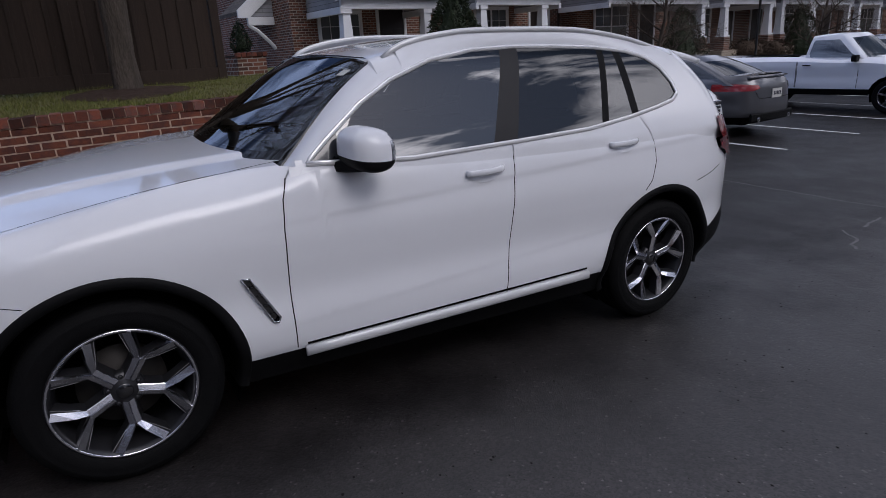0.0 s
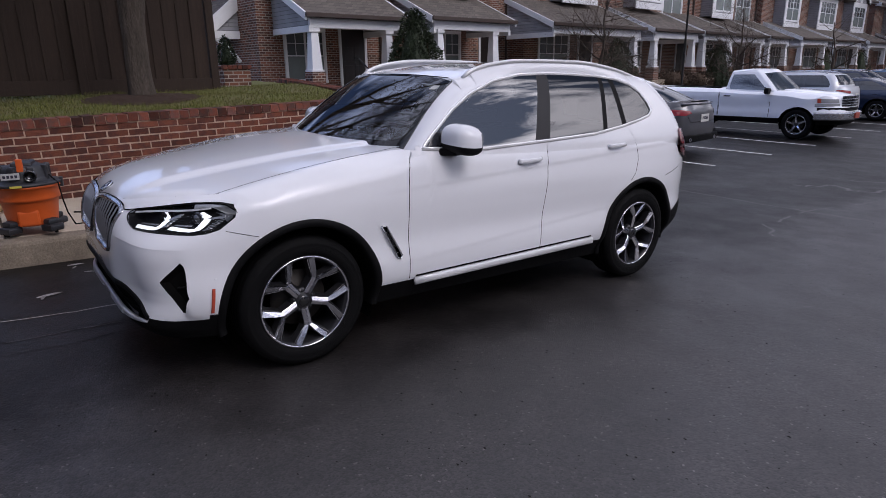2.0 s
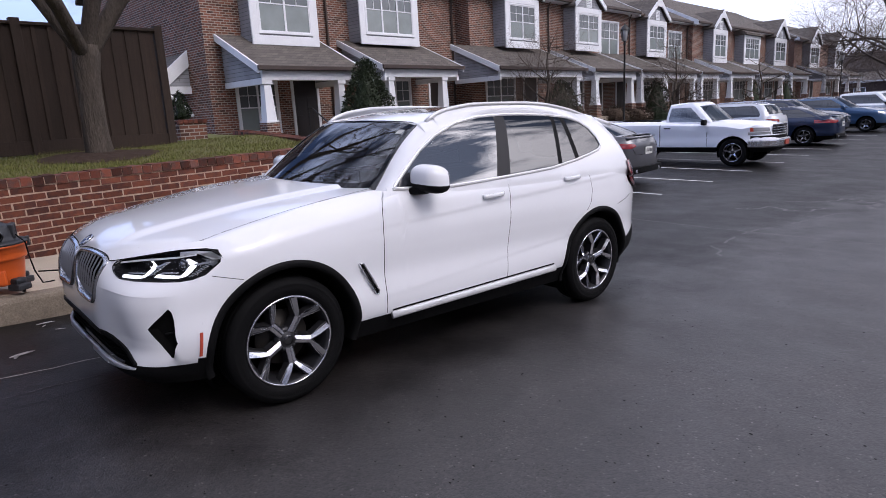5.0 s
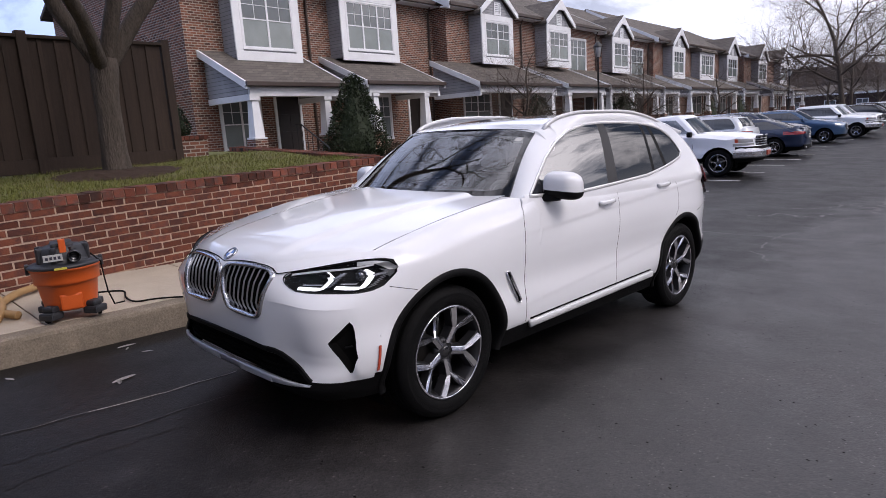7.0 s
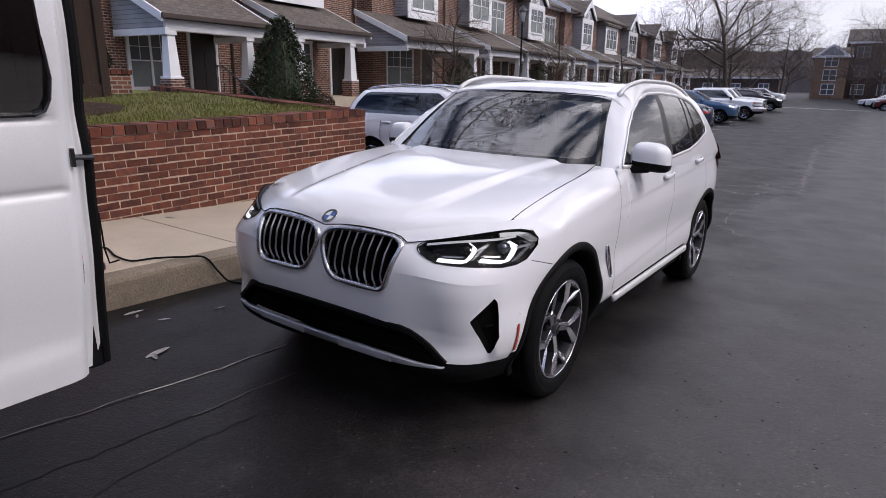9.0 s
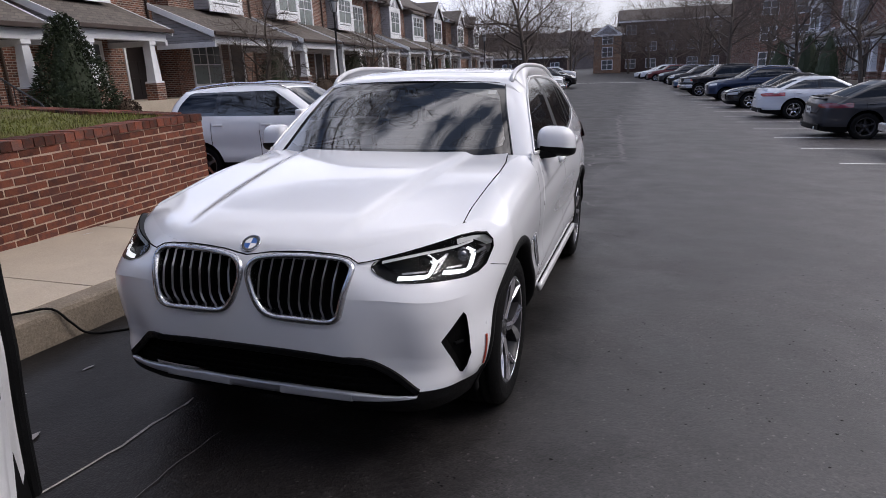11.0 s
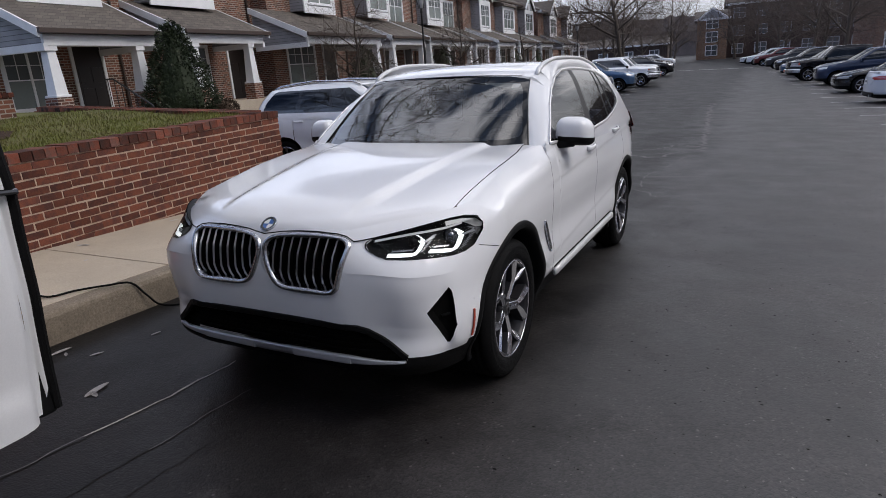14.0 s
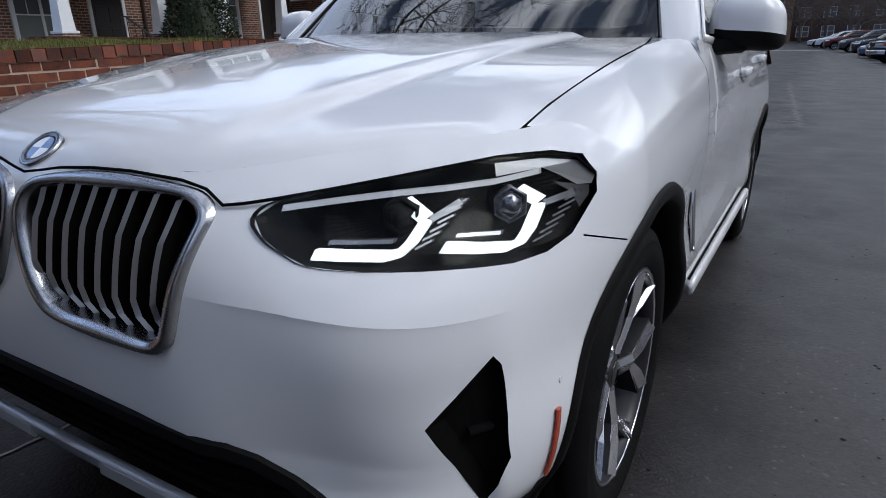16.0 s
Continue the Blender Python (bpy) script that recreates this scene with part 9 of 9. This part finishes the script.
def leafy_cone(at, z0, h, r, label, seed, material=LEAF, name="evergreen_shrub", n=5200, squat=False):
    """A clipped evergreen: stem, inner mass and many small leaves with an uneven outline."""
    rnd = random.Random(seed)
    t = thing(name, Matrix.Translation((at[0], at[1], z0)), label, "shrub", "evergreen shrubs")
    bm = bmesh.new()
    tube(bm, [(0, 0, -0.2), (0, 0, h * 0.5), (0.01, 0, h * 0.9)], [0.06, 0.04, 0.01], 8)
    part("stem", bm, BARK, t)
    bm = bmesh.new()

    def prof(k):
        return r * ((1 - k) ** 0.62 * (0.55 + 0.45 * min(1, k * 6)) if not squat else math.sqrt(max(0, 1 - (2 * k - 0.9) ** 2 * 0.8)))

    for i in range(n):
        k = rnd.random() ** 1.25
        a = rnd.random() * 6.283
        lump = 1 + 0.16 * noise.noise(Vector((math.cos(a) * 2.2, math.sin(a) * 2.2, k * h * 2.0 + seed)))
        rr = prof(k) * lump * (0.55 + 0.5 * rnd.random() ** 0.4)
        p = Vector((rr * math.cos(a), rr * math.sin(a), k * h * lump))
        d = Vector((math.cos(a) + rnd.gauss(0, 0.5), math.sin(a) + rnd.gauss(0, 0.5), 0.5 + rnd.gauss(0, 0.5))).normalized()
        s = d.orthogonal().normalized()
        s.rotate(Matrix.Rotation(rnd.random() * 6.283, 3, d))
        l = (0.05 + 0.05 * rnd.random()) * (0.6 + r * 0.4)
        v = [bm.verts.new(p - s * l * 0.3), bm.verts.new(p + d * l * 0.6 - s * l * 0.05), bm.verts.new(p + d * l), bm.verts.new(p + s * l * 0.3)]
        bm.faces.new(v)
    tagged(part("crown", bm, material, t), kind="stuff")
    bm = bmesh.new()
    rings = []
    for j in range(9):
        k = j / 8
        rings.append([bm.verts.new((prof(min(0.98, k)) * 0.62 * math.cos(q * 0.524), prof(min(0.98, k)) * 0.62 * math.sin(q * 0.524), k * h * 0.94)) for q in range(12)])
    for a, b in zip(rings, rings[1:]):
        for q in range(12):
            bm.faces.new((a[q], a[(q + 1) % 12], b[(q + 1) % 12], b[q]))
    part("inner_foliage", bm, LEAF if material is LEAF else material, t)


leafy_cone(P(-12.1, 11.2), 0.75, 2.5, 1.15, "dark green conical evergreen before the porch", 31, n=9000)
leafy_cone(P(-12.3, 22.6), 0.3, 2.3, 1.2, "dark green conical evergreen before the brick house", 32)
leafy_cone(P(-12.3, 31.9), 0.3, 2.4, 1.3, "dark green conical evergreen before the brick house", 33)
leafy_cone(P(-12.4, 47.8), 0.3, 2.3, 1.0, "dark green conical evergreen further along", 34, n=2500)
leafy_cone(P(-12.4, 55.4), 0.3, 2.3, 1.0, "dark green conical evergreen further along", 35, n=2500)
leafy_cone(P(-12.1, 12.8), 0.62, 0.5, 0.45, "low rusty brown dry shrub by the porch", 36, SHRUB, "dry_shrub", 2200, True)
leafy_cone(P(-12.0, 27.0), 0.5, 0.9, 1.0, "rusty brown dry hedge by the porch", 37, SHRUB, "dry_shrub", 3000, True)
leafy_cone(P(-12.0, 29.0), 0.5, 0.8, 0.9, "rusty brown dry hedge by the porch", 38, SHRUB, "dry_shrub", 2500, True)
leafy_cone(P(15.0, 45.5), -0.2, 3.2, 1.5, "dark green evergreen before the facing houses", 39, n=3000)
leafy_cone(P(15.0, 41.5), -0.2, 3.0, 1.3, "dark green evergreen before the facing houses", 40, n=3000)
leafy_cone(P(15.0, 52.5), -0.2, 3.0, 1.4, "dark green evergreen before the facing houses", 41, n=2500)
leafy_cone(P(-9.6, 4.05), 1.72, 0.55, 0.22, "small green shrub standing in the brick planter", 42, n=900)


def street_lamp(v, u):
    x, y = P(v, u)
    z0 = lane_z(v, u) + 0.1
    l = thing("street_lamp", Matrix.Translation((x, y, z0)), "black iron lantern on a slender post", "street lamp")
    H = 4.75 - z0
    bm = bmesh.new()
    lathe(bm, [(0.14, -0.1), (0.14, 0.25), (0.10, 0.32), (0.065, 0.7), (0.045, 0.8), (0.04, H - 0.75), (0.06, H - 0.72), (0.06, H - 0.66), (0.035, H - 0.6), (0.08, H - 0.55)], "z", 14)
    part("post", bm, IRON, l, "", True)
    bm = bmesh.new()
    lathe(bm, [(0.12, H - 0.55), (0.205, H - 0.12), (0.20, H - 0.115), (0.115, H - 0.545)], "z", 4)
    part("lantern_glass", bm, mat("lantern_glass", (0.30, 0.30, 0.30), 0.2), l)
    bm = bmesh.new()
    lathe(bm, [(0.25, H - 0.12), (0.25, H - 0.09), (0.10, H + 0.08), (0.03, H + 0.12), (0.03, H + 0.17), (0.001, H + 0.2)], "z", 4)
    for k in range(4):
        a = k * math.pi / 2
        tube(bm, [(0.12 * math.cos(a), 0.12 * math.sin(a), H - 0.55), (0.21 * math.cos(a), 0.21 * math.sin(a), H - 0.1)], 0.012, 5)
    part("lantern_cage", bm, IRON, l)


street_lamp(-10.0, 24.0)
street_lamp(-10.0, 62.0)


# ---------------------------------------------------------------- small house parts near the lawn
def porch_steps():
    st = thing("porch_steps", LANE @ pose(-13.0, 9.4, 0), "concrete porch steps with black iron handrails", "steps")
    for k in range(4):
        part("step", boxed(0.25 + 0.30 * k, 0.55 + 0.30 * k, 0.0, 1.7, 0.0, 0.83 - 0.17 * k, bevel=0.01), CONCRETE, st)
    for y in (0.05, 1.65):
        bm = bmesh.new()
        tube(bm, [(0.1, y, 1.92), (0.35, y, 1.92), (1.55, y, 1.20), (1.6, y, 1.12)], 0.022, 6)
        rail = part("handrail", bm, IRON, st, "black iron handrail")
        for k in range(7):
            bm = bmesh.new()
            xx = 0.15 + k * 0.23
            zt = 1.92 - max(0, xx - 0.35) * 0.6
            tube(bm, [(xx, y, 0.4), (xx, y, zt)], 0.011, 5)
            part("baluster", bm, IRON, rail)


porch_steps()


def brick_planter():
    p = thing("brick_planter", LANE @ pose(-9.2, 4.1, 0), "low red brick planter box with a cap course", "planter")
    part("body", boxed(-0.9, 0.0, -0.30, 0.28, 0.9, 1.62, bevel=0.008), HOUSE_WALL, p)
    n = 6
    for k in range(n):
        part("cap_brick", boxed(-0.06, 0.03, -0.32 + 0.105 * k, -0.32 + 0.105 * k + 0.097, 1.62, 1.70, bevel=0.006), BRICK_CAP, p)
    part("soil", boxed(-0.85, -0.06, -0.26, 0.26, 1.62, 1.66), SOIL, p)


brick_planter()


def side_porch():
    """A small bracketed hood over the end wall's window."""
    h = thing("window_hood", LANE @ pose(-17.2, 7.62, 0), "small white bracketed gable hood on the end wall", "awning")
    bm = bmesh.new()
    prism(bm, [(0.0, 3.95), (-1.1, 3.05), (-1.1, 2.93), (0.0, 3.80)], "x", -1.6, 0.35)
    part("hood_roof", bm, ROOF, h)
    bm = bmesh.new()
    prism(bm, [(0.0, 4.0), (-1.15, 3.06), (-1.15, 2.84), (-0.80, 2.84), (0.0, 3.50)], "x", 0.33, 0.42)
    part("rake_board", bm, TRIM, h)
    bm = bmesh.new()
    prism(bm, [(0.0, 3.5), (-0.75, 2.86), (0.0, 2.86)], "x", 0.30, 0.34)
    part("gable_siding", bm, LAP, h)
    part("beam", boxed(0.25, 0.40, -0.85, 0.0, 2.62, 2.86, bevel=0.01), TRIM, h)
    bm = bmesh.new()
    tube(bm, [(0.33, -0.82, 2.62), (0.33, -0.55, 2.45), (0.33, -0.2, 2.1), (0.33, -0.04, 1.9)], 0.06, 6)
    part("bracket", bm, TRIM, h)


side_porch()


# ---------------------------------------------------------------- facing houses and far buildings
FLIP = LANE @ Matrix.Translation((4.0, 80.0, 0)) @ Matrix.Rotation(math.pi, 4, "Z")
row_block(19.0, 34.0, -15.5, 6.2, 8.8, [
    dict(bay=(20.5, 23.4), porch=(19.4, 24.6), win=((20.8, 22.8, 0.2, 2.2),), door=23.4, bz=3.4, bt=5.6, pe=2.6, pt=3.6, posts=(0.1, 0.9)),
    dict(bay=(28.0, 31.0), porch=(26.6, 32.6), win=((28.2, 30.2, 0.2, 2.2),), door=31.2, bz=3.4, bt=5.6, pe=2.6, pt=3.6, posts=(0.1, 0.9)),
], "facing two-storey red brick row house with white columns", floor=-0.1, group="houses across the lane", flip=FLIP)
row_block(36.0, 52.0, -15.5, 6.4, 9.0, [
    dict(bay=(37.5, 40.4), porch=(36.4, 42.0), win=((37.8, 39.8, 0.2, 2.2),), door=40.6, bz=3.5, bt=5.7, pe=2.6, pt=3.6, posts=(0.1, 0.5, 0.9)),
    dict(bay=(46.0, 49.0), porch=(44.6, 50.6), win=((46.2, 48.2, 0.2, 2.2),), door=49.2, bz=3.5, bt=5.7, pe=2.6, pt=3.6, posts=(0.1, 0.5, 0.9)),
], "facing two-storey brick row house with grey bays", floor=-0.1, group="houses across the lane", flip=FLIP)
row_block(58.0, 74.0, -15.5, 6.4, 9.0, [
    dict(bay=(60.0, 63.0), porch=(59.0, 64.6), win=((60.2, 62.2, 0.4, 2.4),), door=63.4, bz=3.7, bt=5.9, pe=2.8, pt=3.8, posts=(0.1, 0.5, 0.9)),
    dict(bay=(68.0, 71.0), porch=(67.0, 72.6), win=((68.2, 70.2, 0.4, 2.4),), door=71.4, bz=3.7, bt=5.9, pe=2.8, pt=3.8, posts=(0.1, 0.5, 0.9)),
], "brick row house across the lane beside the parking", floor=0.0, group="houses across the lane", flip=FLIP)
row_block(82.0, 100.0, -15.5, 6.4, 9.0, [
    dict(bay=(85.0, 88.0), porch=(84.0, 89.6), win=((85.2, 87.2, 0.4, 2.4),), door=88.4, bz=3.7, bt=5.9, pe=2.8, pt=3.8, posts=(0.1, 0.9)),
    dict(bay=(94.0, 97.0), porch=(93.0, 98.6), win=((94.2, 96.2, 0.4, 2.4),), door=97.4, bz=3.7, bt=5.9, pe=2.8, pt=3.8, posts=(0.1, 0.9)),
], "brick row house across the lane behind the camera", floor=0.2, group="houses across the lane", flip=FLIP)


DULL_WALL = mat("dull_brown_brickwork", (0.062, 0.044, 0.040), 0.92, vary=0.2, vscale=1.5, fine=0.25, fscale=14, spec=0.2)


def apartment(v0, v1, u, h, storeys, label, wall_mat, gable=True, roof_h=2.6, cols=None, turn=0, frame_mat=None):
    a = thing("apartment_building", LANE @ pose(0, u, -0.6, 0, 0, turn), label, "building", "far apartment buildings")
    part("wall", boxed(v0, v1, 0, 14, 0, h), wall_mat, a)
    bm = bmesh.new()
    prism(bm, [(-0.6, h - 0.1), (7, h + roof_h), (14.6, h - 0.1), (14.6, h - 0.3), (-0.6, h - 0.3)], "x", v0 - 0.5, v1 + 0.5)
    part("roof", bm, ROOF, a)
    part("fascia", boxed(v0 - 0.5, v1 + 0.5, -0.66, -0.58, h - 0.42, h - 0.06), TRIM, a)
    cols = cols or max(2, int((v1 - v0) / 4.2))
    for s in range(storeys):
        z = 1.0 + s * (h - 0.4) / storeys
        for c in range(cols):
            x = v0 + (v1 - v0) * (c + 0.5) / cols
            w = part("window", boxed(x - 0.95, x + 0.95, -0.06, 0.02, z, z + 1.7), HOUSE_GLASS, a)
            bm = bmesh.new()
            for xa, xb in ((x - 1.07, x - 0.93), (x - 0.06, x + 0.06), (x + 0.93, x + 1.07)):
                box(bm, xa, xb, -0.12, 0.0, z - 0.1, z + 1.8)
            for za in (z - 0.12, z + 0.80, z + 1.70):
                box(bm, x - 0.93, x + 0.93, -0.115, 0.0, za, za + 0.12)
            part("window_frame", bm, frame_mat or TRIM, w)
    if gable:
        xm = (v0 + v1) / 2
        bm = bmesh.new()
        prism(bm, [(xm - 2.3, h - 0.2), (xm, h + 1.5), (xm + 2.3, h - 0.2)], "y", -0.5, 5.0)
        part("gable", bm, LAP, a)
        bm = bmesh.new()
        for s in (-1, 1):
            bar(bm, [Vector((xm + s * 2.6, -0.6, h - 0.3)), Vector((xm, -0.6, h + 1.7))], 0.4, 0.15)
        part("gable_trim", bm, TRIM, a)
    return a


apartment(0.2, 5.4, 128, 7.6, 3, "three-storey tan brick apartment building with a white gable", TAN_WALL, cols=1, roof_h=1.6)
apartment(5.6, 34.0, 138, 10.4, 3, "long three-storey brick apartment building at the lane's end", DULL_WALL, cols=7, gable=False, frame_mat=SIDING)
apartment(22.0, 34.0, 96, 10.5, 3, "three-storey brick apartment building beyond the row", HOUSE_WALL, cols=3)
apartment(-34.0, -6.0, 150, 4.2, 1, "low grey building behind the trees", DULL_WALL, gable=False, roof_h=1.8, cols=5)

# Unseen block added behind the camera to hold back low sky light.
apartment(-16.0, 18.0, -21, 9.5, 3, "added unseen brick building behind the start of the lane", HOUSE_WALL, gable=False, cols=7, turn=180)

HAZE_HILL = mat("distant_wood", (0.085, 0.075, 0.075), 1.0, vary=0.25, vscale=0.05, fine=0.2, fscale=0.4, spec=0.0)


def far_wood(label, dist, u0, u1, h, seed, side="end"):
    bm = bmesh.new()
    rnd = random.Random(seed)
    n = 220
    rows = []
    for i in range(n + 1):
        t = u0 + (u1 - u0) * i / n
        top = h * (0.75 + 0.25 * noise.noise(Vector((t * 0.01, seed, 0))) + 0.10 * noise.noise(Vector((t * 0.08, seed, 3))) + 0.05 * rnd.random())
        if side == "end":
            q = [(t, dist, -2), (t, dist + 4, top * 0.6), (t, dist + 12, top)]
        else:
            q = [(dist, t, -2), (dist + math.copysign(4, dist), t, top * 0.6), (dist + math.copysign(12, dist), t, top)]
        rows.append([bm.verts.new(LANE @ Vector(p)) for p in q])
    for a, b in zip(rows, rows[1:]):
        for k in range(2):
            bm.faces.new((a[k], b[k], b[k + 1], a[k + 1]))
    tagged(link("distant_woods", bm, HAZE_HILL), label, "woods", kind="stuff")


far_wood("far bare grey-brown winter woods on the horizon", 260, -260, 260, 19, 2)
far_wood("far bare winter woods beyond the houses across", 170, -200, 260, 15, 3, "side")
far_wood("far bare winter woods behind the lane's start", -190, -260, 260, 14, 4)


# ---------------------------------------------------------------- bricks of the retaining wall
def lay_bricks():
    rnd = random.Random(11)
    full, half = brick_mesh(BRICK_L - 0.014, 0.09, COURSE - 0.0145), brick_mesh(BRICK_L / 2 - 0.014, 0.09, COURSE - 0.0145)
    cap = brick_mesh(0.098, 0.34, BODY_TOP - 0.004, 0.006)
    for me in (full, half):
        me.materials.append(BRICK)
    cap.materials.append(BRICK_CAP)
    rest = bmesh.new()
    tilt = math.atan(0.020)
    for c in range(13):
        if c % 2 == 0:
            pieces = [(WALL_END - BRICK_L / 4 - 0.003, half)]
        else:
            pieces = []
        yc = WALL_END - (BRICK_L / 2 if c % 2 == 0 else 0) - BRICK_L / 2
        while yc > -5.2:
            pieces.append((yc, full))
            yc -= BRICK_L
        for yc, me in pieces:
            z = wall_top(yc) - BODY_TOP - COURSE * (c + 0.5)
            if z < walk_z(yc) - 0.06:
                continue
            m = Matrix.Translation((WALL_X + rnd.uniform(0.001, 0.007), yc + rnd.uniform(-0.004, 0.004), z + rnd.uniform(-0.003, 0.003))) @ Matrix.Rotation(tilt + rnd.uniform(-0.020, 0.020), 4, "X") @ Matrix.Rotation(rnd.uniform(-0.006, 0.006), 4, "Z")
            if yc > -1.55:
                ob = new("brick", me)
                ob.parent = wall
                ob.matrix_basis = m
            else:
                box(rest, -0.09, 0, -BRICK_L / 2 + 0.005, BRICK_L / 2 - 0.005, -COURSE / 2 + 0.005, COURSE / 2 - 0.005, m=m)
    tagged(part("far_bricks", rest, BRICK, wall), kind="stuff")
    y = WALL_END
    while y > -5.2:
        m = Matrix.Translation((WALL_X + 0.018 + rnd.uniform(-0.004, 0.004), y - 0.054, wall_top(y) - BODY_TOP / 2 + rnd.uniform(-0.006, 0.006))) @ Matrix.Rotation(tilt + rnd.uniform(-0.045, 0.045), 4, "X")
        ob = new("cap_brick", cap)
        ob.parent = wall
        ob.matrix_basis = m
        y -= 0.108
    # end face and the cap of the return
    hm = brick_mesh(0.2, 0.09, COURSE - 0.0145)
    hm.materials.append(BRICK)
    for c in range(13):
        z = wall_top(WALL_END) - BODY_TOP - COURSE * (c + 0.5)
        if z > walk_z(WALL_END) - 0.4:
            ob = new("brick", hm)
            ob.parent = wall
            ob.matrix_basis = Matrix.Translation((WALL_X - 0.11 - 0.006, WALL_END + 0.002, z)) @ Matrix.Rotation(math.pi / 2, 4, "Z")
    x = -0.35
    while x > -7.0:
        ob = new("cap_brick", cap)
        ob.parent = wall
        ob.matrix_basis = RET @ Matrix.Translation((x, -0.16, wall_top(WALL_END) - BODY_TOP / 2 + 0.0305 * abs(x))) @ Matrix.Rotation(-math.pi / 2, 4, "Z")
        x -= 0.108


lay_bricks()
